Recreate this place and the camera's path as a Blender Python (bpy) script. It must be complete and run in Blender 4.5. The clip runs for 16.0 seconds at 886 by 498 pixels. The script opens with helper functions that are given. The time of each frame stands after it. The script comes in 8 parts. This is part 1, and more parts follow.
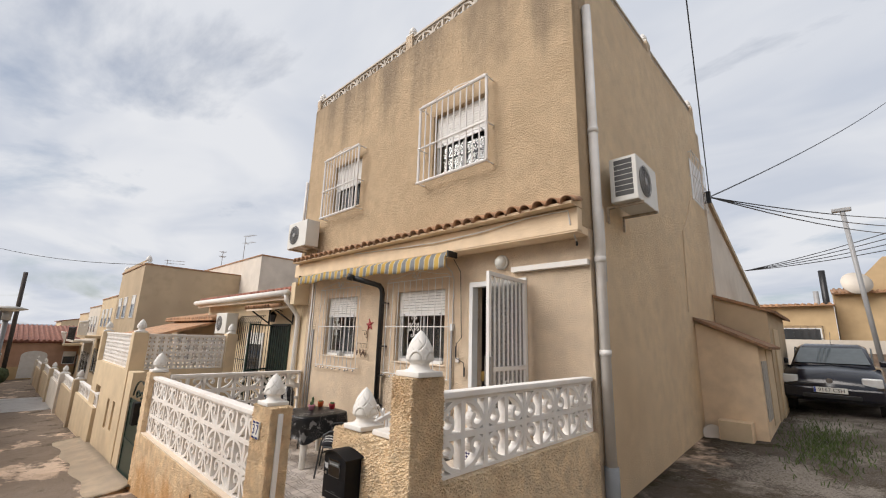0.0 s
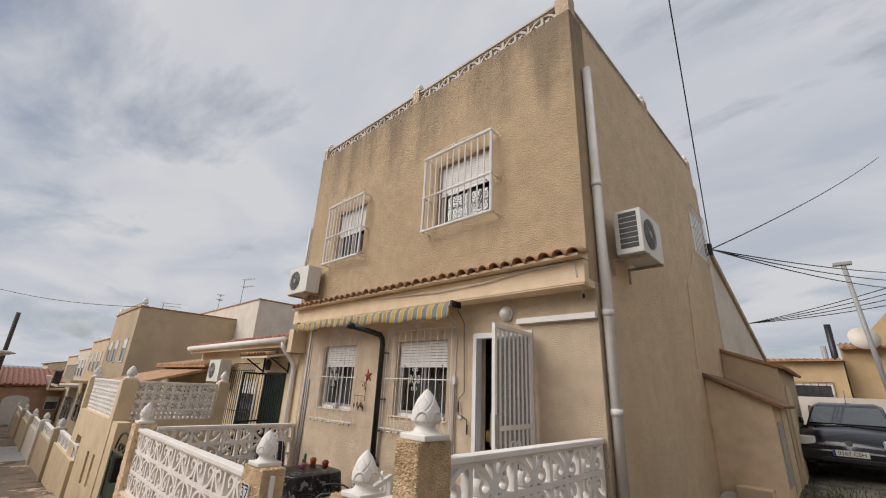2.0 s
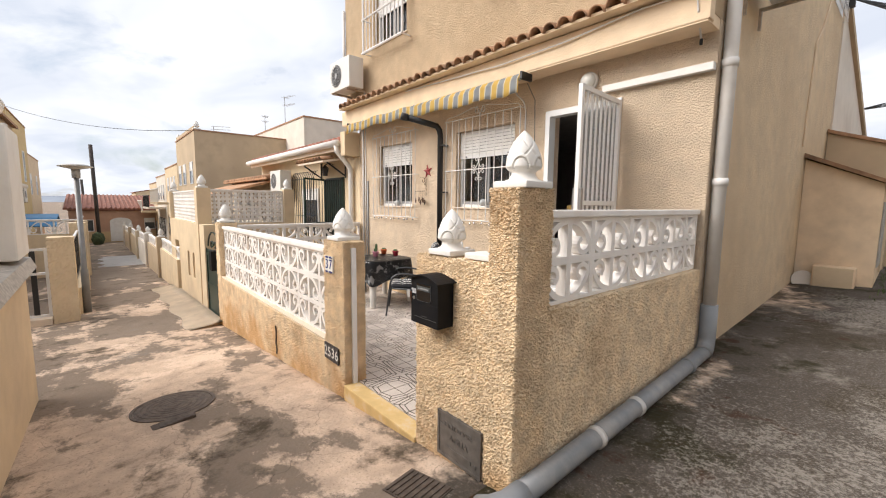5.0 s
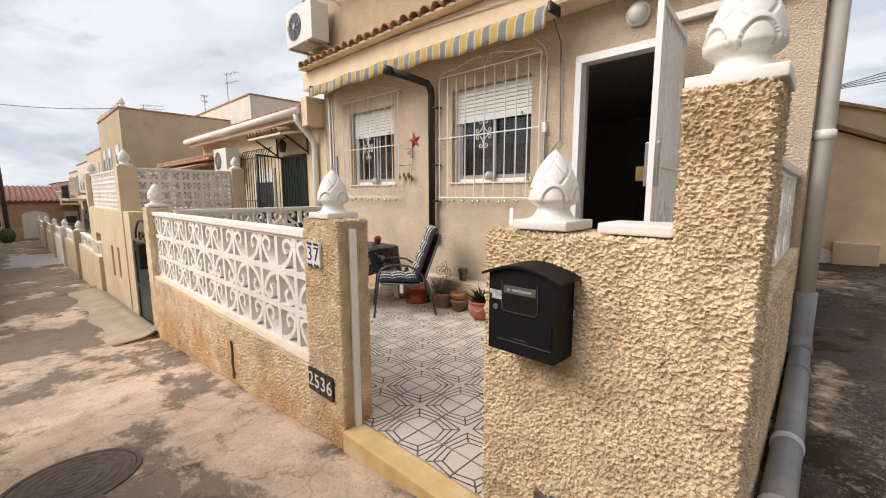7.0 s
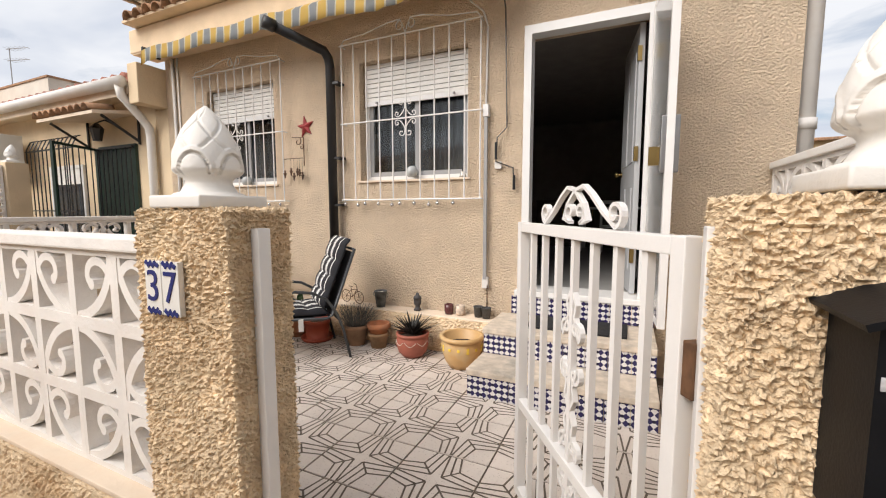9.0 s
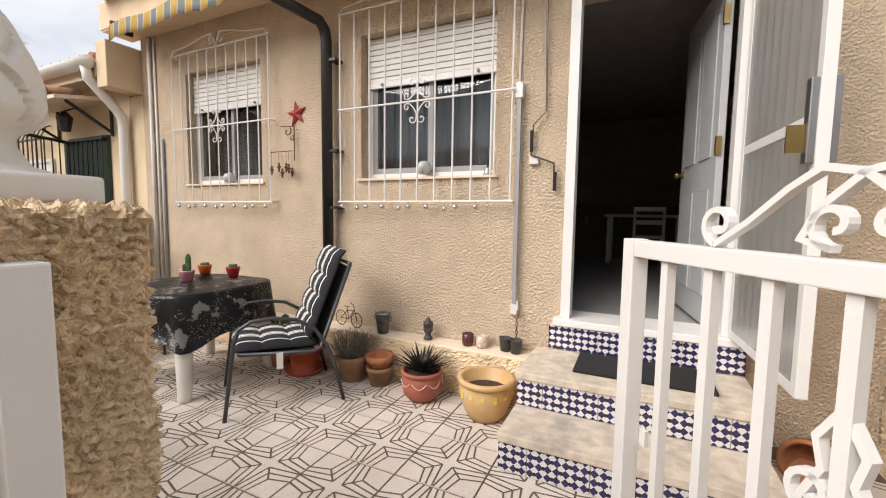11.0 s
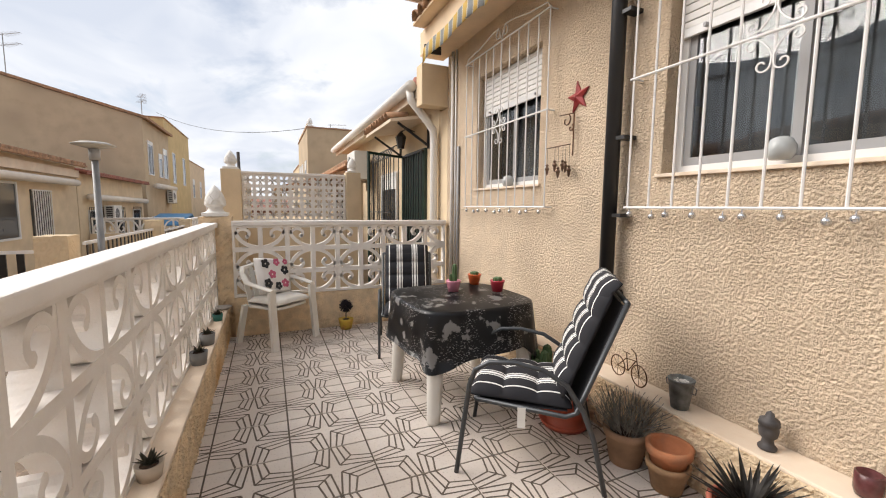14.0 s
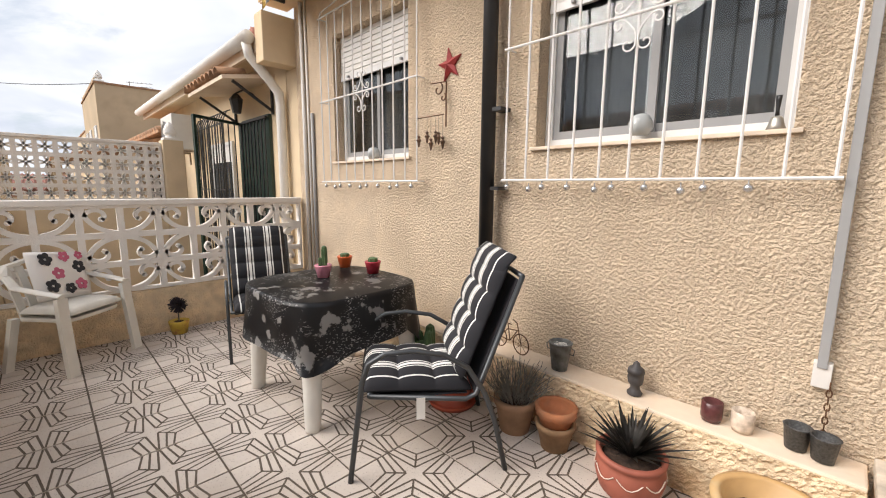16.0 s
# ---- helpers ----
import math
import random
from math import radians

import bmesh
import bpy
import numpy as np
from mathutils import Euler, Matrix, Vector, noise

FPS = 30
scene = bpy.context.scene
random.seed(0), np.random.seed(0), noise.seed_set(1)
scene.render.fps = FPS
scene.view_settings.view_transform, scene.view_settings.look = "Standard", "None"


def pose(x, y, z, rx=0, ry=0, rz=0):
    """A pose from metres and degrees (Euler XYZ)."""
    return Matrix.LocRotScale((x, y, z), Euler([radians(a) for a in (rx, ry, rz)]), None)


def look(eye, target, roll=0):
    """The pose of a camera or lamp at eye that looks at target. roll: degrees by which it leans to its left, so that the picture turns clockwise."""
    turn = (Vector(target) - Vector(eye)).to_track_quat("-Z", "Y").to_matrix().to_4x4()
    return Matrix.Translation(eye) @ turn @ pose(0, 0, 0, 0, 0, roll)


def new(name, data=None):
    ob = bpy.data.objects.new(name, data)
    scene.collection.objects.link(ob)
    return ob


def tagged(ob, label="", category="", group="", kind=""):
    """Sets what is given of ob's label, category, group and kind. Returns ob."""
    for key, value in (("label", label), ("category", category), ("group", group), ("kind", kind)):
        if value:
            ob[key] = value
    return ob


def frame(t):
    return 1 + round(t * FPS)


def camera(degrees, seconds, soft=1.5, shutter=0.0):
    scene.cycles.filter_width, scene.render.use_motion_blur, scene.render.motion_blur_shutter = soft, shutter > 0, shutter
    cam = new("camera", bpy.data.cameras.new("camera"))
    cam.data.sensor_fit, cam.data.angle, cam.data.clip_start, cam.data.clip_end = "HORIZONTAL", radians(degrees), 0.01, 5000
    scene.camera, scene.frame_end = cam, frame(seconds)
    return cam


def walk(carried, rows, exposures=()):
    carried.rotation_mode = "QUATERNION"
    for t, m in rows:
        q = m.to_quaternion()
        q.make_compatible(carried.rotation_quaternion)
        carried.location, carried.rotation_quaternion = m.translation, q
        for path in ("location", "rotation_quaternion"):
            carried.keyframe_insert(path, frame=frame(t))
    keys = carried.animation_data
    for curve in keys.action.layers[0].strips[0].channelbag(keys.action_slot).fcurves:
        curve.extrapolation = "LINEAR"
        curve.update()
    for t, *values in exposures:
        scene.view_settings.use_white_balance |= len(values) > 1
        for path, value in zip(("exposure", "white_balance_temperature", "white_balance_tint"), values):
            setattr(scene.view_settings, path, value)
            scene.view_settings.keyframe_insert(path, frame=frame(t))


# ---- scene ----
cam = camera(95.1, 16.0, soft=1.1)
METRES, EYE, TILT, LEAN, TURN = 5.4, 1.98, 0.0, 0.0, 43.8
ROWS = [
    (0.0, 0.0, 0.0, 0.0, -0.36, 12.51, -1.63),
    (0.5, -0.0023, -0.0009, 0.0059, -0.38, 17.04, -2.08),
    (1.0, -0.004, -0.001, 0.0088, -0.56, 20.19, -2.42),
    (1.5, -0.0061, 0.0003, 0.0111, -0.76, 21.08, -2.54),
    (2.0, -0.0126, 0.0077, 0.0105, -0.72, 19.01, -2.5),
    (2.5, -0.0258, 0.0237, 0.0056, -0.08, 14.25, -2.34),
    (3.0, -0.0369, 0.038, -0.0034, 1.26, 7.98, -2.11),
    (3.5, -0.0308, 0.0524, -0.0143, 2.99, 1.97, -1.77),
    (4.0, -0.027, 0.0631, -0.0305, 4.58, -2.49, -1.42),
    (4.5, -0.0359, 0.0784, -0.052, 5.58, -5.08, -0.99),
    (5.0, -0.0625, 0.1115, -0.0612, 5.69, -6.36, -0.63),
    (7.5, -0.2077, 0.3636, -0.1064, -4.24, -7.88, 0.17),
    (8.0, -0.2379, 0.4202, -0.117, -8.8, -7.4, 0.06),
    (8.5, -0.2499, 0.4701, -0.1238, -14.02, -6.56, 0.01),
    (9.0, -0.2488, 0.5197, -0.1243, -19.05, -5.48, 0.03),
    (11.3, -0.2141, 0.673, -0.1246, -18.0, -4.6, -1.15),
    (11.5, -0.2076, 0.6872, -0.1261, -15.07, -4.9, -1.23),
    (12.0, -0.1977, 0.7359, -0.1204, -7.18, -5.52, -1.37),
    (12.5, -0.1961, 0.7593, -0.1071, 2.0, -5.57, -1.19),
    (13.0, -0.1876, 0.7831, -0.1071, 11.11, -5.4, -0.87),
    (13.5, -0.1844, 0.7975, -0.1068, 18.83, -5.45, -0.6),
    (14.0, -0.1866, 0.8036, -0.1072, 22.9, -5.89, -0.54),
    (14.5, -0.2, 0.8114, -0.11, 22.48, -6.64, -0.67),
    (15.0, -0.2262, 0.8257, -0.1121, 18.04, -7.36, -0.72),
    (15.5, -0.2357, 0.8353, -0.1136, 10.47, -8.05, -0.64),
    (16.0, -0.2307, 0.8407, -0.1139, 1.56, -8.65, -0.51),
]
walk(cam, [(t, pose(0, 0, EYE, TILT, LEAN, TURN) @ pose(METRES * x, METRES * y, METRES * z, 90 + pitch, roll, yaw)) for t, x, y, z, yaw, pitch, roll in ROWS],
     exposures=[(0.0, -0.28), (0.5, -0.42), (1.5, -0.62), (2.5, -0.58), (3.5, -0.22), (4.5, 0.06), (5.0, 0.14), (7.5, -0.13), (9.0, -0.06), (11.5, 0.04), (12.5, 0.22), (14.0, 0.07), (15.0, 0.06), (16.0, 0.12)])

# ---- world, sun, exposure ----
world = bpy.data.worlds.new("sky")
scene.world = world
world.use_nodes = True


def sky_nodes():
    nt = world.node_tree
    nt.nodes.clear()
    out = nt.nodes.new("ShaderNodeOutputWorld")
    bg = nt.nodes.new("ShaderNodeBackground")
    sky = nt.nodes.new("ShaderNodeTexSky")
    sky.sky_type, sky.sun_disc = "NISHITA", False
    sky.sun_elevation, sky.sun_rotation = radians(SUN_UP), radians(SUN_TURN)
    sky.air_density, sky.dust_density = 1.0, 1.5
    co = nt.nodes.new("ShaderNodeTexCoord")
    sep = nt.nodes.new("ShaderNodeSeparateXYZ")
    nt.links.new(co.outputs["Generated"], sep.inputs[0])
    # flatten the direction on a cloud layer, so that clouds crowd towards the horizon
    up = nt.nodes.new("ShaderNodeMath"); up.operation = "MAXIMUM"; up.inputs[1].default_value = 0.0
    nt.links.new(sep.outputs["Z"], up.inputs[0])
    add = nt.nodes.new("ShaderNodeMath"); add.operation = "ADD"; add.inputs[1].default_value = 0.16
    nt.links.new(up.outputs[0], add.inputs[0])
    dv = nt.nodes.new("ShaderNodeVectorMath"); dv.operation = "DIVIDE"
    nt.links.new(co.outputs["Generated"], dv.inputs[0])
    comb = nt.nodes.new("ShaderNodeCombineXYZ")
    for i in range(2):
        nt.links.new(add.outputs[0], comb.inputs[i])
    comb.inputs[2].default_value = 1.0
    nt.links.new(comb.outputs[0], dv.inputs[1])
    mp = nt.nodes.new("ShaderNodeMapping")
    mp.inputs["Scale"].default_value = (0.75, 1.15, 0.3)
    mp.inputs["Location"].default_value = (3.1, 1.7, 0.4)
    nt.links.new(dv.outputs[0], mp.inputs[0])
    n1 = nt.nodes.new("ShaderNodeTexNoise")
    n1.inputs["Scale"].default_value, n1.inputs["Detail"].default_value = 1.3, 7.0
    n1.inputs["Roughness"].default_value, n1.inputs["Distortion"].default_value = 0.56, 0.35
    nt.links.new(mp.outputs[0], n1.inputs["Vector"])
    cover = nt.nodes.new("ShaderNodeValToRGB")
    cover.color_ramp.elements[0].position, cover.color_ramp.elements[1].position = 0.24, 0.46
    nt.links.new(n1.outputs["Fac"], cover.inputs[0])
    n2 = nt.nodes.new("ShaderNodeTexNoise")
    n2.inputs["Scale"].default_value, n2.inputs["Detail"].default_value = 1.6, 4.0
    n2.inputs["Distortion"].default_value = 0.5
    nt.links.new(mp.outputs[0], n2.inputs["Vector"])
    tone = nt.nodes.new("ShaderNodeValToRGB")
    e = tone.color_ramp.elements
    e[0].position, e[0].color = 0.34, CLOUD_DARK
    e[1].position, e[1].color = 0.62, CLOUD_LIGHT
    nt.links.new(n2.outputs["Fac"], tone.inputs[0])
    mul = nt.nodes.new("ShaderNodeMix"); mul.data_type = "RGBA"; mul.blend_type = "MULTIPLY"
    mul.inputs["Factor"].default_value = 1.0
    nt.links.new(sky.outputs[0], mul.inputs[6])
    mul.inputs[7].default_value = (SKY_GAIN, SKY_GAIN, SKY_GAIN, 1)
    mix = nt.nodes.new("ShaderNodeMix"); mix.data_type = "RGBA"
    nt.links.new(cover.outputs[0], mix.inputs["Factor"])
    nt.links.new(mul.outputs[2], mix.inputs[6])
    nt.links.new(tone.outputs[0], mix.inputs[7])
    bg.inputs["Strength"].default_value = SKY_STRENGTH
    nt.links.new(mix.outputs[2], bg.inputs["Color"])
    nt.links.new(bg.outputs[0], out.inputs[0])


SUN_UP, SUN_TURN = 40.0, 210.0
SKY_STRENGTH, SKY_GAIN = 0.112, 1.0
CLOUD_DARK, CLOUD_LIGHT = (6.3, 6.75, 7.7, 1), (8.5, 8.65, 9.05, 1)
sky_nodes()
sun = new("sun", bpy.data.lights.new("sun", "SUN"))
sun.data.energy, sun.data.angle, sun.data.color = 4.5, radians(48), (1.0, 0.925, 0.86)
sun.matrix_world = look((0, 0, 0), (-math.sin(radians(SUN_TURN)) * math.cos(radians(SUN_UP)), -math.cos(radians(SUN_TURN)) * math.cos(radians(SUN_UP)), -math.sin(radians(SUN_UP))))

# ---- materials ----
def mat(name, base, rough=0.6, metal=0.0, vary=0.12, vscale=6.0, stain=None, stain_scale=1.0, stain_amt=0.4, bump=0.0, bscale=60.0, kind="noise", spec=0.5, pieces=0.0, coarse=1.2):
    """A surface: base colour, fine variation, large stains, and relief."""
    m = bpy.data.materials.new(name)
    m.use_nodes = True
    nt = m.node_tree
    b = nt.nodes["Principled BSDF"]
    b.inputs["Roughness"].default_value, b.inputs["Metallic"].default_value = rough, metal
    b.inputs["Specular IOR Level"].default_value = spec
    co = nt.nodes.new("ShaderNodeTexCoord")
    geo = nt.nodes.new("ShaderNodeNewGeometry")
    pos = geo.outputs["Position"]
    n = nt.nodes.new("ShaderNodeTexNoise")
    n.inputs["Scale"].default_value, n.inputs["Detail"].default_value = vscale, 8.0
    nt.links.new(pos, n.inputs["Vector"])
    ramp = nt.nodes.new("ShaderNodeValToRGB")
    lo = [max(0.0, c * (1 - vary)) for c in base]
    hi = [min(1.0, c * (1 + vary)) for c in base]
    ramp.color_ramp.elements[0].position, ramp.color_ramp.elements[0].color = 0.3, (*lo, 1)
    ramp.color_ramp.elements[1].position, ramp.color_ramp.elements[1].color = 0.7, (*hi, 1)
    nt.links.new(n.outputs["Fac"], ramp.inputs[0])
    col = ramp.outputs[0]
    if stain:
        s = nt.nodes.new("ShaderNodeTexNoise")
        s.inputs["Scale"].default_value, s.inputs["Detail"].default_value, s.inputs["Roughness"].default_value = stain_scale, 9.0, 0.62
        nt.links.new(pos, s.inputs["Vector"])
        r2 = nt.nodes.new("ShaderNodeValToRGB")
        r2.color_ramp.elements[0].position, r2.color_ramp.elements[1].position = 0.5, 0.68
        r2.color_ramp.elements[1].color = (stain_amt, stain_amt, stain_amt, 1)
        nt.links.new(s.outputs["Fac"], r2.inputs[0])
        mx = nt.nodes.new("ShaderNodeMix"); mx.data_type = "RGBA"
        nt.links.new(r2.outputs[0], mx.inputs["Factor"])
        nt.links.new(col, mx.inputs[6])
        mx.inputs[7].default_value = (*stain, 1)
        col = mx.outputs[2]
    if pieces:
        oi = nt.nodes.new("ShaderNodeObjectInfo")
        hs = nt.nodes.new("ShaderNodeHueSaturation")
        mr = nt.nodes.new("ShaderNodeMapRange")
        mr.inputs["To Min"].default_value, mr.inputs["To Max"].default_value = 1 - pieces, 1 + pieces
        nt.links.new(oi.outputs["Random"], mr.inputs["Value"])
        nt.links.new(mr.outputs[0], hs.inputs["Value"])
        nt.links.new(col, hs.inputs["Color"])
        col = hs.outputs[0]
    nt.links.new(col, b.inputs["Base Color"])
    if bump:
        if kind == "stucco":
            w = nt.nodes.new("ShaderNodeTexNoise")
            w.inputs["Scale"].default_value, w.inputs["Detail"].default_value, w.inputs["Roughness"].default_value = bscale, 4.0, 0.58
            w.inputs["Distortion"].default_value = 0.15
            nt.links.new(pos, w.inputs["Vector"])
            r3 = nt.nodes.new("ShaderNodeValToRGB")
            r3.color_ramp.interpolation = "EASE"
            r3.color_ramp.elements[0].position, r3.color_ramp.elements[1].position = 0.32, 0.74
            nt.links.new(w.outputs["Fac"], r3.inputs[0])
            w2 = nt.nodes.new("ShaderNodeTexNoise")
            w2.inputs["Scale"].default_value, w2.inputs["Detail"].default_value = bscale / 5.5, 2.0
            nt.links.new(pos, w2.inputs["Vector"])
            ad = nt.nodes.new("ShaderNodeMath"); ad.operation = "MULTIPLY_ADD"; ad.inputs[1].default_value = coarse
            nt.links.new(w2.outputs["Fac"], ad.inputs[0])
            nt.links.new(r3.outputs[0], ad.inputs[2])
            h = ad.outputs[0]
        else:
            w = nt.nodes.new("ShaderNodeTexNoise")
            w.inputs["Scale"].default_value, w.inputs["Detail"].default_value = bscale, 6.0
            nt.links.new(pos, w.inputs["Vector"])
            h = w.outputs["Fac"]
        bp = nt.nodes.new("ShaderNodeBump")
        bp.inputs["Strength"].default_value, bp.inputs["Distance"].default_value = 1.0, bump
        nt.links.new(h, bp.inputs["Height"])
        nt.links.new(bp.outputs[0], b.inputs["Normal"])
    return m


# ---- mesh tools ----
def mesh_of(name, bm, material, smooth=False):
    me = bpy.data.meshes.new(name)
    bmesh.ops.recalc_face_normals(bm, faces=bm.faces)
    bm.to_mesh(me)
    bm.free()
    for m in (material if isinstance(material, (list, tuple)) else [material]):
        me.materials.append(m)
    if smooth:
        for p in me.polygons:
            p.use_smooth = True
    return me


def part(name, bm, material, parent=None, label="", smooth=False, at=None):
    ob = new(name, mesh_of(name, bm, material, smooth))
    if at is not None:
        ob.matrix_basis = at
    if parent is not None:
        ob.parent = parent
    return tagged(ob, label=label)


def share(name, me, parent, m):
    ob = new(name, me)
    ob.parent = parent
    ob.matrix_basis = m
    return ob


def thing(name, label, category, group="", at=None, kind=""):
    ob = new(name)
    ob.empty_display_size = 0.1
    if at is not None:
        ob.matrix_basis = at
    return tagged(ob, label, category, group, kind)


def solid(name, bm, material, label, category, smooth=False, kind="", group="", at=None):
    return tagged(part(name, bm, material, None, "", smooth, at), label, category, group, kind)


def B(*boxes, bevel=0.0, bm=None):
    """A bmesh of boxes (x0, x1, y0, y1, z0, z1)."""
    bm = bm or bmesh.new()
    for x0, x1, y0, y1, z0, z1 in boxes:
        r = bmesh.ops.create_cube(bm, size=1)["verts"]
        for v in r:
            v.co = Vector(((x0 + x1) / 2 + v.co.x * (x1 - x0), (y0 + y1) / 2 + v.co.y * (y1 - y0), (z0 + z1) / 2 + v.co.z * (z1 - z0)))
        if bevel:
            es = list({e for v in r for e in v.link_edges})
            bmesh.ops.bevel(bm, geom=es, offset=bevel, segments=2, affect="EDGES", profile=0.6)
    return bm


def sweep(bm, pts, rx, ry=None, n=8, closed=False, upv=(0, 0, 1), flat=False, mi=0):
    """A round (or flat, rectangular) rod along points."""
    ry = ry or rx
    P = [Vector(p) for p in pts]
    N = len(P)
    rings = []
    if flat:
        sec = [(-1, -1), (1, -1), (1, 1), (-1, 1)]
    else:
        sec = [(math.cos(2 * math.pi * i / n), math.sin(2 * math.pi * i / n)) for i in range(n)]
    U0 = Vector(upv)
    prev = None
    for i, p in enumerate(P):
        if closed:
            t = P[(i + 1) % N] - P[i - 1]
        else:
            t = P[min(i + 1, N - 1)] - P[max(i - 1, 0)]
        t.normalize()
        if prev is None or flat:
            ref = U0 if abs(t.dot(U0)) < 0.95 else Vector((1, 0, 0)) if abs(t.x) < 0.9 else Vector((0, 1, 0))
            a = ref.cross(t).normalized()
        else:
            a = (prev - t * prev.dot(t)).normalized()
        prev = a
        b = t.cross(a).normalized()
        k = 1.0
        if 0 < i < N - 1:
            c = (P[i + 1] - P[i]).normalized().dot((P[i] - P[i - 1]).normalized())
            k = min(1.5, 1 / max(0.5, math.sqrt((1 + c) / 2)))
        rings.append([bm.verts.new(p + a * (u * rx * k) + b * (v * ry)) for u, v in sec])
    m = len(sec)
    for i in range(N if closed else N - 1):
        A, C = rings[i], rings[(i + 1) % N]
        for j in range(m):
            bm.faces.new((A[j], A[(j + 1) % m], C[(j + 1) % m], C[j])).material_index = mi
    if not closed:
        bm.faces.new(rings[0][::-1]).material_index = mi
        bm.faces.new(rings[-1]).material_index = mi
    return bm


def lathe(profile, n=20, bm=None, c=(0, 0, 0), mi=0, wob=0.0):
    """Turn (radius, height) pairs round the upright axis."""
    bm = bm or bmesh.new()
    rings = []
    for r, z in profile:
        if r < 1e-5:
            rings.append([bm.verts.new((c[0], c[1], c[2] + z))])
        else:
            rings.append([bm.verts.new((c[0] + r * math.cos(2 * math.pi * i / n), c[1] + r * math.sin(2 * math.pi * i / n), c[2] + z)) for i in range(n)])
    for A, C in zip(rings, rings[1:]):
        if len(A) == 1 and len(C) == 1:
            continue
        for j in range(n):
            k = (j + 1) % n
            if len(A) == 1:
                f = bm.faces.new((A[0], C[k], C[j]))
            elif len(C) == 1:
                f = bm.faces.new((A[j], A[k], C[0]))
            else:
                f = bm.faces.new((A[j], A[k], C[k], C[j]))
            f.material_index = mi
    return bm


def prism(pts, axis, a, b, bm=None):
    """Extrude a flat outline along an axis from a to b. For axis y the outline is (x, z), for x (y, z), for z (x, y)."""
    bm = bm or bmesh.new()
    put = {"x": lambda u, v, w: (w, u, v), "y": lambda u, v, w: (u, w, v), "z": lambda u, v, w: (u, v, w)}[axis]
    A = [bm.verts.new(put(u, v, a)) for u, v in pts]
    C = [bm.verts.new(put(u, v, b)) for u, v in pts]
    n = len(pts)
    bm.faces.new(A[::-1])
    bm.faces.new(C)
    for i in range(n):
        bm.faces.new((A[i], A[(i + 1) % n], C[(i + 1) % n], C[i]))
    return bm


def wall_with_holes(axis, at0, at1, u0, u1, z0, z1, holes):
    """A wall with thickness between at0 and at1 on its axis ('x' or 'y'), and openings (u0, u1, z0, z1) right through it."""
    us = sorted({u0, u1, *[h[0] for h in holes], *[h[1] for h in holes]})
    zs = sorted({z0, z1, *[h[2] for h in holes], *[h[3] for h in holes]})
    inside = lambda u, z: u0 < u < u1 and z0 < z < z1 and not any(h[0] < u < h[1] and h[2] < z < h[3] for h in holes)
    bm = bmesh.new()
    V = {}

    def vert(u, w, z):
        k = (round(u, 5), round(w, 5), round(z, 5))
        if k not in V:
            V[k] = bm.verts.new((w, u, z) if axis == "x" else (u, w, z))
        return V[k]
    for i in range(len(us) - 1):
        for j in range(len(zs) - 1):
            a, b, c, d = us[i], us[i + 1], zs[j], zs[j + 1]
            mu, mz = (a + b) / 2, (c + d) / 2
            if not inside(mu, mz):
                continue
            for w in (at0, at1):
                bm.faces.new((vert(a, w, c), vert(b, w, c), vert(b, w, d), vert(a, w, d)))
            for du, dz, e in ((-1, 0, ((a, c), (a, d))), (1, 0, ((b, c), (b, d))), (0, -1, ((a, c), (b, c))), (0, 1, ((a, d), (b, d)))):
                nu = mu + du * ((b - a) / 2 + 1e-4)
                nz = mz + dz * ((d - c) / 2 + 1e-4)
                if not inside(nu, nz):
                    (p, q), (r, s) = e
                    bm.faces.new((vert(p, at0, q), vert(r, at0, s), vert(r, at1, s), vert(p, at1, q)))
    return bm


def arc(cx, cy, r, a0, a1, n=10):
    return [(cx + r * math.cos(radians(a0 + (a1 - a0) * i / n)), cy + r * math.sin(radians(a0 + (a1 - a0) * i / n))) for i in range(n + 1)]


def spiral(cx, cy, r0, r1, a0, a1, n=16):
    return [(cx + (r0 + (r1 - r0) * i / n) * math.cos(radians(a0 + (a1 - a0) * i / n)), cy + (r0 + (r1 - r0) * i / n) * math.sin(radians(a0 + (a1 - a0) * i / n))) for i in range(n + 1)]

M_STUCCO = mat("cream_stucco", (0.84, 0.675, 0.495), 0.9, vary=0.08, vscale=5, stain=(0.68, 0.52, 0.36), stain_scale=0.8, stain_amt=0.35, bump=0.020, bscale=62, kind="stucco", spec=0.2, coarse=0.5)
M_STUCCO_SIDE = mat("tan_side_stucco", (0.86, 0.68, 0.46), 0.9, vary=0.08, vscale=4, stain=(0.66, 0.49, 0.31), stain_scale=0.5, stain_amt=0.5, bump=0.013, bscale=64, kind="stucco", spec=0.2)


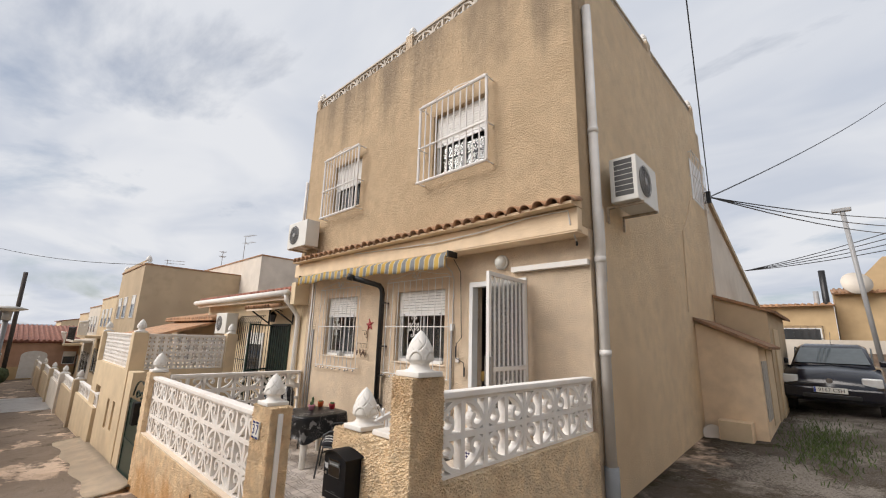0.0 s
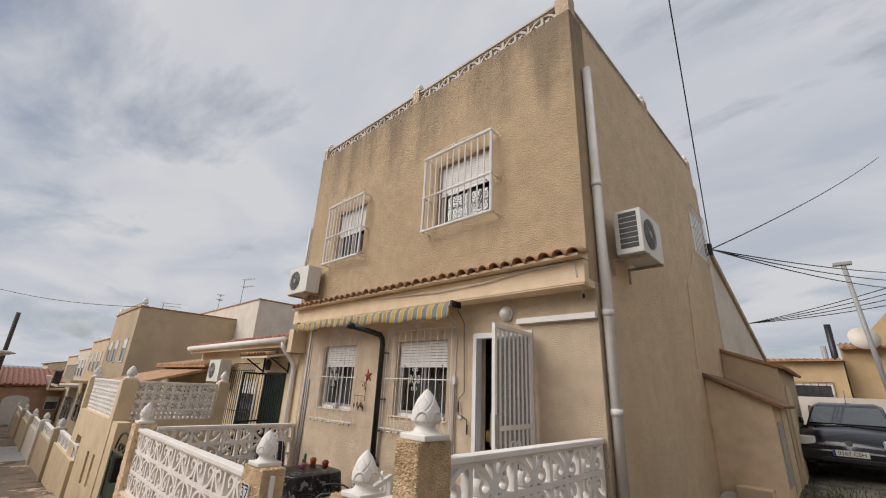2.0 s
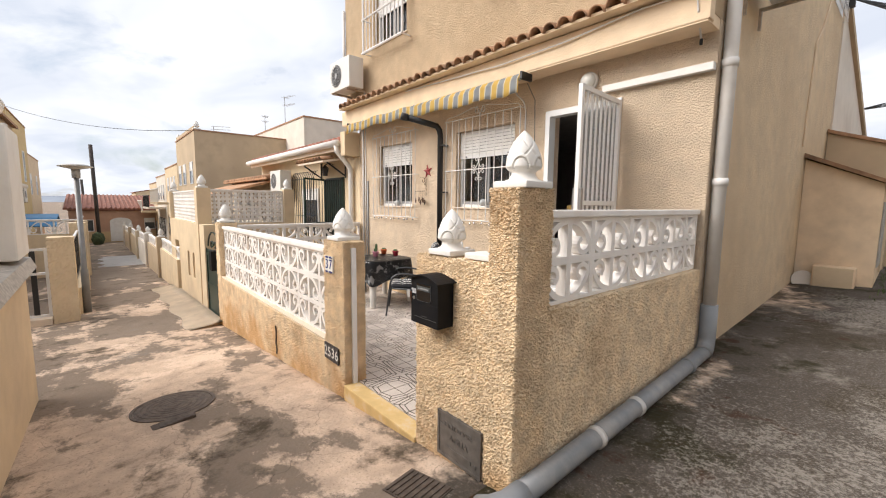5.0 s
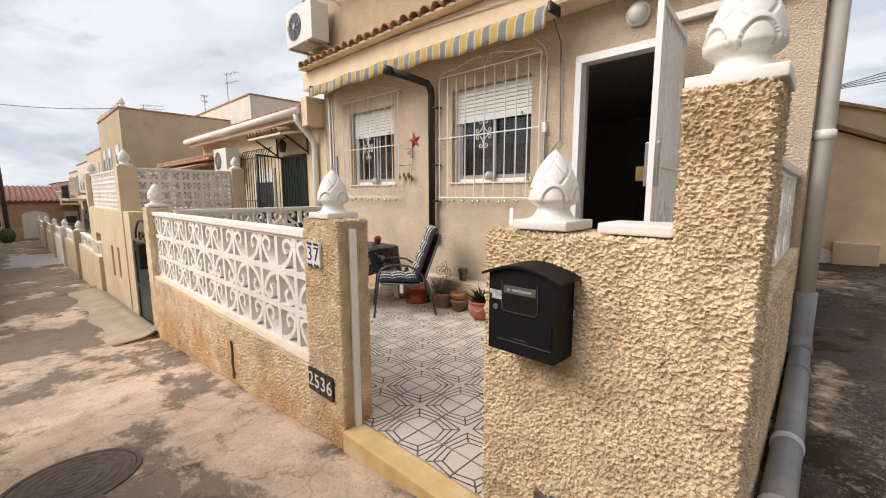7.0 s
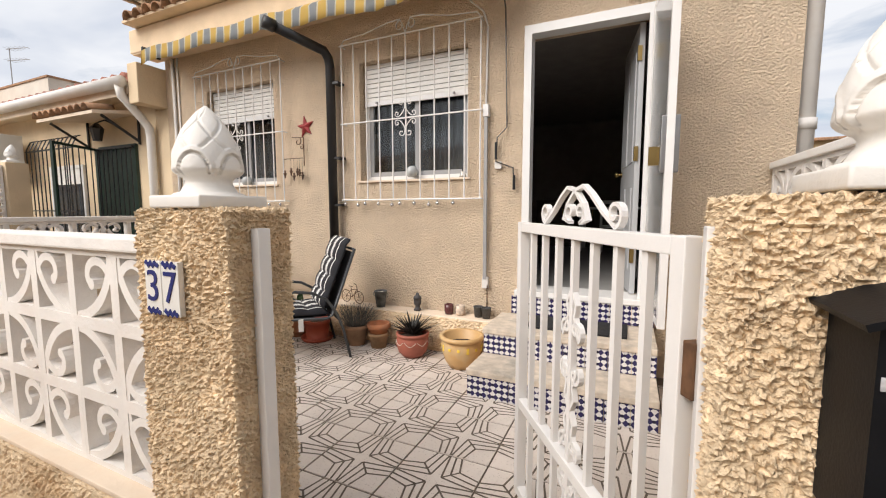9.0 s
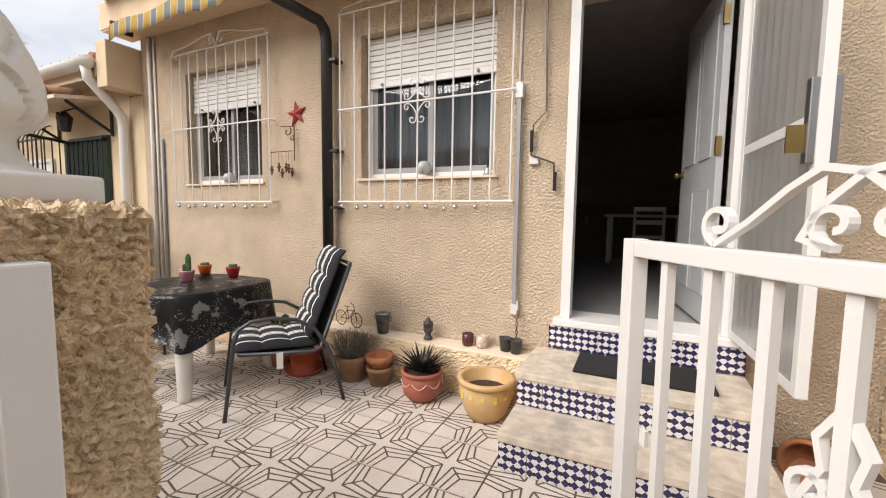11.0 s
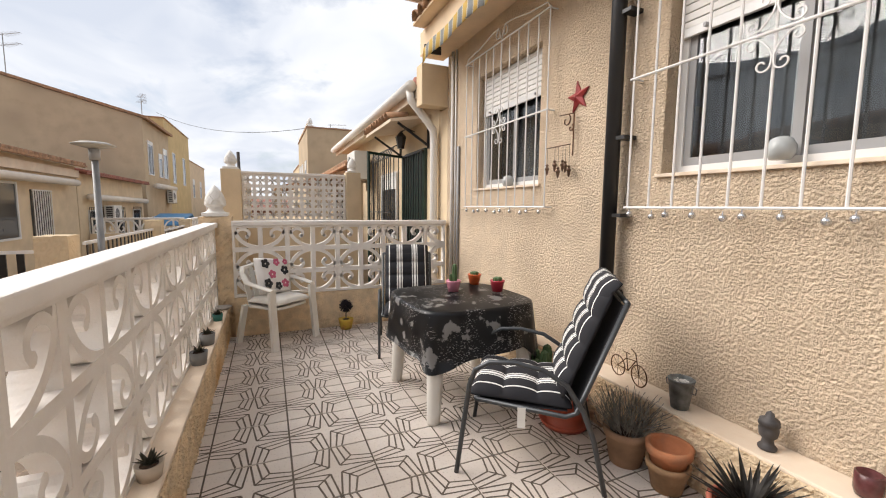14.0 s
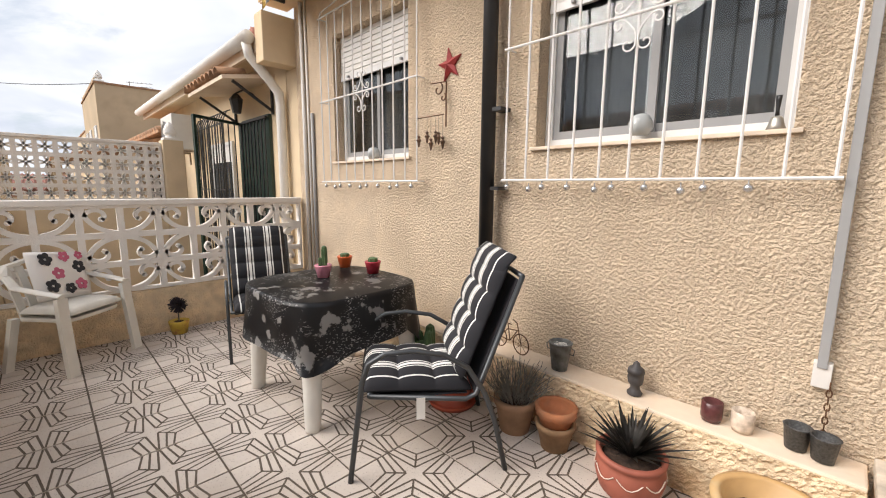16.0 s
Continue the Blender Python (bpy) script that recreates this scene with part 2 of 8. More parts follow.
def streaked(name, base, top):
    """Old stucco with rain streaks that run down from the parapet."""
    m = mat(name, base, 0.9, vary=0.1, vscale=5, stain=(0.50, 0.37, 0.235), stain_scale=0.7, stain_amt=0.55, bump=0.011, bscale=70, kind="stucco", spec=0.2)
    nt = m.node_tree
    b = nt.nodes["Principled BSDF"]
    geo = nt.nodes.new("ShaderNodeNewGeometry")
    mp = nt.nodes.new("ShaderNodeMapping")
    mp.inputs["Scale"].default_value = (1.6, 1.6, 0.22)
    nt.links.new(geo.outputs["Position"], mp.inputs[0])
    n = nt.nodes.new("ShaderNodeTexNoise")
    n.inputs["Scale"].default_value, n.inputs["Detail"].default_value, n.inputs["Roughness"].default_value = 1.4, 8.0, 0.6
    nt.links.new(mp.outputs[0], n.inputs["Vector"])
    sep = nt.nodes.new("ShaderNodeSeparateXYZ")
    nt.links.new(geo.outputs["Position"], sep.inputs[0])
    mr = nt.nodes.new("ShaderNodeMapRange")
    mr.inputs["From Min"].default_value, mr.inputs["From Max"].default_value = top - 2.6, top
    mr.inputs["To Min"].default_value, mr.inputs["To Max"].default_value = -0.30, 0.16
    nt.links.new(sep.outputs["Z"], mr.inputs["Value"])
    ad = nt.nodes.new("ShaderNodeMath"); ad.operation = "ADD"
    nt.links.new(n.outputs["Fac"], ad.inputs[0]), nt.links.new(mr.outputs[0], ad.inputs[1])
    r = nt.nodes.new("ShaderNodeValToRGB")
    r.color_ramp.elements[0].position, r.color_ramp.elements[1].position = 0.42, 0.70
    r.color_ramp.elements[1].color = (0.75, 0.75, 0.75, 1)
    nt.links.new(ad.outputs[0], r.inputs[0])
    col = b.inputs["Base Color"].links[0].from_socket
    mx = nt.nodes.new("ShaderNodeMix"); mx.data_type = "RGBA"
    nt.links.new(r.outputs[0], mx.inputs["Factor"])
    nt.links.new(col, mx.inputs[6])
    mx.inputs[7].default_value = (0.25, 0.20, 0.145, 1)
    nt.links.new(mx.outputs[2], b.inputs["Base Color"])
    return m


M_STUCCO_OLD = streaked("streaked_stucco", (0.57, 0.43, 0.28), 7.35)
M_STUCCO_PLAIN = mat("smooth_cream_render", (0.76, 0.60, 0.42), 0.9, vary=0.08, vscale=4, stain=(0.45, 0.33, 0.2), stain_scale=1.1, stain_amt=0.4, bump=0.004, bscale=50, spec=0.2)
M_ROUGH = mat("coarse_stucco", (0.86, 0.68, 0.46), 0.92, vary=0.16, vscale=9, stain=(0.42, 0.24, 0.1), stain_scale=1.6, stain_amt=0.45, bump=0.007, bscale=80, kind="stucco", spec=0.2, coarse=0.3)


def add_rust(m):
    """Orange rust blooms that seep up from the foot of the plaster."""
    nt = m.node_tree
    b = nt.nodes["Principled BSDF"]
    geo = nt.nodes.new("ShaderNodeNewGeometry")
    sep = nt.nodes.new("ShaderNodeSeparateXYZ")
    nt.links.new(geo.outputs["Position"], sep.inputs[0])
    n = nt.nodes.new("ShaderNodeTexNoise")
    n.inputs["Scale"].default_value, n.inputs["Detail"].default_value = 2.2, 8.0
    nt.links.new(geo.outputs["Position"], n.inputs["Vector"])
    mr = nt.nodes.new("ShaderNodeMapRange")
    mr.inputs["From Min"].default_value, mr.inputs["From Max"].default_value = -0.15, 0.40
    mr.inputs["To Min"].default_value, mr.inputs["To Max"].default_value = 0.10, -0.22
    nt.links.new(sep.outputs["Z"], mr.inputs["Value"])
    ad = nt.nodes.new("ShaderNodeMath"); ad.operation = "ADD"
    nt.links.new(n.outputs["Fac"], ad.inputs[0]), nt.links.new(mr.outputs[0], ad.inputs[1])
    r = nt.nodes.new("ShaderNodeValToRGB")
    r.color_ramp.elements[0].position, r.color_ramp.elements[1].position = 0.44, 0.66
    r.color_ramp.elements[1].color = (0.6, 0.6, 0.6, 1)
    nt.links.new(ad.outputs[0], r.inputs[0])
    mx = nt.nodes.new("ShaderNodeMix"); mx.data_type = "RGBA"
    nt.links.new(r.outputs[0], mx.inputs["Factor"])
    nt.links.new(b.inputs["Base Color"].links[0].from_socket, mx.inputs[6])
    mx.inputs[7].default_value = (0.66, 0.34, 0.10, 1)
    nt.links.new(mx.outputs[2], b.inputs["Base Color"])


add_rust(M_ROUGH)
M_WHITE = mat("white_paint", (0.73, 0.71, 0.67), 0.55, vary=0.04, vscale=5, stain=(0.5, 0.42, 0.33), stain_scale=3, stain_amt=0.22, bump=0.0015, bscale=60)
M_WMETAL = mat("white_metal", (0.73, 0.715, 0.695), 0.35, vary=0.03, bump=0.0005, bscale=80)
M_PVC = mat("white_plastic_pipe", (0.66, 0.64, 0.61), 0.45, vary=0.05, stain=(0.4, 0.34, 0.27), stain_scale=2, stain_amt=0.3)
M_GREY_PIPE = mat("grey_plastic_pipe", (0.22, 0.23, 0.24), 0.5, vary=0.1, stain=(0.4, 0.37, 0.33), stain_scale=3, stain_amt=0.5)
M_BLACK = mat("black_metal", (0.014, 0.014, 0.015), 0.4, vary=0.2)
M_TERRACOTTA = mat("terracotta", (0.42, 0.16, 0.07), 0.85, vary=0.25, vscale=8, stain=(0.25, 0.17, 0.11), stain_scale=5, stain_amt=0.6, bump=0.003, bscale=60)
M_ROOFTILE = mat("weathered_roof_tile", (0.36, 0.205, 0.115), 0.9, vary=0.3, vscale=9, stain=(0.16, 0.12, 0.09), stain_scale=4, stain_amt=0.7, bump=0.004, bscale=50, pieces=0.25)
M_REDTILE = mat("red_roof_tile", (0.27, 0.105, 0.07), 0.8, vary=0.25, vscale=9, bump=0.004, bscale=50, pieces=0.2)
M_GLASS = mat("dark_window_glass", (0.03, 0.035, 0.04), 0.04, vary=0.1, spec=0.9)
# Dimness of the front room is put into this darkened colour.
M_DARK = mat("shade_darkened_room_paint", (0.30, 0.27, 0.25), 0.9, vary=0.1)


def stucco_patch(x0, x1, y0, y1, z0, z1, cell=0.016, amp=0.008, scale=34.0, seed=0.0):
    """A block with uneven, thrown-on plaster on its four upright sides and its top."""
    bm = bmesh.new()

    def sheet(o, u, v):
        nu, nv = max(1, round(u.length / cell)), max(1, round(v.length / cell))
        V = [[bm.verts.new(o + u * (i / nu) + v * (j / nv)) for j in range(nv + 1)] for i in range(nu + 1)]
        for i in range(nu):
            for j in range(nv):
                bm.faces.new((V[i][j], V[i + 1][j], V[i + 1][j + 1], V[i][j + 1]))
    dx, dy, dz = Vector((x1 - x0, 0, 0)), Vector((0, y1 - y0, 0)), Vector((0, 0, z1 - z0))
    o = Vector((x0, y0, z0))
    sheet(o, dx, dz), sheet(o + dy, dx, dz), sheet(o, dy, dz), sheet(o + dx, dy, dz), sheet(o + dz, dx, dy)
    bmesh.ops.remove_doubles(bm, verts=bm.verts, dist=1e-4)
    bmesh.ops.recalc_face_normals(bm, faces=bm.faces)
    bm.normal_update()
    for v in bm.verts:
        p = Vector((v.co.x, v.co.y, v.co.z * 1.35)) * scale + Vector((seed, seed * 2, 0))
        a = noise.noise(p) + 0.6 * noise.noise(p * 1.9) - 0.35 * abs(noise.noise(p * 0.8 + Vector((9, 4, 2))))
        big = noise.noise(v.co * 6)
        v.co += v.normal * (amp * (max(-0.32, min(0.55, a)) * 1.9 + 0.45 * big))
    return bm


def ground_height(x, y):
    if x < -1.9:
        # steep at first, then ever gentler downhill
        z = 0.09 + 0.094 * (max(x, -9) + 1.9) + 0.046 * (max(min(x, -9), -25) + 9) + 0.032 * (max(min(x, -25), -48) + 25) + 0.02 * min(0.0, x + 48)
    else:
        z = 0.09 + 0.04 * min(x + 1.9, 8)
    if y > 1.8 and x > -2.3:
        z += 0.045 * min(y - 1.8, 12)
    if y < -1.5 and x > -40:
        z -= 0.02 * min(-1.5 - y, 10)
    return max(z, -9.0)


def stretch(a, b, n):
    return [a + (b - a) * i / n for i in range(n)]


gx = [-3000, -1200, -500, -250, -140] + stretch(-90, -20, 35) + stretch(-20, -8.2, 48) + [-8.15, -8.1] + stretch(-8.0, -2.2, 40) + [-2.1, -2.05, -1.98] + stretch(-1.9, 3, 30) + stretch(3, 20, 17) + [20, 40, 100, 300, 1000, 3000]
gy = [-3000, -1000, -300, -100, -50, -30] + stretch(-20, -2, 18) + stretch(-2, 1.8, 40) + [1.86, 1.92] + stretch(2.0, 16, 40) + [16, 20, 30, 50, 100, 300, 1000, 3000]
bm = bmesh.new()
grid = []
for x in gx:
    col = []
    for y in gy:
        z = ground_height(x, y)
        if -8.12 < x < -2.0 and 1.9 < y < 5:
            z = -0.6
        elif abs(y) < 20 and -60 < x < 20:
            z += 0.006 * noise.noise(Vector((x * 1.7, y * 1.7, 0)))
        col.append(bm.verts.new((x, y, z)))
    grid.append(col)
for i in range(len(gx) - 1):
    for j in range(len(gy) - 1):
        bm.faces.new((grid[i][j], grid[i + 1][j], grid[i + 1][j + 1], grid[i][j + 1]))


def ground_material():
    m = mat("worn_concrete", (0.55, 0.415, 0.31), 0.92, vary=0.2, vscale=6, bump=0.012, bscale=34, spec=0.15)
    nt = m.node_tree
    b = nt.nodes["Principled BSDF"]
    geo = nt.nodes.new("ShaderNodeNewGeometry")
    base = b.inputs["Base Color"].links[0].from_socket

    def layer(col, scale, lo, hi, colour, seed, rough=0.6, amt=1.0, mask=None, squash=1.0):
        mp = nt.nodes.new("ShaderNodeMapping")
        mp.inputs["Location"].default_value = (seed, seed * 0.7, 0)
        mp.inputs["Scale"].default_value = (1, squash, 1)
        nt.links.new(geo.outputs["Position"], mp.inputs[0])
        n = nt.nodes.new("ShaderNodeTexNoise")
        n.inputs["Scale"].default_value, n.inputs["Detail"].default_value, n.inputs["Roughness"].default_value = scale, 10.0, rough
        nt.links.new(mp.outputs[0], n.inputs["Vector"])
        fac = n.outputs["Fac"]
        if mask is not None:
            ad = nt.nodes.new("ShaderNodeMath"); ad.operation = "ADD"
            nt.links.new(fac, ad.inputs[0]), nt.links.new(mask, ad.inputs[1])
            fac = ad.outputs[0]
        r = nt.nodes.new("ShaderNodeValToRGB")
        r.color_ramp.elements[0].position, r.color_ramp.elements[1].position = lo, hi
        r.color_ramp.elements[1].color = (amt, amt, amt, 1)
        nt.links.new(fac, r.inputs[0])
        mx = nt.nodes.new("ShaderNodeMix"); mx.data_type = "RGBA"
        nt.links.new(r.outputs[0], mx.inputs["Factor"])
        nt.links.new(col, mx.inputs[6])
        mx.inputs[7].default_value = (*colour, 1)
        return mx.outputs[2]
    # the side street is old asphalt, the lane patched concrete, older and darker downhill
    sep = nt.nodes.new("ShaderNodeSeparateXYZ")
    nt.links.new(geo.outputs["Position"], sep.inputs[0])
    side = nt.nodes.new("ShaderNodeMapRange")
    side.inputs["From Min"].default_value, side.inputs["From Max"].default_value = -3.1, -0.7
    side.inputs["To Min"].default_value, side.inputs["To Max"].default_value = -0.35, 0.35
    nt.links.new(sep.outputs["X"], side.inputs["Value"])
    side2 = nt.nodes.new("ShaderNodeMapRange")
    side2.inputs["From Min"].default_value, side2.inputs["From Max"].default_value = -2.6, -1.2
    side2.inputs["To Min"].default_value, side2.inputs["To Max"].default_value = -0.07, 0.0
    nt.links.new(sep.outputs["X"], side2.inputs["Value"])
    grit = nt.nodes.new("ShaderNodeMapRange")
    grit.inputs["From Min"].default_value, grit.inputs["From Max"].default_value = -2.4, -0.6
    grit.inputs["To Min"].default_value, grit.inputs["To Max"].default_value = -0.14, 0.0
    nt.links.new(sep.outputs["X"], grit.inputs["Value"])
    down = nt.nodes.new("ShaderNodeMapRange")
    down.inputs["From Min"].default_value, down.inputs["From Max"].default_value = -13.0, -6.0
    down.inputs["To Min"].default_value, down.inputs["To Max"].default_value = 0.10, -0.02
    nt.links.new(sep.outputs["X"], down.inputs["Value"])
    col = layer(base, 0.8, 0.54, 0.58, (0.68, 0.525, 0.40), 4.1, 0.62)
    col = layer(col, 0.6, 0.495, 0.535, (0.17, 0.135, 0.105), 11.3, 0.7, 0.85, down.outputs[0], 1.5)
    col = layer(col, 1.7, 0.59, 0.65, (0.12, 0.095, 0.07), 23.0, 0.66, 0.8)
    col = layer(col, 0.7, 0.48, 0.54, (0.075, 0.062, 0.05), 7.0, 0.62, 1.0, side.outputs[0])
    col = layer(col, 60, 0.56, 0.68, (0.19, 0.145, 0.11), 13.0, 0.6, 0.6)
    col = layer(col, 1.0, 0.49, 0.57, (0.05, 0.037, 0.022), 31.0, 0.7, 0.85, side2.outputs[0])
    col = layer(col, 0.9, 0.53, 0.62, (0.21, 0.185, 0.16), 2.0, 0.82, 0.8, side2.outputs[0])
    col = layer(col, 42, 0.62, 0.70, (0.40, 0.36, 0.31), 3.0, 0.7, 0.4)
    col = layer(col, 75, 0.49, 0.58, (0.34, 0.31, 0.27), 5.0, 0.75, 0.42, grit.outputs[0])
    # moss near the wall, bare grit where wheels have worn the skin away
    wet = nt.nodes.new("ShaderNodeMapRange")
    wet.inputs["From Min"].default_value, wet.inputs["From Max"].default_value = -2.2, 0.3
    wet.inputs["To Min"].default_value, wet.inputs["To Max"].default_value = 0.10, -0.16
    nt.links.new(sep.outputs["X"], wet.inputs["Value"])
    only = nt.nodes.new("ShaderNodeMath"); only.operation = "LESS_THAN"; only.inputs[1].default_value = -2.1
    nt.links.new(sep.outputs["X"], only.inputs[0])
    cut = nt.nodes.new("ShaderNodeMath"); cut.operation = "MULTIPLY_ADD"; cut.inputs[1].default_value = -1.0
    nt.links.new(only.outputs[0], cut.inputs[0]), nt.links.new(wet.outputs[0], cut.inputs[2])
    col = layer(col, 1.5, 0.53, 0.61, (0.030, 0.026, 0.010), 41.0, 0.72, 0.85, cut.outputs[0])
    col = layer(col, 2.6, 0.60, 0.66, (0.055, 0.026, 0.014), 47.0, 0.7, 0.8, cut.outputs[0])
    worn = nt.nodes.new("ShaderNodeTexNoise")
    worn.inputs["Scale"].default_value, worn.inputs["Detail"].default_value, worn.inputs["Roughness"].default_value = 0.9, 6.0, 0.65
    nt.links.new(geo.outputs["Position"], worn.inputs["Vector"])
    wr = nt.nodes.new("ShaderNodeMapRange")
    wr.inputs["From Min"].default_value, wr.inputs["From Max"].default_value = 0.42, 0.60
    wr.inputs["To Min"].default_value, wr.inputs["To Max"].default_value = -0.14, 0.06
    nt.links.new(worn.outputs["Fac"], wr.inputs["Value"])
    both = nt.nodes.new("ShaderNodeMath"); both.operation = "ADD"
    nt.links.new(wr.outputs[0], both.inputs[0]), nt.links.new(grit.outputs[0], both.inputs[1])
    col = layer(col, 34, 0.47, 0.56, (0.42, 0.38, 0.33), 53.0, 0.8, 0.45, both.outputs[0])
    col = layer(col, 20, 0.62, 0.68, (0.04, 0.034, 0.026), 59.0, 0.75, 0.7, grit.outputs[0])
    # fine cracks
    wob = nt.nodes.new("ShaderNodeTexNoise")
    wob.inputs["Scale"].default_value, wob.inputs["Detail"].default_value = 3.0, 4.0
    nt.links.new(geo.outputs["Position"], wob.inputs["Vector"])
    wm = nt.nodes.new("ShaderNodeVectorMath"); wm.operation = "MULTIPLY_ADD"
    wm.inputs[1].default_value = (0.5, 0.5, 0.0)
    nt.links.new(wob.outputs["Color"], wm.inputs[0]), nt.links.new(geo.outputs["Position"], wm.inputs[2])
    vo = nt.nodes.new("ShaderNodeTexVoronoi")
    vo.feature = "DISTANCE_TO_EDGE"
    vo.inputs["Scale"].default_value = 1.1
    nt.links.new(wm.outputs[0], vo.inputs["Vector"])
    cr = nt.nodes.new("ShaderNodeValToRGB")
    cr.color_ramp.elements[0].position, cr.color_ramp.elements[0].color = 0.001, (0.5, 0.5, 0.5, 1)
    cr.color_ramp.elements[1].position, cr.color_ramp.elements[1].color = 0.005, (0, 0, 0, 1)
    nt.links.new(vo.outputs["Distance"], cr.inputs[0])
    mx = nt.nodes.new("ShaderNodeMix"); mx.data_type = "RGBA"
    nt.links.new(cr.outputs[0], mx.inputs["Factor"])
    nt.links.new(col, mx.inputs[6])
    mx.inputs[7].default_value = (0.06, 0.045, 0.035, 1)
    nt.links.new(mx.outputs[2], b.inputs["Base Color"])
    return m


M_GROUND = ground_material()
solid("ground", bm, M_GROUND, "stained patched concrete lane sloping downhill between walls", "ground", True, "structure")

# ---- the house ----
FY, UY, HX0, HX1, HY1 = 4.50, 4.32, -8.40, -1.95, 11.3
FZ = 0.04   # top of the patio tiles
WIN_L, WIN_R, DOOR = (-7.64, -6.54, 1.60, 2.74), (-5.39, -4.24, 1.60, 2.74), (-3.725, -2.82, 0.62, 2.755)
solid("wall_south", wall_with_holes("y", FY, FY + 0.25, HX0, HX1, -0.6, 3.3, [WIN_L, WIN_R, DOOR]), M_STUCCO, "cream stucco front wall of the ground floor", "wall", kind="structure")
UW_L, UW_R = (-7.47, -6.46, 4.50, 5.56), (-4.44, -3.31, 4.53, 5.62)
solid("wall_south_upper", wall_with_holes("y", UY, FY + 0.25, HX0 - 0.2, HX1, 3.3, 7.35, [UW_L, UW_R]), M_STUCCO_OLD, "weathered cream stucco front wall of the upper floor", "wall", kind="structure")
solid("wall_east", prism([(FY + 0.251, -0.6), (HY1, -0.6), (HY1, 7.72), (FY + 0.251, 7.36)], "x", HX1 - 0.25, HX1), M_STUCCO_SIDE, "tall plain cream stucco side wall", "wall", kind="structure")
solid("wall_west", wall_with_holes("x", HX0, HX0 + 0.25, FY + 0.251, HY1, -0.6, 7.35, []), M_STUCCO, "cream stucco party wall", "wall", kind="structure")
solid("wall_north", wall_with_holes("y", HY1, HY1 + 0.25, HX0, HX1, -0.6, 7.35, []), M_STUCCO, "cream stucco rear wall", "wall", kind="structure")
solid("roof_terrace", B((HX0 + 0.25, HX1 - 0.25, FY + 0.26, HY1, 6.4, 6.55)), M_STUCCO_PLAIN, "flat roof terrace behind the parapet", "roof", kind="structure")
solid("ceiling", B((HX0 + 0.25, HX1 - 0.25, FY + 0.26, HY1, 3.0, 3.2)), M_DARK, "plaster ceiling of the front room, darkened to look dim", "ceiling", kind="structure")
# Pale floor, its base colour lowered so that the room reads dim.
solid("floor", B((HX0 + 0.25, HX1 - 0.25, FY + 0.251, HY1, 0.40, 0.615)), mat("pale_floor_tiles_shaded", (0.30, 0.295, 0.285), 0.4, vary=0.05), "pale glossy floor of the front room", "floor", kind="structure")
solid("wall_room_back", B((HX0 + 0.25, HX1 - 0.25, 9.6, 9.7, 0.6, 3.0)), M_DARK, "inner wall of the front room, darkened to look dim", "wall", kind="structure")

# ---- the patio ----
PX0, PX1, PY0, PY1 = -8.50, -1.95, 1.79, 2.06
solid("patio_base", B((PX0, PX1 - 0.1, PY0 + 0.1, FY, -0.5, -0.07)), M_STUCCO_PLAIN, "mortar bed under the patio tiles", "floor", kind="structure")

# ---- patio walls, piers and balustrades ----
solid("garden_wall", stucco_patch(-8.45, -4.222, PY0, PY1 - 0.02, -1.0, 0.33, cell=0.0125, amp=0.0065, scale=62), M_ROUGH, "low coarse cream stucco wall along the lane, stained at its foot", "garden wall")
solid("garden_wall", stucco_patch(-2.13, -1.95, 2.075, FY - 0.01, -0.4, 1.06, cell=0.0105, amp=0.0075, scale=66), M_ROUGH, "coarse cream stucco side wall of the patio", "garden wall")
solid("garden_wall", stucco_patch(-8.47, -8.35, 2.09, FY - 0.01, -0.8, 0.44, cell=0.03, amp=0.005, scale=30), M_ROUGH, "low cream stucco wall between two patios", "garden wall")
solid("gate_pier", stucco_patch(-4.22, -3.83, 1.79, 2.0, -0.5, 1.31, cell=0.0050, amp=0.0085, scale=112), M_ROUGH, "coarse cream stucco gate pier with house number tile", "pier")
solid("gate_pier", stucco_patch(-2.78, -2.135, 1.79, 2.0, -0.4, 1.325, cell=0.0050, amp=0.0085, scale=112, seed=4), M_ROUGH, "coarse cream stucco gate pier that carries a mailbox", "pier")
solid("corner_pier", stucco_patch(-2.13, -1.935, 1.78, 2.07, -0.4, 1.73, cell=0.0050, amp=0.0085, scale=112, seed=8), M_ROUGH, "tall coarse cream stucco pier at the patio corner", "pier")
solid("corner_pier", stucco_patch(-8.70, -8.45, 1.79, 2.085, -1.0, 1.28, cell=0.03, amp=0.008, scale=30, seed=12), M_ROUGH, "coarse cream stucco pier at the far patio corner", "pier")
solid("wall_crack", sweep(bmesh.new(), [(-5.62 + 0.012 * math.sin(k * 2.2), 1.783, -0.20 + k * 0.07) for k in range(6)], 0.012, 0.006, upv=(0, 1, 0), flat=True), mat("dark_damp_crack", (0.10, 0.07, 0.045), 0.95), "dark weep slot in the low wall", "weep slot")
M_SILL = mat("worn_cream_paint", (0.72, 0.6, 0.47), 0.8, vary=0.08, stain=(0.5, 0.33, 0.2), stain_scale=3, stain_amt=0.4, bump=0.003, bscale=40)
solid("wall_coping", B((-8.45, -4.224, 1.80, 2.035, 0.332, 0.352), bevel=0.006), M_SILL, "worn painted sill on the low patio wall", "sill")
solid("wall_coping", B((-2.55 + 0.19, -2.14, 1.82, 1.99, 1.335, 1.37), bevel=0.008), M_WHITE, "white painted coping stone on the pier", "coping")
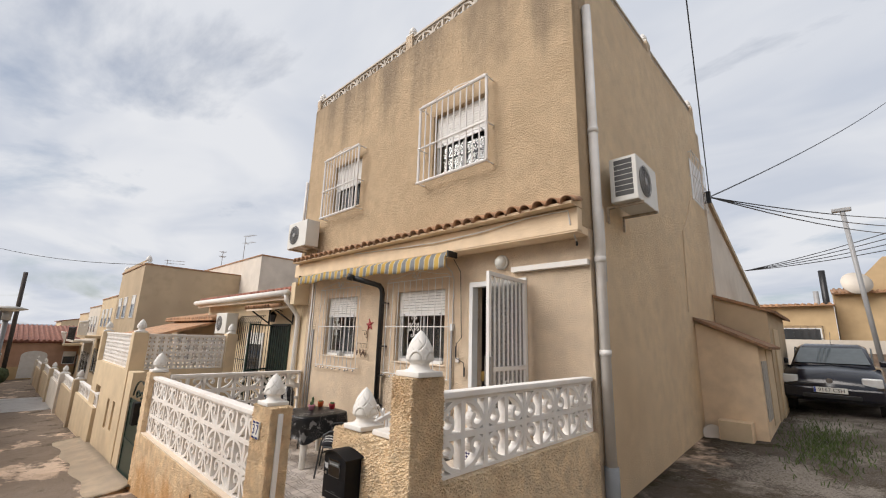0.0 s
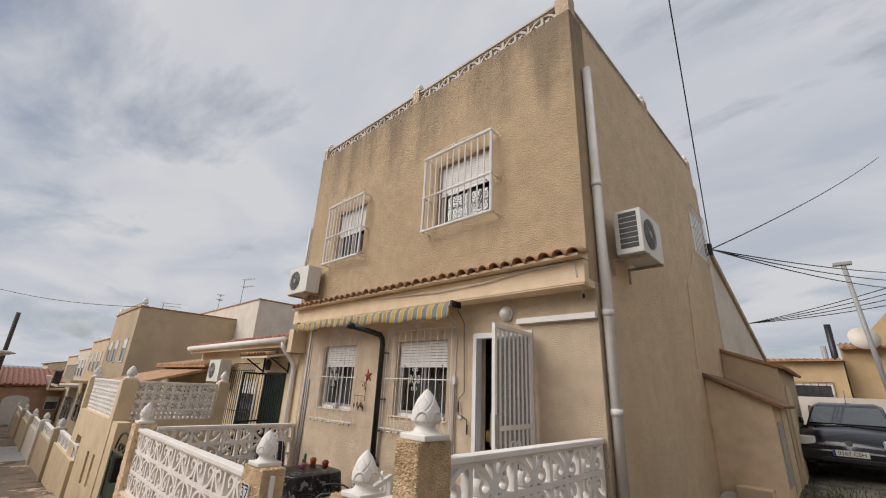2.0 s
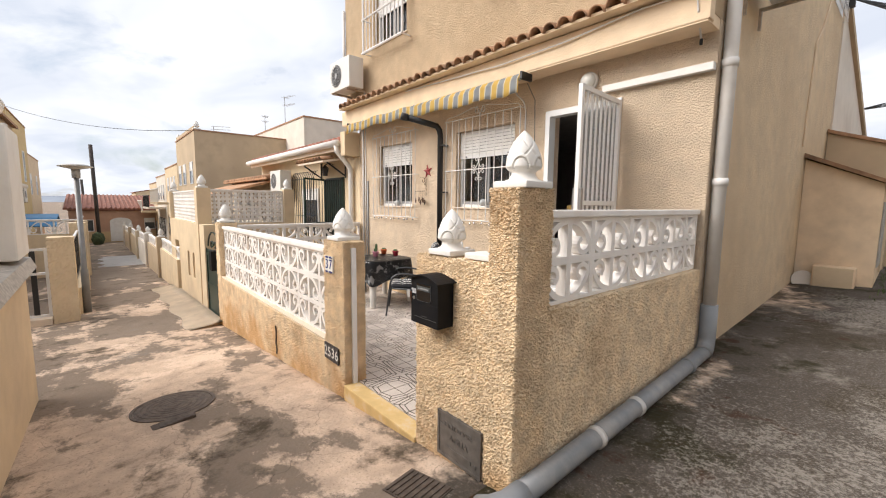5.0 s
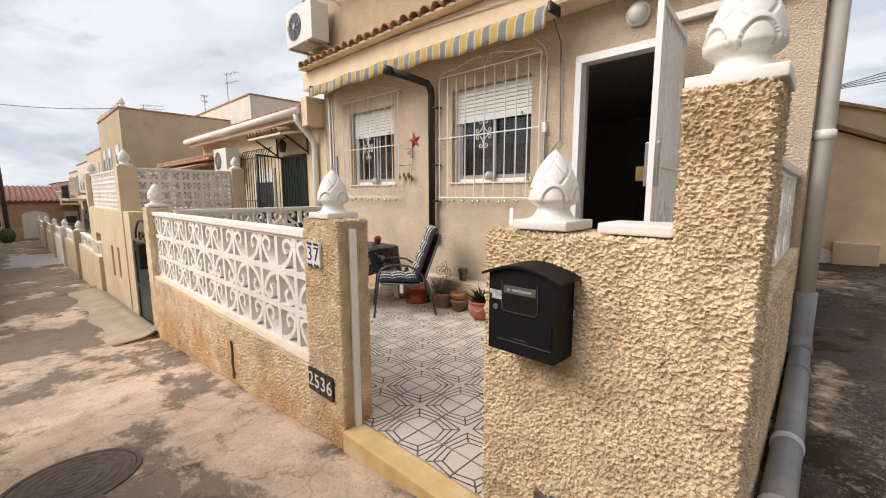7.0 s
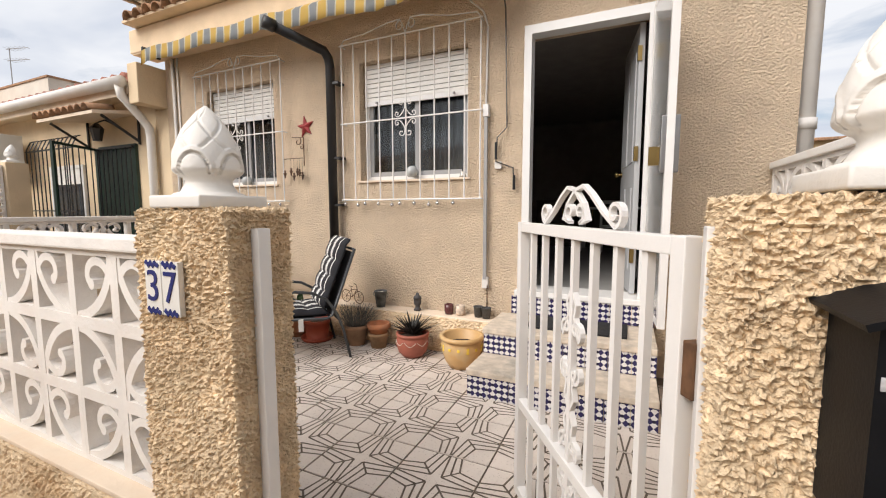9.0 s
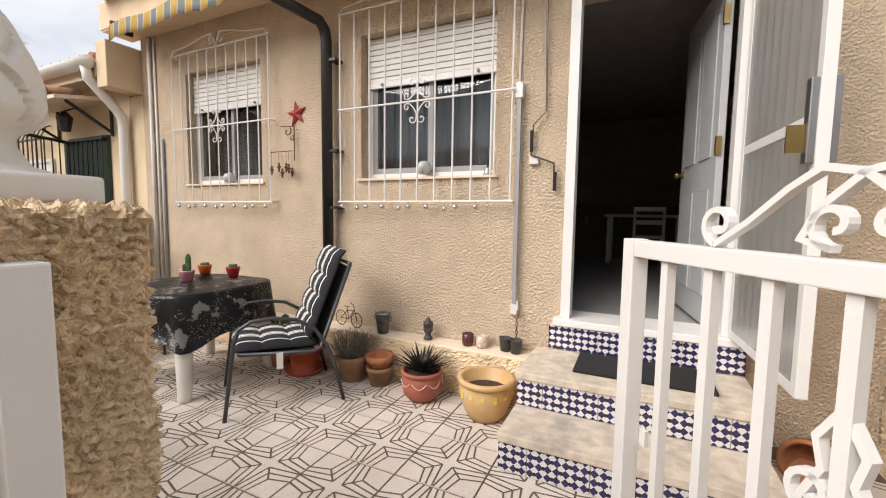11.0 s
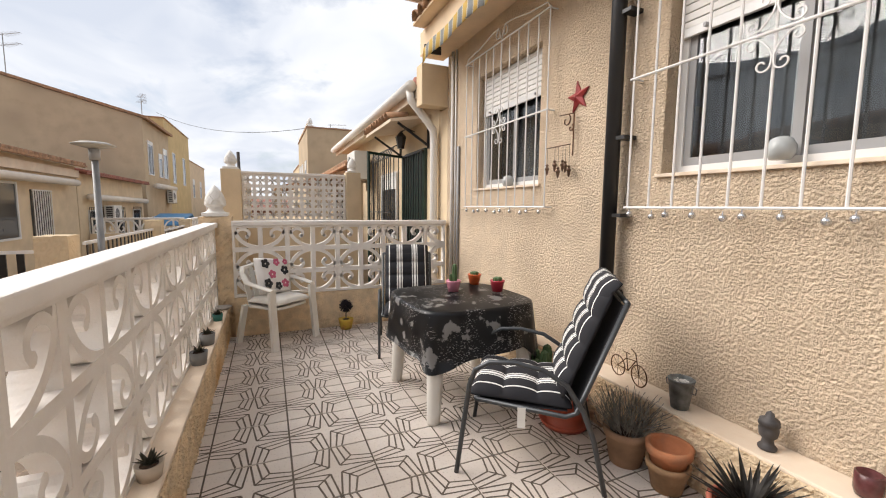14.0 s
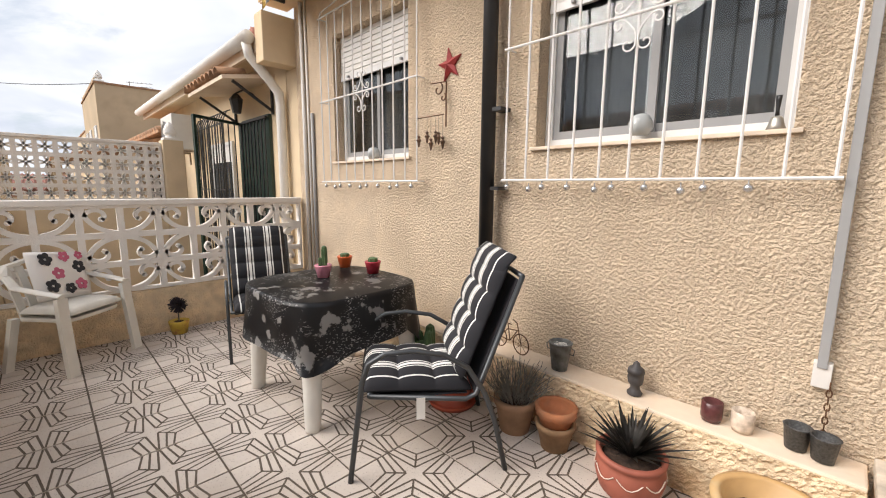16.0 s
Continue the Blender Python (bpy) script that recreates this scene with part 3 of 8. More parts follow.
solid("gate_threshold", B((-3.83, -2.78, 1.775, 1.92, -0.35, FZ + 0.004), bevel=0.012), mat("worn_yellow_paint", (0.66, 0.46, 0.2), 0.8, vary=0.15, stain=(0.6, 0.56, 0.5), stain_scale=6, stain_amt=0.7, bump=0.004, bscale=40), "worn yellow painted threshold step at the gate", "step")


def block_bm(w, h, d, flip_x, flip_z, kind="scroll"):
    """One pierced concrete block, its corner at the origin, in the x-z plane."""
    bm = bmesh.new()
    X = lambda u: (w - u * w) if flip_x else u * w
    Z = lambda v: (h - v * h) if flip_z else v * h
    P = lambda pts: [(X(u), 0, Z(v)) for u, v in pts]
    t = 0.023
    B((0, t, -d, d, 0, h), (w - t, w, -d, d, 0, h), (t, w - t, -d, d, 0, t), (t, w - t, -d, d, h - t, h), bm=bm)
    k = d * 0.94
    if kind == "scroll":
        sweep(bm, P(arc(0.0, 0.0, 0.93, 1, 89, 12)), 0.018, k, upv=(0, 1, 0), flat=True)
        sweep(bm, P(spiral(0.55, 0.40, 0.34, 0.10, -8, -215, 12)), 0.015, k, upv=(0, 1, 0), flat=True)
        sweep(bm, [(X(0.47), -k, Z(0.46)), (X(0.47), k, Z(0.46))], 0.021, n=8)
    else:
        for a, b, c, e in ((0, 0, 0, 90), (1, 0, 90, 180), (1, 1, 180, 270), (0, 1, 270, 360)):
            sweep(bm, P(arc(a, b, 0.62, c + 3, e - 3, 7)), 0.010, k, upv=(0, 1, 0), flat=True)
    return bm


def balustrade(label, at, length, rows, cols, h, d=0.034, rail=(0.06, 0.05), kind="scroll", name="balustrade", rail_label="", foot=0.0, category="balustrade", material=None):
    """A run of pierced blocks along local x, standing on local z = 0."""
    m = material or M_BLOCK
    t = thing(name, label, category, at=at)
    w = length / cols
    bh = (h - rail[1]) / rows
    meshes = {(a, b): mesh_of("block", block_bm(w, bh, d, a, b, kind), m) for a in (0, 1) for b in (0, 1)}
    for r in range(rows):
        for c in range(cols):
            share("block", meshes[(c + 1) % 2, (r + 1) % 2 if rows > 1 else 0], t, pose(c * w, 0, r * bh))
    part("rail", B((0, length, -rail[0], rail[0], h - rail[1] + 0.001, h), bevel=0.008), m, t, rail_label)
    return t


M_BLOCK = mat("white_painted_concrete", (0.80, 0.77, 0.73), 0.7, vary=0.05, vscale=7, stain=(0.55, 0.44, 0.36), stain_scale=3.5, stain_amt=0.3, bump=0.003, bscale=60, pieces=0.03)
balustrade("white pierced concrete block balustrade along the lane", pose(-8.45, 1.90, 0.352), 4.226, 3, 15, 0.87)
balustrade("white pierced concrete block balustrade on the side wall", pose(-2.035, 2.08, 1.066, 0, 0, 90), FY - 2.10, 2, 9, 0.555, rail=(0.055, 0.045))
balustrade("white pierced concrete block balustrade between two patios", pose(-8.41, 2.09, 0.446, 0, 0, 90), FY - 2.12, 3, 9, 0.795)


def pinecone(h=0.292, r=0.088, base=0.108):
    """A pine cone finial on a stepped square foot: arched scales below, lapped lozenge scales above."""
    bm = B((-base, base, -base, base, 0, 0.035), bevel=0.006)
    z0 = 0.086
    prof = [(base * 0.90, 0.035), (base * 0.83, 0.041), (r * 0.84, 0.046), (r * 0.78, 0.056), (r * 0.70, 0.068), (r * 0.69, 0.078), (r * 0.75, z0)]
    n, rows = 140, 90
    rings = [[(q * math.cos(2 * math.pi * i / n), q * math.sin(2 * math.pi * i / n), z) for i in range(n)] for q, z in prof]
    for j in range(1, rows):
        f = j / (rows - 1)
        g = max(0.0, (f - 0.12) / 0.88)
        q = r * (0.75 + 0.25 * math.sin(min(1, f / 0.12) * math.pi / 2)) * max(0.0, 1 - g ** 1.9) ** 0.85
        ring = []
        for i in range(n):
            w = 5 * i / n + 0.35
            u = (w % 1.0 - 0.5) * 2
            e = math.sqrt((u / 0.97) ** 2 + ((f - 0.04) / 0.36) ** 2)
            if e < 1 and f > 0.04:
                rel = 0.06 if e > 0.80 else (-0.055 if e > 0.70 else 0.06 * (1 - e))
            else:
                a, b = (w + 2.0 * f) % 1.0, (w - 2.0 * f) % 1.0
                rel = 0.10 * min(1.0, min(a, 1 - b) * 6) - 0.075 + 0.06 * a * (1 - b)
            m = q * (1 + rel)
            ring.append((m * math.cos(2 * math.pi * i / n), m * math.sin(2 * math.pi * i / n), z0 + f * (h - z0)))
        rings.append(ring)
    V = [[bm.verts.new(p) for p in ring] for ring in rings]
    for A, C in zip(V, V[1:]):
        for j in range(n):
            bm.faces.new((A[j], A[(j + 1) % n], C[(j + 1) % n], C[j]))
    return bm


ME_CONE = mesh_of("pine_cone_finial", pinecone(), M_WHITE, True)


def finial(x, y, z, s=1.0, label="white painted pine cone finial on a pier"):
    ob = new("pine_cone_finial", ME_CONE)
    ob.matrix_basis = pose(x, y, z) @ Matrix.Scale(s, 4)
    return tagged(ob, label, "finial", "pine cone finials")


finial(-4.03, 1.895, 1.315)
finial(-2.555, 1.895, 1.335, 0.97)
finial(-2.03, 1.925, 1.735, 1.02)
finial(-8.575, 1.935, 1.285, 1.1)

# ---- house number, street plate, meter lid, mailbox ----
M_BLUE = mat("cobalt_glaze", (0.025, 0.035, 0.16), 0.15, vary=0.3)
M_GLAZE = mat("white_glaze", (0.75, 0.74, 0.70), 0.12, vary=0.03)
M_PLATE = mat("black_enamel", (0.02, 0.02, 0.025), 0.3, vary=0.3)
M_CAST = mat("weathered_cast_metal", (0.18, 0.165, 0.15), 0.6, 0.5, vary=0.25, vscale=14, bump=0.002, bscale=90)


def lettering(name, text, size, material, parent, at, depth=0.002):
    """Raised letters as one mesh."""
    cu = bpy.data.curves.new(name, "FONT")
    cu.body, cu.size, cu.extrude, cu.align_x, cu.align_y = text, size, depth, "CENTER", "CENTER"
    tmp = bpy.data.objects.new(name + "_curve", cu)
    scene.collection.objects.link(tmp)
    me = bpy.data.meshes.new_from_object(tmp.evaluated_get(bpy.context.evaluated_depsgraph_get()))
    bpy.data.objects.remove(tmp)
    me.materials.clear()
    me.materials.append(material)
    ob = new(name, me)
    ob.matrix_basis = at
    if parent is not None:
        ob.parent = parent
    return ob


plate = thing("house_number", "white glazed house number tiles with blue digits 37", "house number", at=pose(-4.075, 1.776, 1.095))
for i, ch in enumerate("37"):
    x = (i - 0.5) * 0.075
    part("tile", B((x - 0.036, x + 0.036, -0.006, 0.01, -0.075, 0.075), bevel=0.002), M_GLAZE, plate)
    lettering("digit", ch, 0.125, M_BLUE, plate, pose(x, -0.0065, 0, 90))
    for z in (-0.066, 0.066):
        part("scroll", sweep(bmesh.new(), [(x - 0.028 + 0.056 * k / 12, -0.0075, z + 0.005 * math.sin(k * 1.6)) for k in range(13)], 0.0045, 0.0012, upv=(0, 1, 0), flat=True), M_BLUE, plate)
plate = thing("number_plate", "black enamel tiles with white digits 2536 on the pier", "number plate", at=pose(-4.06, 1.776, 0.27))
for i, ch in enumerate("2536"):
    x = (i - 1.5) * 0.072
    part("tile", B((x - 0.034, x + 0.034, -0.006, 0.01, -0.075, 0.075), bevel=0.002), M_PLATE, plate)
    lettering("digit", ch, 0.13, M_GLAZE, plate, pose(x, -0.0065, 0, 90))
lid = thing("water_meter_lid", "grey cast metal water meter door in the pier", "meter door", at=pose(-2.34, 1.776, 0.215))
part("rim", B((-0.19, 0.19, -0.004, 0.02, 0.125, 0.145), (-0.19, 0.19, -0.004, 0.02, -0.145, -0.125), (-0.19, -0.172, -0.004, 0.02, -0.125, 0.125), (0.172, 0.19, -0.004, 0.02, -0.125, 0.125)), M_CAST, lid)
part("door", B((-0.17, 0.17, 0.0, 0.02, -0.124, 0.124)), M_CAST, lid)
lettering("word", "CONTADOR", 0.048, M_CAST, lid, pose(-0.02, -0.001, 0.075, 90), 0.003)
lettering("word", "AGUA", 0.06, M_CAST, lid, pose(0.0, -0.001, 0.0, 90), 0.003)
part("bar", B((-0.11, 0.11, -0.004, 0.0, -0.09, -0.062)), M_CAST, lid)
part("lock", lathe([(0, 0), (0.012, 0), (0.012, 0.006), (0, 0.006)], 12), M_CAST, lid, at=pose(0.145, -0.001, -0.08, 90))

M_BOX = mat("black_coated_steel", (0.005, 0.0055, 0.007), 0.55, spec=0.22, vary=0.25, vscale=20, bump=0.0004, bscale=200)
mb = thing("mailbox", "black steel wall mailbox with curved lid", "mailbox", at=pose(-2.54, 1.728, 0.92) @ Matrix.Scale(0.83, 4))
roofline = [(-0.155, 0.33)] + [(-0.155 + 0.31 * k / 10, 0.33 + 0.035 * math.sin(math.pi * k / 10)) for k in range(11)]
part("body", prism([(-0.155, 0.0), (0.155, 0.0)] + roofline[:0:-1], "y", -0.075, 0.07), M_BOX, mb)
bm = bmesh.new()
sweep(bm, [(-0.178 + 0.356 * k / 12, 0.0, 0.322 + 0.046 * math.sin(math.pi * k / 12)) for k in range(13)], 0.005, 0.10, upv=(0, 1, 0), flat=True)
part("lid", bm, M_BOX, mb)
pocket = [(-0.088, 0.30), (-0.088, 0.205)] + [(-0.068 - 0.02 * math.cos(k * math.pi / 10), 0.195 - 0.02 * math.sin(k * math.pi / 10)) for k in range(1, 6)]
pocket += [(0.058 + 0.02 * math.sin(k * math.pi / 10), 0.195 - 0.02 * math.cos(k * math.pi / 10)) for k in range(6)] + [(0.078, 0.30)]
part("name_window", prism(pocket, "y", -0.0795, -0.0752), mat("smoked_plastic", (0.008, 0.008, 0.009), 0.12), mb)
part("window_rim", sweep(bmesh.new(), [(u, -0.079, v) for u, v in pocket], 0.0014, n=5), mat("scuffed_edge", (0.10, 0.10, 0.105), 0.4), mb)
part("label", B((-0.078, 0.07, -0.0815, -0.0797, 0.252, 0.284)), mat("grey_card", (0.075, 0.08, 0.078), 0.5), mb)
part("mark", B((-0.038, 0.052, -0.083, -0.0816, 0.263, 0.272)), mat("pale_print", (0.30, 0.31, 0.31), 0.6), mb)
part("mark", prism([(-0.062, 0.261), (-0.044, 0.261), (-0.053, 0.276)], "y", -0.083, -0.0816), mat("pale_print", (0.30, 0.31, 0.31), 0.6), mb)
M_STICK = mat("worn_silver_sticker", (0.42, 0.42, 0.43), 0.5, vary=0.4, vscale=70)
part("sticker", B((-0.150, -0.086, -0.077, -0.0755, 0.238, 0.256)), M_STICK, mb)
part("sticker", B((-0.140, -0.086, -0.077, -0.0755, 0.218, 0.2375)), M_STICK, mb)
part("lock", lathe([(0, 0), (0.012, 0), (0.012, 0.006), (0.004, 0.007), (0, 0.007)], 14), mat("dull_steel", (0.4, 0.4, 0.4), 0.35, 0.9), mb, at=pose(-0.118, -0.075, 0.185, 90))
part("flap", B((-0.11, 0.14, -0.0775, -0.0755, 0.05, 0.16), bevel=0.001), M_BOX, mb)
part("flap_edge", B((-0.11, 0.14, -0.0788, -0.0776, 0.05, 0.0525)), mat("scuffed_edge", (0.10, 0.10, 0.105), 0.4), mb)
part("scratch_mark", B((-0.03, 0.03, -0.0788, -0.0778, 0.064, 0.0665)), mat("scuffed_edge", (0.10, 0.10, 0.105), 0.4), mb)

# ---- the garden gate, swung inwards ----
GA = math.degrees(math.atan2(2.80 - 1.99, -3.33 + 2.80))
gate = thing("garden_gate", "white painted metal garden gate standing open, with scrollwork", "gate", at=pose(-2.80, 1.985, 0.07, 0, 0, GA))
GW, GH = 0.955, 1.19
for x in (0.0, GW - 0.04):
    part("stile", B((x, x + 0.04, -0.02, 0.02, 0, GH), bevel=0.003), M_WMETAL, gate)
for z in (0.0, 0.40, GH - 0.04):
    part("rail", B((0.041, GW - 0.041, -0.019, 0.019, z, z + 0.038), bevel=0.003), M_WMETAL, gate)
for i in range(7):
    x = 0.13 + i * 0.115
    part("bar", B((x - 0.010, x + 0.010, -0.010, 0.010, 0.039, 0.399), (x - 0.010, x + 0.010, -0.010, 0.010, 0.439, GH - 0.041)), M_WMETAL, gate)


def scroll_bm(parts_2d, r=0.006, flat=0.012):
    bm = bmesh.new()
    for pts in parts_2d:
        sweep(bm, [(u, 0, v) for u, v in pts], r, flat, upv=(0, 1, 0), flat=True)
    return bm


cx = GW / 2
tops = []
for s in (-1, 1):
    tops.append([(cx + s * u, v) for u, v in spiral(0.30, GH + 0.055, 0.05, 0.012, -80, 330, 18)])
    tops.append([(cx + s * u, v) for u, v in [(0.31, GH + 0.004), (0.22, GH + 0.06), (0.13, GH + 0.13), (0.07, GH + 0.165), (0.0, GH + 0.15)]])
    tops.append([(cx + s * u, v) for u, v in spiral(0.045, GH + 0.06, 0.045, 0.012, -90, 260, 16)])
    tops.append([(cx + s * u, v) for u, v in [(0.045, GH + 0.015), (0.10, GH + 0.03), (0.07, GH + 0.09), (0.0, GH + 0.15)]])
for q in tops:
    part("crest_scroll", scroll_bm([[(cx + (u - cx) * 0.72, GH + (v - GH) * 0.72) for u, v in q]], 0.005, 0.009), M_WMETAL, gate)
sc = []
for z in (0.42, 0.80):
    for s in (-1, 1):
        for q in (-1, 1):
            sc.append([(cx + s * u, z + q * v) for u, v in spiral(0.032, 0.07, 0.034, 0.008, -60, 300, 16)])
            sc.append([(cx + s * u, z + q * v) for u, v in [(0.0, 0.20), (0.03, 0.15), (0.02, 0.11), (0.05, 0.045)]])
for q in sc:
    part("scroll", scroll_bm([q], 0.005, 0.008), M_WMETAL, gate)
M_RUST = mat("rusty_iron", (0.14, 0.07, 0.035), 0.8, 0.3, vary=0.4, vscale=30)
for z in (0.22, 0.88):
    part("hinge", B((-0.028, 0.006, -0.03, 0.012, z, z + 0.11), bevel=0.003), M_RUST, gate)
part("latch", B((GW - 0.06, GW + 0.02, -0.03, -0.021, 0.70, 0.74)), M_WMETAL, gate)
solid("gate_jamb", B((-3.83, -3.80, 1.86, 1.90, 0.004, 1.26), bevel=0.003), M_WMETAL, "white metal strike post fixed to the pier", "gate post")
solid("gate_jamb", B((-2.79, -2.755, 1.93, 1.97, 0.004, 1.28), bevel=0.003), M_WMETAL, "white metal hinge post fixed to the pier", "gate post")

# ---- steps, ledge and the tiled risers ----
ledge = thing("wall_ledge", "coarse stucco ledge with a smooth cream painted top", "ledge")
part("plaster", stucco_patch(-8.34, -3.90, 4.305, FY - 0.002, -0.06, 0.352, cell=0.013, amp=0.007, scale=60), M_ROUGH, ledge)
part("top", B((-8.34, -3.90, 4.312, FY - 0.003, 0.345, 0.366), bevel=0.009), M_SILL, ledge, "smooth cream painted top of the ledge")
M_STONE = mat("worn_beige_stone", (0.56, 0.48, 0.39), 0.65, vary=0.22, vscale=14, stain=(0.19, 0.195, 0.175), stain_scale=3.2, stain_amt=0.85, bump=0.003, bscale=45)


def azulejo():
    m = mat("blue_diamond_tiles", (0.78, 0.78, 0.78), 0.15, vary=0.03)
    nt = m.node_tree
    b = nt.nodes["Principled BSDF"]
    geo = nt.nodes.new("ShaderNodeNewGeometry")
    mp = nt.nodes.new("ShaderNodeMapping")
    mp.inputs["Rotation"].default_value = (0, radians(45), 0)
    mp.inputs["Location"].default_value = (0.011, 0.5, 0.013)
    nt.links.new(geo.outputs["Position"], mp.inputs[0])
    ck = nt.nodes.new("ShaderNodeTexChecker")
    ck.inputs["Scale"].default_value = 34.0
    ck.inputs["Color1"].default_value, ck.inputs["Color2"].default_value = (0.028, 0.024, 0.085, 1), (0.62, 0.60, 0.60, 1)
    sep = nt.nodes.new("ShaderNodeSeparateXYZ")
    nt.links.new(mp.outputs[0], sep.inputs[0])
    cb = nt.nodes.new("ShaderNodeCombineXYZ")
    nt.links.new(sep.outputs["X"], cb.inputs["X"])
    nt.links.new(sep.outputs["Z"], cb.inputs["Y"])
    cb.inputs["Z"].default_value = 0.01
    nt.links.new(cb.outputs[0], ck.inputs["Vector"])
    # dark dots where the lozenges meet
    dots = nt.nodes.new("ShaderNodeVectorMath"); dots.operation = "MULTIPLY"
    dots.inputs[1].default_value = (17.0, 17.0, 0.0)
    nt.links.new(cb.outputs[0], dots.inputs[0])
    fr = nt.nodes.new("ShaderNodeVectorMath"); fr.operation = "FRACTION"
    nt.links.new(dots.outputs[0], fr.inputs[0])
    off = nt.nodes.new("ShaderNodeVectorMath"); off.operation = "SUBTRACT"
    off.inputs[1].default_value = (0.5, 0.5, 0.0)
    nt.links.new(fr.outputs[0], off.inputs[0])
    ln = nt.nodes.new("ShaderNodeVectorMath"); ln.operation = "LENGTH"
    nt.links.new(off.outputs[0], ln.inputs[0])
    near = nt.nodes.new("ShaderNodeMath"); near.operation = "LESS_THAN"; near.inputs[1].default_value = 0.17
    nt.links.new(ln.outputs["Value"], near.inputs[0])
    mx = nt.nodes.new("ShaderNodeMix"); mx.data_type = "RGBA"
    nt.links.new(near.outputs[0], mx.inputs["Factor"])
    nt.links.new(ck.outputs["Color"], mx.inputs[6])
    mx.inputs[7].default_value = (0.02, 0.018, 0.04, 1)
    nt.links.new(mx.outputs[2], b.inputs["Base Color"])
    return m


M_AZULEJO = azulejo()
SX0, SX1, SY1, SY2 = -3.885, -2.72, 3.595, 3.935
steps = thing("entrance_steps", "two worn beige stone steps with blue and white tiled risers", "steps")
part("core", B((SX0 + 0.006, SX1 - 0.004, SY1 + 0.016, FY - 0.004, -0.06, 0.189), (SX0 + 0.006, SX1 - 0.004, SY2 + 0.016, FY - 0.004, 0.19, 0.384)), M_STUCCO_PLAIN, steps)
part("core", B((-3.80, SX1 - 0.004, FY - 0.05, FY - 0.004, 0.386, 0.585)), M_STUCCO_PLAIN, steps)
for y0, y1, z in ((SY1 - 0.012, SY2 + 0.02, 0.19), (SY2 - 0.012, FY - 0.062, 0.385)):
    part("tread", B((SX0 - 0.006, SX1, y0, y1, z + 0.001, z + 0.044), bevel=0.008), M_STONE, steps)
for x0, y, z0, z1 in ((SX0, SY1, FZ + 0.002, 0.189), (SX0, SY2, 0.236, 0.384), (-3.81, FY - 0.062, 0.431, 0.584)):
    n = round((SX1 - x0) / 0.15)
    w = (SX1 - x0) / n
    for i in range(n):
        part("tile", B((x0 + i * w + 0.0015, x0 + (i + 1) * w - 0.0015, y, y + 0.010, z0, z1), bevel=0.0012), M_AZULEJO, steps)
solid("doormat", B((-3.60, -2.90, 4.06, 4.41, 0.430, 0.444), bevel=0.004), mat("black_rubber_fibre", (0.012, 0.012, 0.013), 0.95, vary=0.3, bump=0.003, bscale=200), "black fibre doormat on the top step", "doormat")

# ---- windows, shutters and grilles ----
def glass_material():
    m = bpy.data.materials.new("window_glass")
    m.use_nodes = True
    b = m.node_tree.nodes["Principled BSDF"]
    b.inputs["Base Color"].default_value = (0.75, 0.8, 0.82, 1)
    b.inputs["Roughness"].default_value, b.inputs["IOR"].default_value = 0.01, 1.5
    b.inputs["Transmission Weight"].default_value = 1.0
    return m


M_PANE = glass_material()
M_ALU = mat("white_aluminium", (0.70, 0.70, 0.69), 0.3, vary=0.03)
M_GREYALU = mat("grey_aluminium", (0.30, 0.30, 0.30), 0.4, vary=0.05)
M_SHUTTER = mat("white_shutter_slats", (0.74, 0.73, 0.70), 0.45, vary=0.04, stain=(0.5, 0.47, 0.42), stain_scale=4, stain_amt=0.3)
M_CURTAIN = mat("grey_net_curtain", (0.085, 0.088, 0.093), 0.9, vary=0.15, vscale=12)


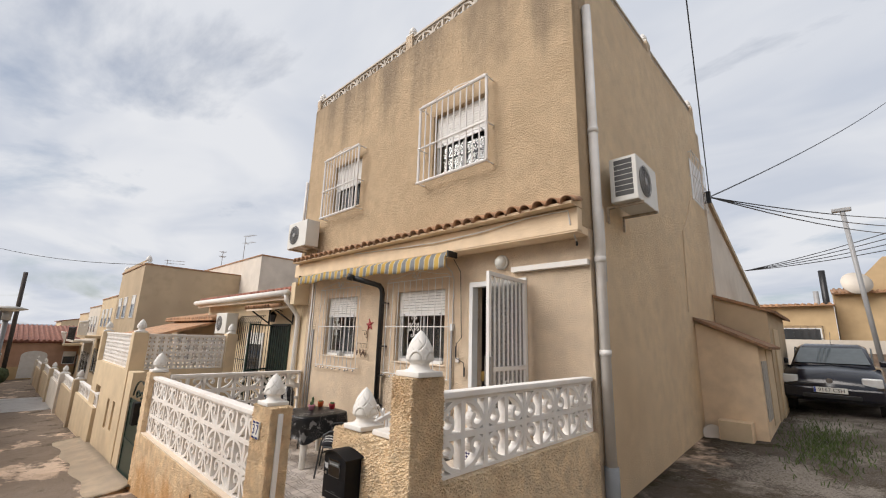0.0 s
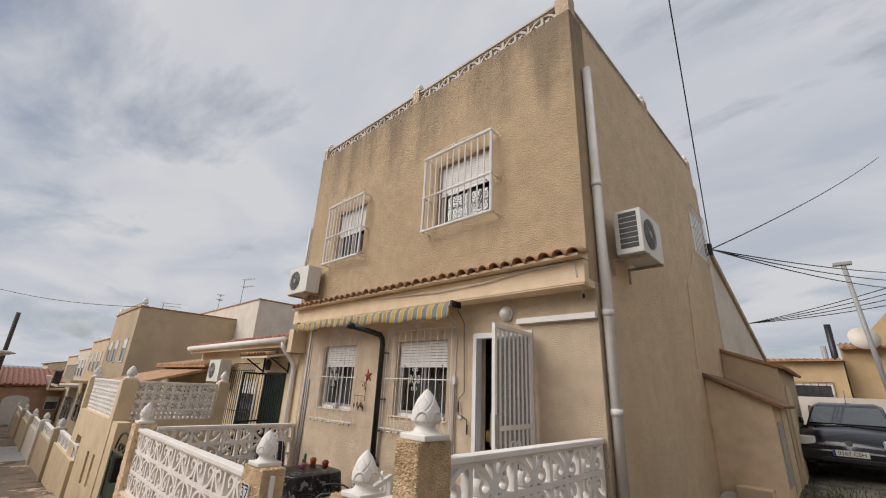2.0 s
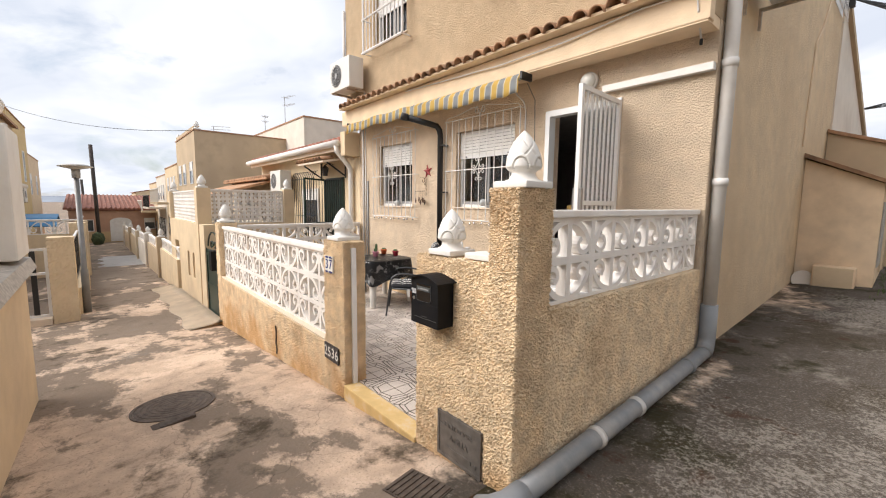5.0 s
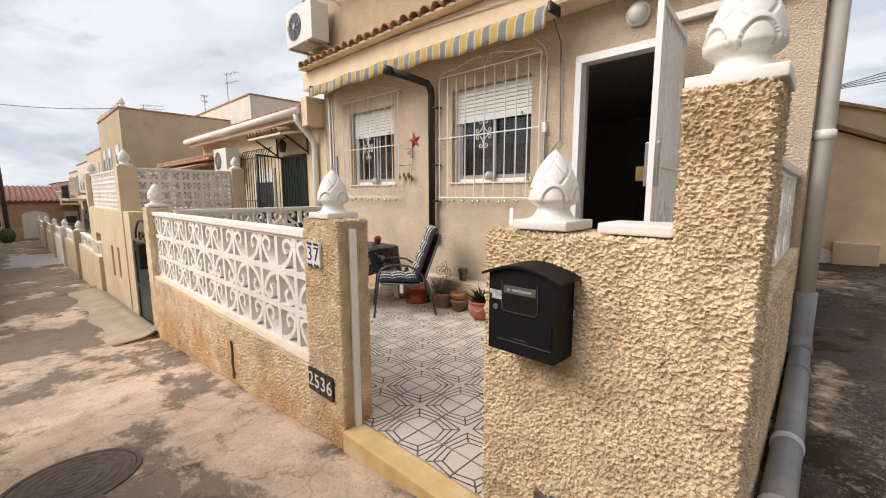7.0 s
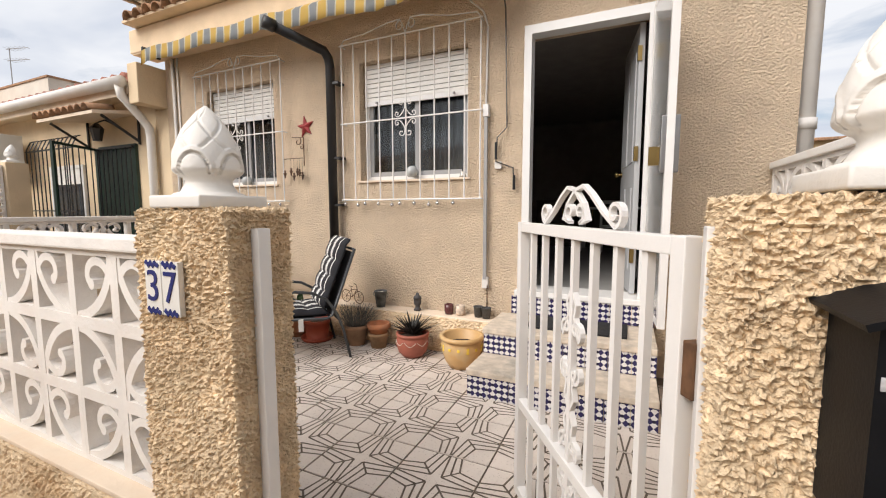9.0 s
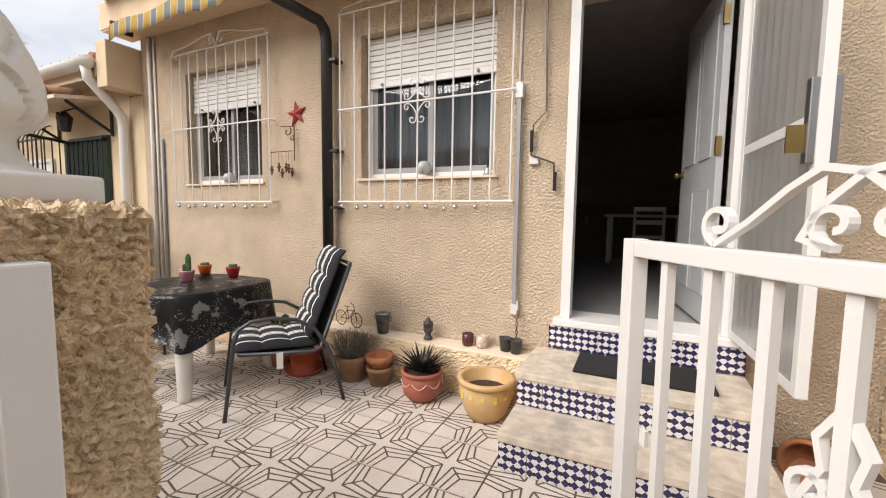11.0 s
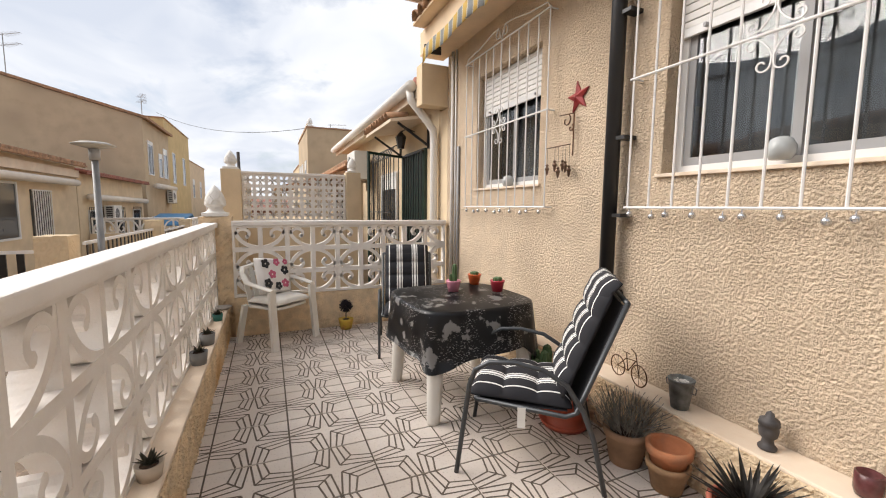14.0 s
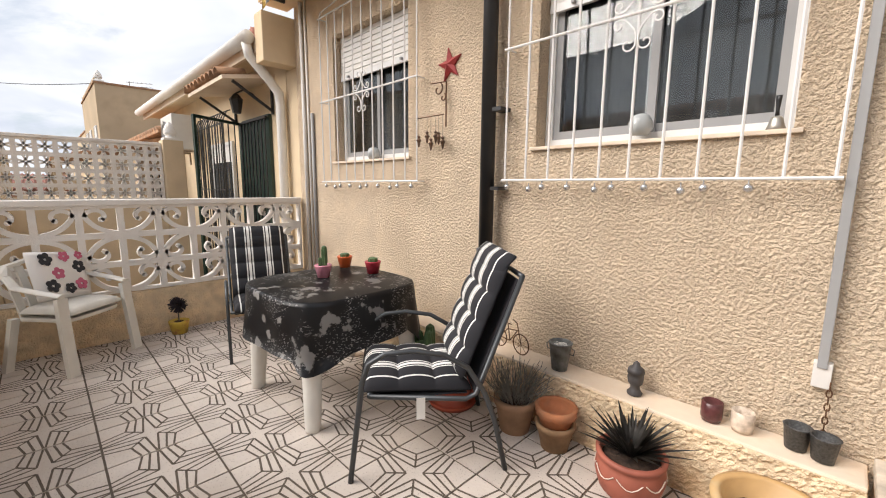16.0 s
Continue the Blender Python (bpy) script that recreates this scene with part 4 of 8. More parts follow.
def window(n, x0, x1, z0, z1, y, drop, label):
    """A sliding window in an opening of a south wall: frame, two sashes, shutter let down by a share of the height, curtain."""
    w = thing(f"window_{n}", label, "window", kind="structure")
    f = 0.045
    yf = y + 0.10
    part("window_frame", wall_with_holes("y", yf, yf + 0.07, x0 + 0.002, x1 - 0.002, z0 + 0.002, z1 - 0.002, [(x0 + f, x1 - f, z0 + f, z1 - f)]), M_ALU, w)
    mid = (x0 + x1) / 2
    for k, (a, b) in enumerate(((x0 + f, mid + 0.03), (mid - 0.03, x1 - f))):
        yy = yf + 0.012 + 0.026 * k
        s = part("sash", wall_with_holes("y", yy, yy + 0.022, a + 0.001, b - 0.001, z0 + f + 0.001, z1 - f - 0.001, [(a + 0.04, b - 0.04, z0 + f + 0.045, z1 - f - 0.04)]), M_GREYALU, w)
        g = part("pane", B((a + 0.041, b - 0.041, yy + 0.008, yy + 0.013, z0 + f + 0.046, z1 - f - 0.041)), M_PANE, s)
        g.visible_shadow = False
    zs = z1 - f - drop * (z1 - z0)
    sh = thing("roller_shutter", "", "")
    sh.parent = w
    k, z = 0, z1 - 0.004
    while z > zs + 0.01:
        part("slat", B((x0 + 0.012, x1 - 0.012, yf - 0.022, yf - 0.008, max(zs, z - 0.042), z - 0.003), bevel=0.003), M_SHUTTER, sh)
        z -= 0.045
    part("bottom_bar", B((x0 + 0.012, x1 - 0.012, yf - 0.026, yf - 0.004, zs - 0.05, zs - 0.002), bevel=0.003), M_ALU, sh)
    for x in (x0 + 0.16, x1 - 0.16):
        part("stopper", B((x - 0.008, x + 0.008, yf - 0.05, yf - 0.0265, zs - 0.035, zs - 0.017)), M_GREYALU, sh)
    part("window_sill", B((x0 - 0.03, x1 + 0.03, y - 0.022, yf - 0.001, z0 - 0.018, z0 + 0.001), bevel=0.004), M_SILL, w)
    bm = bmesh.new()
    N = 60
    pts = [(x0 + (x1 - x0) * i / N, yf + 0.22 + 0.008 * math.sin(i * 1.9) + 0.006 * math.sin(i * 0.7)) for i in range(N + 1)]
    A = [bm.verts.new((u, v, z0 - 0.05)) for u, v in pts]
    C = [bm.verts.new((u, v, z1 + 0.1)) for u, v in pts]
    for i in range(N):
        bm.faces.new((A[i], A[i + 1], C[i + 1], C[i]))
    bmesh.ops.solidify(bm, geom=bm.faces[:], thickness=0.003)
    part("curtain", bm, M_CURTAIN, w, "", True)
    return w


window(1, *WIN_L, FY, 0.26, "white sliding window, shutter a quarter down, grey curtain")
window(2, *WIN_R, FY, 0.27, "white sliding window, shutter a quarter down, grey curtain")
window(3, *UW_L, UY, 0.42, "white upper window with its shutter half down")
window(4, *UW_R, UY, 0.42, "white upper window with its shutter half down")


def heart_scroll(cx, cz, s):
    """Four S-shaped curls about the middle of a grille, each with a large and a small volute."""
    out = []
    for a in (-1, 1):
        for b in (-1, 1):
            big = spiral(0.30, 1.02, 0.26, 0.07, 185, -160, 16)
            small = spiral(0.66, 0.32, 0.21, 0.06, -95, 250, 14)
            out.append([(cx + a * s * u, cz + b * s * v) for u, v in big[::-1] + [(0.03, 0.78), (0.10, 0.56), (0.26, 0.34), (0.46, 0.15)] + small])
    return out


def grille(label, x0, x1, z0, z1, y, wall_y, bars, mid=0.5, scroll=0.0, crest=0.14, deep=True, group="window grilles", r=0.0065):
    """A white iron window grille: bars, cross rails, scroll and pointed crest, on pins in the wall."""
    g = thing("window_grille", label, "window grille", group)
    for i in range(bars):
        x = x0 + (x1 - x0) * i / (bars - 1)
        part("bar", sweep(bmesh.new(), [(x, y, z0), (x, y, z1)], r * (1.7 if r > 0.01 and i in (0, bars - 1) else 0.85 if r > 0.01 else 1), n=6), M_WMETAL, g)
    zm = z0 + mid * (z1 - z0)
    for z in (z0, zm, z1):
        part("rail", sweep(bmesh.new(), [(x0 - 0.02, y - r, z), (x1 + 0.02, y - r, z)], r * (1.1 if r < 0.01 or z == zm else 1.6), n=6), M_WMETAL, g)
    for x in (x0, x1):
        for z in (z0, zm, z1):
            part("pin", sweep(bmesh.new(), [(x, y - r, z), (x, wall_y + 0.02, z)], r * 0.9, n=6), M_WMETAL, g)
    cx = (x0 + x1) / 2
    if scroll:
        part("scroll", scroll_bm(heart_scroll(cx, zm, scroll), 0.0028, 0.004), M_WMETAL, g, at=pose(0, y - 0.012, 0))
    if crest:
        c = []
        for s in (-1, 1):
            w = (x1 - x0) / 2
            c.append([(cx + s * u, z1 + v) for u, v in [(w, 0.004), (w * 0.95, 0.05), (w * 0.6, crest * 0.55), (w * 0.25, crest * 0.95), (0.05, crest)]])
            c.append([(cx + s * u, z1 + v) for u, v in spiral(0.055, crest * 0.55, 0.05, 0.012, 90, -250, 14)])
            c.append([(cx + s * u, z1 + v) for u, v in [(0.0, 0.0), (0.02, crest * 0.5), (0.055, crest * 0.98)]])
        part("crest", scroll_bm(c, 0.0035, 0.005), M_WMETAL, g, at=pose(0, y, 0))
    return g


grille("white iron window grille with heart scroll and pointed crest", -7.75, -6.36, 1.41, 2.90, 4.43, FY, 11, 0.50, 0.13, 0.13)
grille("white iron window grille with heart scroll and pointed crest", -5.55, -4.10, 1.41, 2.90, 4.43, FY, 11, 0.50, 0.13, 0.13)
grille("white iron upper window grille with pointed crest", -7.61, -6.36, 4.39, 5.68, 4.16, UY, 12, 0.45, 0.11, 0.09, r=0.014)
grille("white iron upper window grille with pointed crest", -4.60, -3.21, 4.42, 5.75, 4.16, UY, 12, 0.45, 0.11, 0.09, r=0.014)
# small glass balls hung under the grilles
M_BALL = mat("silver_glass", (0.6, 0.6, 0.6), 0.15, 0.8, vary=0.1)
ME_BALL = mesh_of("hanging_ball", lathe([(0, -0.018)] + [(0.018 * math.cos(a), 0.018 * math.sin(a)) for a in (-1.2, -0.8, -0.4, 0, 0.4, 0.8, 1.2)] + [(0.004, 0.018), (0.003, 0.035), (0, 0.035)], 10), M_BALL, True)
for x0, x1 in ((-7.70, -6.42), (-5.53, -4.35)):
    for i in range(10):
        ob = new("hanging_ball", ME_BALL)
        ob.matrix_basis = pose(x0 + (x1 - x0) * (i + 0.2 * math.sin(i * 2.1)) / 9, 4.425, 1.372 - 0.012 * (i % 3 == 1))
        tagged(ob, "small silver glass ball hung under the window grille", "ornament", "hanging balls")
for x in (-7.05, -4.82):
    ob = solid("sill_jar", lathe([(0, 0), (0.04, 0), (0.055, 0.03), (0.055, 0.06), (0.04, 0.09), (0.02, 0.10), (0, 0.10)], 14), mat("ribbed_pale_glass", (0.42, 0.44, 0.44), 0.2, vary=0.1), "pale ribbed glass jar on the window sill", "jar", True, at=pose(x, FY + 0.03, 1.605 if x < -6 else 1.625))

bell = thing("hand_bell", "small pewter hand bell with a black handle", "bell", at=pose(-4.30, FY + 0.035, 1.601))
part("cup", lathe([(0, 0.002), (0.030, 0.0), (0.034, 0.004), (0.027, 0.022), (0.022, 0.045), (0.014, 0.056), (0, 0.058)], 18), mat("pewter", (0.38, 0.36, 0.32), 0.4, 0.7), bell, "", True)
part("handle", lathe([(0, 0.057), (0.008, 0.058), (0.006, 0.08), (0.009, 0.115), (0.011, 0.135), (0, 0.137)], 10), M_BLACK, bell, "", True)

# ---- front door and security door ----
dx0, dx1, dz0, dz1 = DOOR
dr = thing("door_1", "open front doorway with a white frame", "door", kind="structure")
part("door_frame", wall_with_holes("y", FY - 0.02, FY + 0.10, dx0 - 0.02, dx1 + 0.02, dz0 + 0.016, dz1 + 0.03, [(dx0 + 0.04, dx1 - 0.02, dz0, dz1 - 0.04)]), M_ALU, dr)
part("threshold", B((dx0 - 0.06, dx1 + 0.06, FY - 0.075, FY + 0.25, 0.588, 0.634), bevel=0.006), mat("white_marble", (0.72, 0.71, 0.69), 0.3, vary=0.06), dr)
# White door: its greyed base colour stands in for the indoor shade.
M_LEAF = mat("shade_greyed_door_panel", (0.40, 0.41, 0.42), 0.4, vary=0.03)
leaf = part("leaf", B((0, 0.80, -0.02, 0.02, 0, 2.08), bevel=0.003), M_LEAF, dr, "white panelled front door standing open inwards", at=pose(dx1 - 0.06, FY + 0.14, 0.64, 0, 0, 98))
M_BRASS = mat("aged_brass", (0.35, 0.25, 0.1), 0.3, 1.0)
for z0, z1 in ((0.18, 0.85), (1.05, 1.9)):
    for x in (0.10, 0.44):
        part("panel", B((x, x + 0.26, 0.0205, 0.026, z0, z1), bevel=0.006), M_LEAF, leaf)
part("knob", lathe([(0, 0), (0.028, 0), (0.028, 0.006), (0.01, 0.012), (0.01, 0.03), (0.026, 0.045), (0.02, 0.06), (0, 0.065)], 14), M_BRASS, leaf, "", True, at=pose(0.73, 0.02, 1.0, -90))
for z in (0.25, 1.05, 1.8):
    part("hinge", B((-0.012, 0.012, 0.0, 0.03, z, z + 0.11)), M_BRASS, leaf)

SG = math.degrees(math.atan2(3.60 - 4.46, -2.74 + 2.80))
sg = thing("security_door", "white metal security door with bars standing open outwards", "security door", at=pose(-2.795, 4.445, 0.65, 0, 0, SG))
W, H = 0.86, 2.09
M_MESH = mat("frosted_glass", (0.80, 0.80, 0.79), 0.16, vary=0.03, vscale=12)
M_MESH.node_tree.nodes["Principled BSDF"].inputs["Transmission Weight"].default_value = 0.85
for x in (0.0, W - 0.045):
    part("stile", B((x, x + 0.045, -0.02, 0.02, 0, H), bevel=0.003), M_WMETAL, sg)
for z in (0.0, 1.0, H - 0.045):
    part("rail", B((0.046, W - 0.046, -0.019, 0.019, z, z + 0.045), bevel=0.003), M_WMETAL, sg)
for i in range(7):
    x = 0.045 + (W - 0.09) * (i + 1) / 8
    part("bar", B((x - 0.008, x + 0.008, -0.008, 0.008, 0.046, 0.999), (x - 0.008, x + 0.008, -0.008, 0.008, 1.046, H - 0.046)), M_WMETAL, sg)
part("glass_pane", B((0.046, W - 0.046, -0.018, -0.013, 0.046, 0.999), (0.046, W - 0.046, -0.018, -0.013, 1.046, H - 0.046)), M_MESH, sg)
part("scroll", scroll_bm(heart_scroll(W / 2, 0.62, 0.22) + heart_scroll(W / 2, 0.30, 0.15), 0.0045, 0.006), M_WMETAL, sg, at=pose(0, 0.016, 0))
part("lock", B((W - 0.05, W - 0.01, -0.045, 0.045, 0.86, 1.16), bevel=0.004), mat("steel_lock", (0.35, 0.35, 0.35), 0.3, 0.9), sg)
part("key", B((W - 0.035, W - 0.028, -0.10, -0.046, 0.90, 1.0)), M_BRASS, sg)
for z in (0.3, 1.6):
    part("hinge", sweep(bmesh.new(), [(-0.008, 0.0, z), (-0.008, 0.0, z + 0.12)], 0.010, n=8), M_WMETAL, sg)

# ---- things on the front wall ----
band = solid("trim", B((-8.58, -1.94, 4.20, 4.317, 3.22, 3.49), bevel=0.01), M_STUCCO_PLAIN, "smooth cream beam under the tile row", "trim", kind="structure")
solid("trim_soffit", B((-8.55, -1.955, 4.21, FY - 0.002, 3.205, 3.297)), M_STUCCO_PLAIN, "smooth soffit under the upper floor", "trim", kind="structure")
solid("white_trim", B((-3.0, -1.955, 4.43, FY - 0.002, 2.86, 2.93), bevel=0.008), M_WHITE, "white painted drip ledge over the wall", "trim")


def roof_tile(length, r=0.075, t=0.012, turn=False):
    """A half-round clay tile along local y."""
    bm = bmesh.new()
    V = []
    for y, k in ((0, 1.0), (length, 0.82)):
        for q in (r, r - t):
            V.append([bm.verts.new((q * k * math.cos(math.pi * i / 8), y, q * k * math.sin(math.pi * i / 8))) for i in range(9)])
    a, b, c, d = V
    for i in range(8):
        bm.faces.new((a[i], a[i + 1], c[i + 1], c[i]))
        bm.faces.new((b[i], b[i + 1], d[i + 1], d[i]))
        bm.faces.new((a[i], a[i + 1], b[i + 1], b[i]))
        bm.faces.new((c[i], c[i + 1], d[i + 1], d[i]))
    for i in (0, 8):
        bm.faces.new((a[i], b[i], d[i], c[i]))
    return bm


eave = thing("tile_eave", "row of weathered terracotta half-round tiles over the beam", "tile eave")
part("mortar", prism([(4.06, 3.50), (4.318, 3.50), (4.318, 3.62), (4.06, 3.53)], "x", -8.45, -1.94), M_STUCCO_PLAIN, eave)
ME_TILE = mesh_of("tile", roof_tile(0.30, 0.086), M_ROOFTILE, True)
nt_ = 36
for i in range(nt_):
    x = -8.26 + i * (6.28 / (nt_ - 1))
    share("tile", ME_TILE, eave, pose(x, 4.02, 3.505 + 0.01 * math.sin(i * 3.7), 17, 0, 2.5 * math.sin(i * 5.1)))


def awning():
    m = mat("awning_stripes", (0.7, 0.5, 0.12), 0.85, vary=0.08)
    nt = m.node_tree
    b = nt.nodes["Principled BSDF"]
    geo = nt.nodes.new("ShaderNodeNewGeometry")
    sep = nt.nodes.new("ShaderNodeSeparateXYZ")
    nt.links.new(geo.outputs["Position"], sep.inputs[0])
    md = nt.nodes.new("ShaderNodeMath"); md.operation = "MULTIPLY"; md.inputs[1].default_value = 4.9
    nt.links.new(sep.outputs["X"], md.inputs[0])
    fr = nt.nodes.new("ShaderNodeMath"); fr.operation = "FRACT"
    nt.links.new(md.outputs[0], fr.inputs[0])
    r = nt.nodes.new("ShaderNodeValToRGB")
    r.color_ramp.interpolation = "CONSTANT"
    e = r.color_ramp.elements
    e[0].position, e[0].color = 0.0, (0.74, 0.52, 0.14, 1)
    e[1].position, e[1].color = 0.42, (0.72, 0.68, 0.55, 1)
    for p, c in ((0.5, (0.33, 0.35, 0.36, 1)), (0.92, (0.72, 0.68, 0.55, 1))):
        q = e.new(p); q.color = c
    nt.links.new(fr.outputs[0], r.inputs[0])
    nt.links.new(r.outputs[0], b.inputs["Base Color"])
    a = thing("awning", "rolled-up awning with yellow and grey striped valance", "awning")
    bm = bmesh.new()
    N = 150
    x0, x1 = -8.15, -3.86
    rows = [(4.19, 3.20), (4.12, 3.185), (4.08, 3.15), (4.075, 3.06), (4.07, 2.985)]
    V = []
    for i in range(N + 1):
        x = x0 + (x1 - x0) * i / N
        sag = 0.015 * math.sin(i * 0.21) + 0.03 * math.sin(i * 0.035)
        V.append([bm.verts.new((x, y + 0.006 * math.sin(i * 0.8) * (j > 2), z + sag * (j > 1) + (0.014 * abs(math.sin(i * math.pi * 4.9 * (x1 - x0) / N)) if j == 4 else 0))) for j, (y, z) in enumerate(rows)])
    for i in range(N):
        for j in range(len(rows) - 1):
            bm.faces.new((V[i][j], V[i + 1][j], V[i + 1][j + 1], V[i][j + 1]))
    bmesh.ops.solidify(bm, geom=bm.faces[:], thickness=0.003)
    part("valance", bm, m, a, "", True)
    part("roller", sweep(bmesh.new(), [(x0, 4.16, 3.165), (x1, 4.16, 3.165)], 0.038, n=12), m, a, "", True)
    for x in (x0 - 0.03, x1 + 0.001):
        part("bracket", B((x, x + 0.03, 4.10, 4.30, 3.12, 3.21), bevel=0.004), M_BLACK, a)
    return a


awning()
crank = thing("awning_crank", "dark steel awning crank hanging on the wall", "crank")
part("rod", sweep(bmesh.new(), [(-3.90, 4.30, 3.12), (-3.90, 4.46, 2.95), (-3.88, 4.475, 2.0), (-3.96, 4.465, 1.92), (-3.97, 4.465, 1.72), (-3.82, 4.465, 1.66), (-3.81, 4.465, 1.50)], 0.006, n=6), mat("dark_steel", (0.1, 0.09, 0.08), 0.4, 0.8), crank)
for z0, z1, x in ((1.74, 1.88, -3.97), (1.48, 1.60, -3.81)):
    part("grip", sweep(bmesh.new(), [(x, 4.465, z0), (x, 4.465, z1)], 0.012, n=8), M_BLACK, crank)
part("clip", B((-3.985, -3.925, 4.475, 4.499, 1.66, 1.72), bevel=0.004), M_PVC, crank)

flue = thing("flue_pipe", "matt black steel flue pipe up the front wall", "flue pipe")
part("pipe", sweep(bmesh.new(), [(-5.68, 4.42, 0.93), (-5.68, 4.42, 2.72), (-5.68, 4.40, 2.80), (-5.70, 4.36, 2.86), (-5.76, 4.26, 2.89), (-5.92, 3.90, 2.97)], 0.045, n=14), M_BLACK, flue, "", True)
part("collar", sweep(bmesh.new(), [(-5.90, 3.94, 2.96), (-5.94, 3.85, 2.98)], 0.056, n=14), M_BLACK, flue, "", True)
part("elbow", sweep(bmesh.new(), [(-5.68, 4.42, 0.98), (-5.68, 4.42, 0.90), (-5.66, 4.46, 0.84), (-5.64, 4.499, 0.83)], 0.058, n=14), M_BLACK, flue, "", True)
for z in (1.35, 1.82, 2.55):
    part("bracket", B((-5.64, -5.575, 4.40, 4.499, z, z + 0.022)), M_BLACK, flue)


def small_star():
    bm = bmesh.new()
    pts = [((0.115 if i % 2 == 0 else 0.045) * math.sin(math.pi * i / 5), (0.115 if i % 2 == 0 else 0.045) * math.cos(math.pi * i / 5)) for i in range(10)]
    rim = [bm.verts.new((u, 0, v)) for u, v in pts]
    back = [bm.verts.new((u, 0.012, v)) for u, v in pts]
    top = bm.verts.new((0, -0.028, 0))
    for i in range(10):
        j = (i + 1) % 10
        bm.faces.new((rim[i], rim[j], top))
        bm.faces.new((rim[i], rim[j], back[j], back[i]))
    bm.faces.new(back)
    return bm


solid("wall_star", small_star(), mat("red_glazed_clay", (0.28, 0.03, 0.03), 0.45, vary=0.3, vscale=20), "dark red ceramic starfish on the wall", "wall star", at=pose(-6.09, FY - 0.012, 2.19, 0, -8))
ch = thing("wind_chime", "rusty wind chime with hanging metal figures", "wind chime", at=pose(-6.20, 0, 0.06))
part("bracket", scroll_bm([[(0.10, 2.02), (0.10, 1.72)], [(0.10, 2.02), (-0.06, 2.03)], spiral(0.02, 1.98, 0.05, 0.012, 60, -240, 12), spiral(0.07, 1.92, 0.03, 0.008, 60, -240, 10)], 0.003, 0.004), M_RUST, ch, at=pose(0, 4.47, 0))
part("crossbar", sweep(bmesh.new(), [(-0.16, 4.44, 1.80), (0.11, 4.44, 1.80)], 0.004, n=6), M_RUST, ch)
for i, x in enumerate((-0.15, -0.06, -0.02, 0.03, 0.06, 0.10)):
    zl = 1.68 + 0.03 * math.sin(i * 2.3)
    bm = sweep(bmesh.new(), [(x, 4.44, 1.80), (x, 4.44, zl)], 0.0015, n=4)
    lathe([(0, -0.09), (0.008, -0.075), (0.012, -0.05), (0.02, -0.035), (0.006, -0.02), (0.014, -0.01), (0, 0.004)], 7, bm, (x, 4.44, zl))
    part("pendant", bm, mat("tarnished_metal", (0.16, 0.1, 0.07), 0.5, 0.6, vary=0.4), ch)
lamp = thing("bulkhead_lamp", "round white bulkhead lamp above the door", "wall lamp", at=pose(-3.18, FY, 3.02))
part("base", lathe([(0, 0), (0.10, 0), (0.10, 0.04), (0, 0.04)], 18), M_ALU, lamp, "", True, at=pose(0, 0, 0, 90))
part("glass", lathe([(0.085, 0.0405), (0.082, 0.07), (0.06, 0.10), (0.03, 0.115), (0, 0.118)], 18), mat("frosted_glass", (0.62, 0.62, 0.58), 0.25), lamp, "", True, at=pose(0, 0, 0, 90))
# bar of the awning, cable conduits
bar = thing("shutter_crank_bar", "grey aluminium bar hanging upright on the wall", "wall bar")
part("bar", B((-4.075, -4.045, 4.452, 4.475, 0.70, 2.12), bevel=0.003), M_GREYALU, bar)
part("cap", B((-4.085, -4.035, 4.445, 4.499, 2.10, 2.20), bevel=0.004), M_ALU, bar)
part("foot", B((-4.085, -4.03, 4.46, 4.499, 0.62, 0.72), bevel=0.004), M_PVC, bar)
bm = bmesh.new()
for i in range(9):
    z = 0.64 - i * 0.027
    sweep(bm, [(-4.03 + 0.008 * math.cos(a) * (i % 2), 4.445 + 0.008 * math.cos(a) * (1 - i % 2), z + 0.017 * math.sin(a)) for a in [k * math.pi / 4 for k in range(8)]], 0.0025, n=4, closed=True)
part("chain", bm, M_RUST, bar)
solid("white_cable", sweep(bmesh.new(), [(-4.07, 4.49, 2.16), (-4.06, 4.49, 2.85), (-4.10, 4.49, 2.97), (-4.22, 4.49, 3.08), (-4.24, 4.49, 3.2)], 0.009, n=6), M_PVC, "white plastic cable tube up the wall", "cable")
for x, z0, z1, r, m in ((-8.22, 0.45, 3.2, 0.02, M_PVC), (-8.14, 0.45, 3.2, 0.012, M_PVC), (-8.05, 0.46, 2.1, 0.018, M_GREYALU)):
    solid("wall_conduit", sweep(bmesh.new(), [(x, FY - r, z0), (x, FY - r, z1)], r, n=8), m, "slim conduit up the corner of the house wall", "conduit", True)
solid("eave_cable", sweep(bmesh.new(), [(-6.3, 4.19, 3.47), (-5.2, 4.18, 3.42), (-4.2, 4.17, 3.38), (-3.3, 4.17, 3.40), (-2.5, 4.18, 3.47), (-2.05, 4.19, 3.46), (-2.03, 4.19, 3.3), (-2.07, 4.42, 3.15)], 0.008, n=6), M_PVC, "loose pale cable slung along the beam", "cable")
solid("black_sensor", lathe([(0, -0.03), (0.014, -0.025), (0.014, 0.02), (0.005, 0.03), (0, 0.03)], 8), M_BLACK, "small black fitting hanging under the beam", "fitting", True, at=pose(-2.07, 4.43, 3.12))


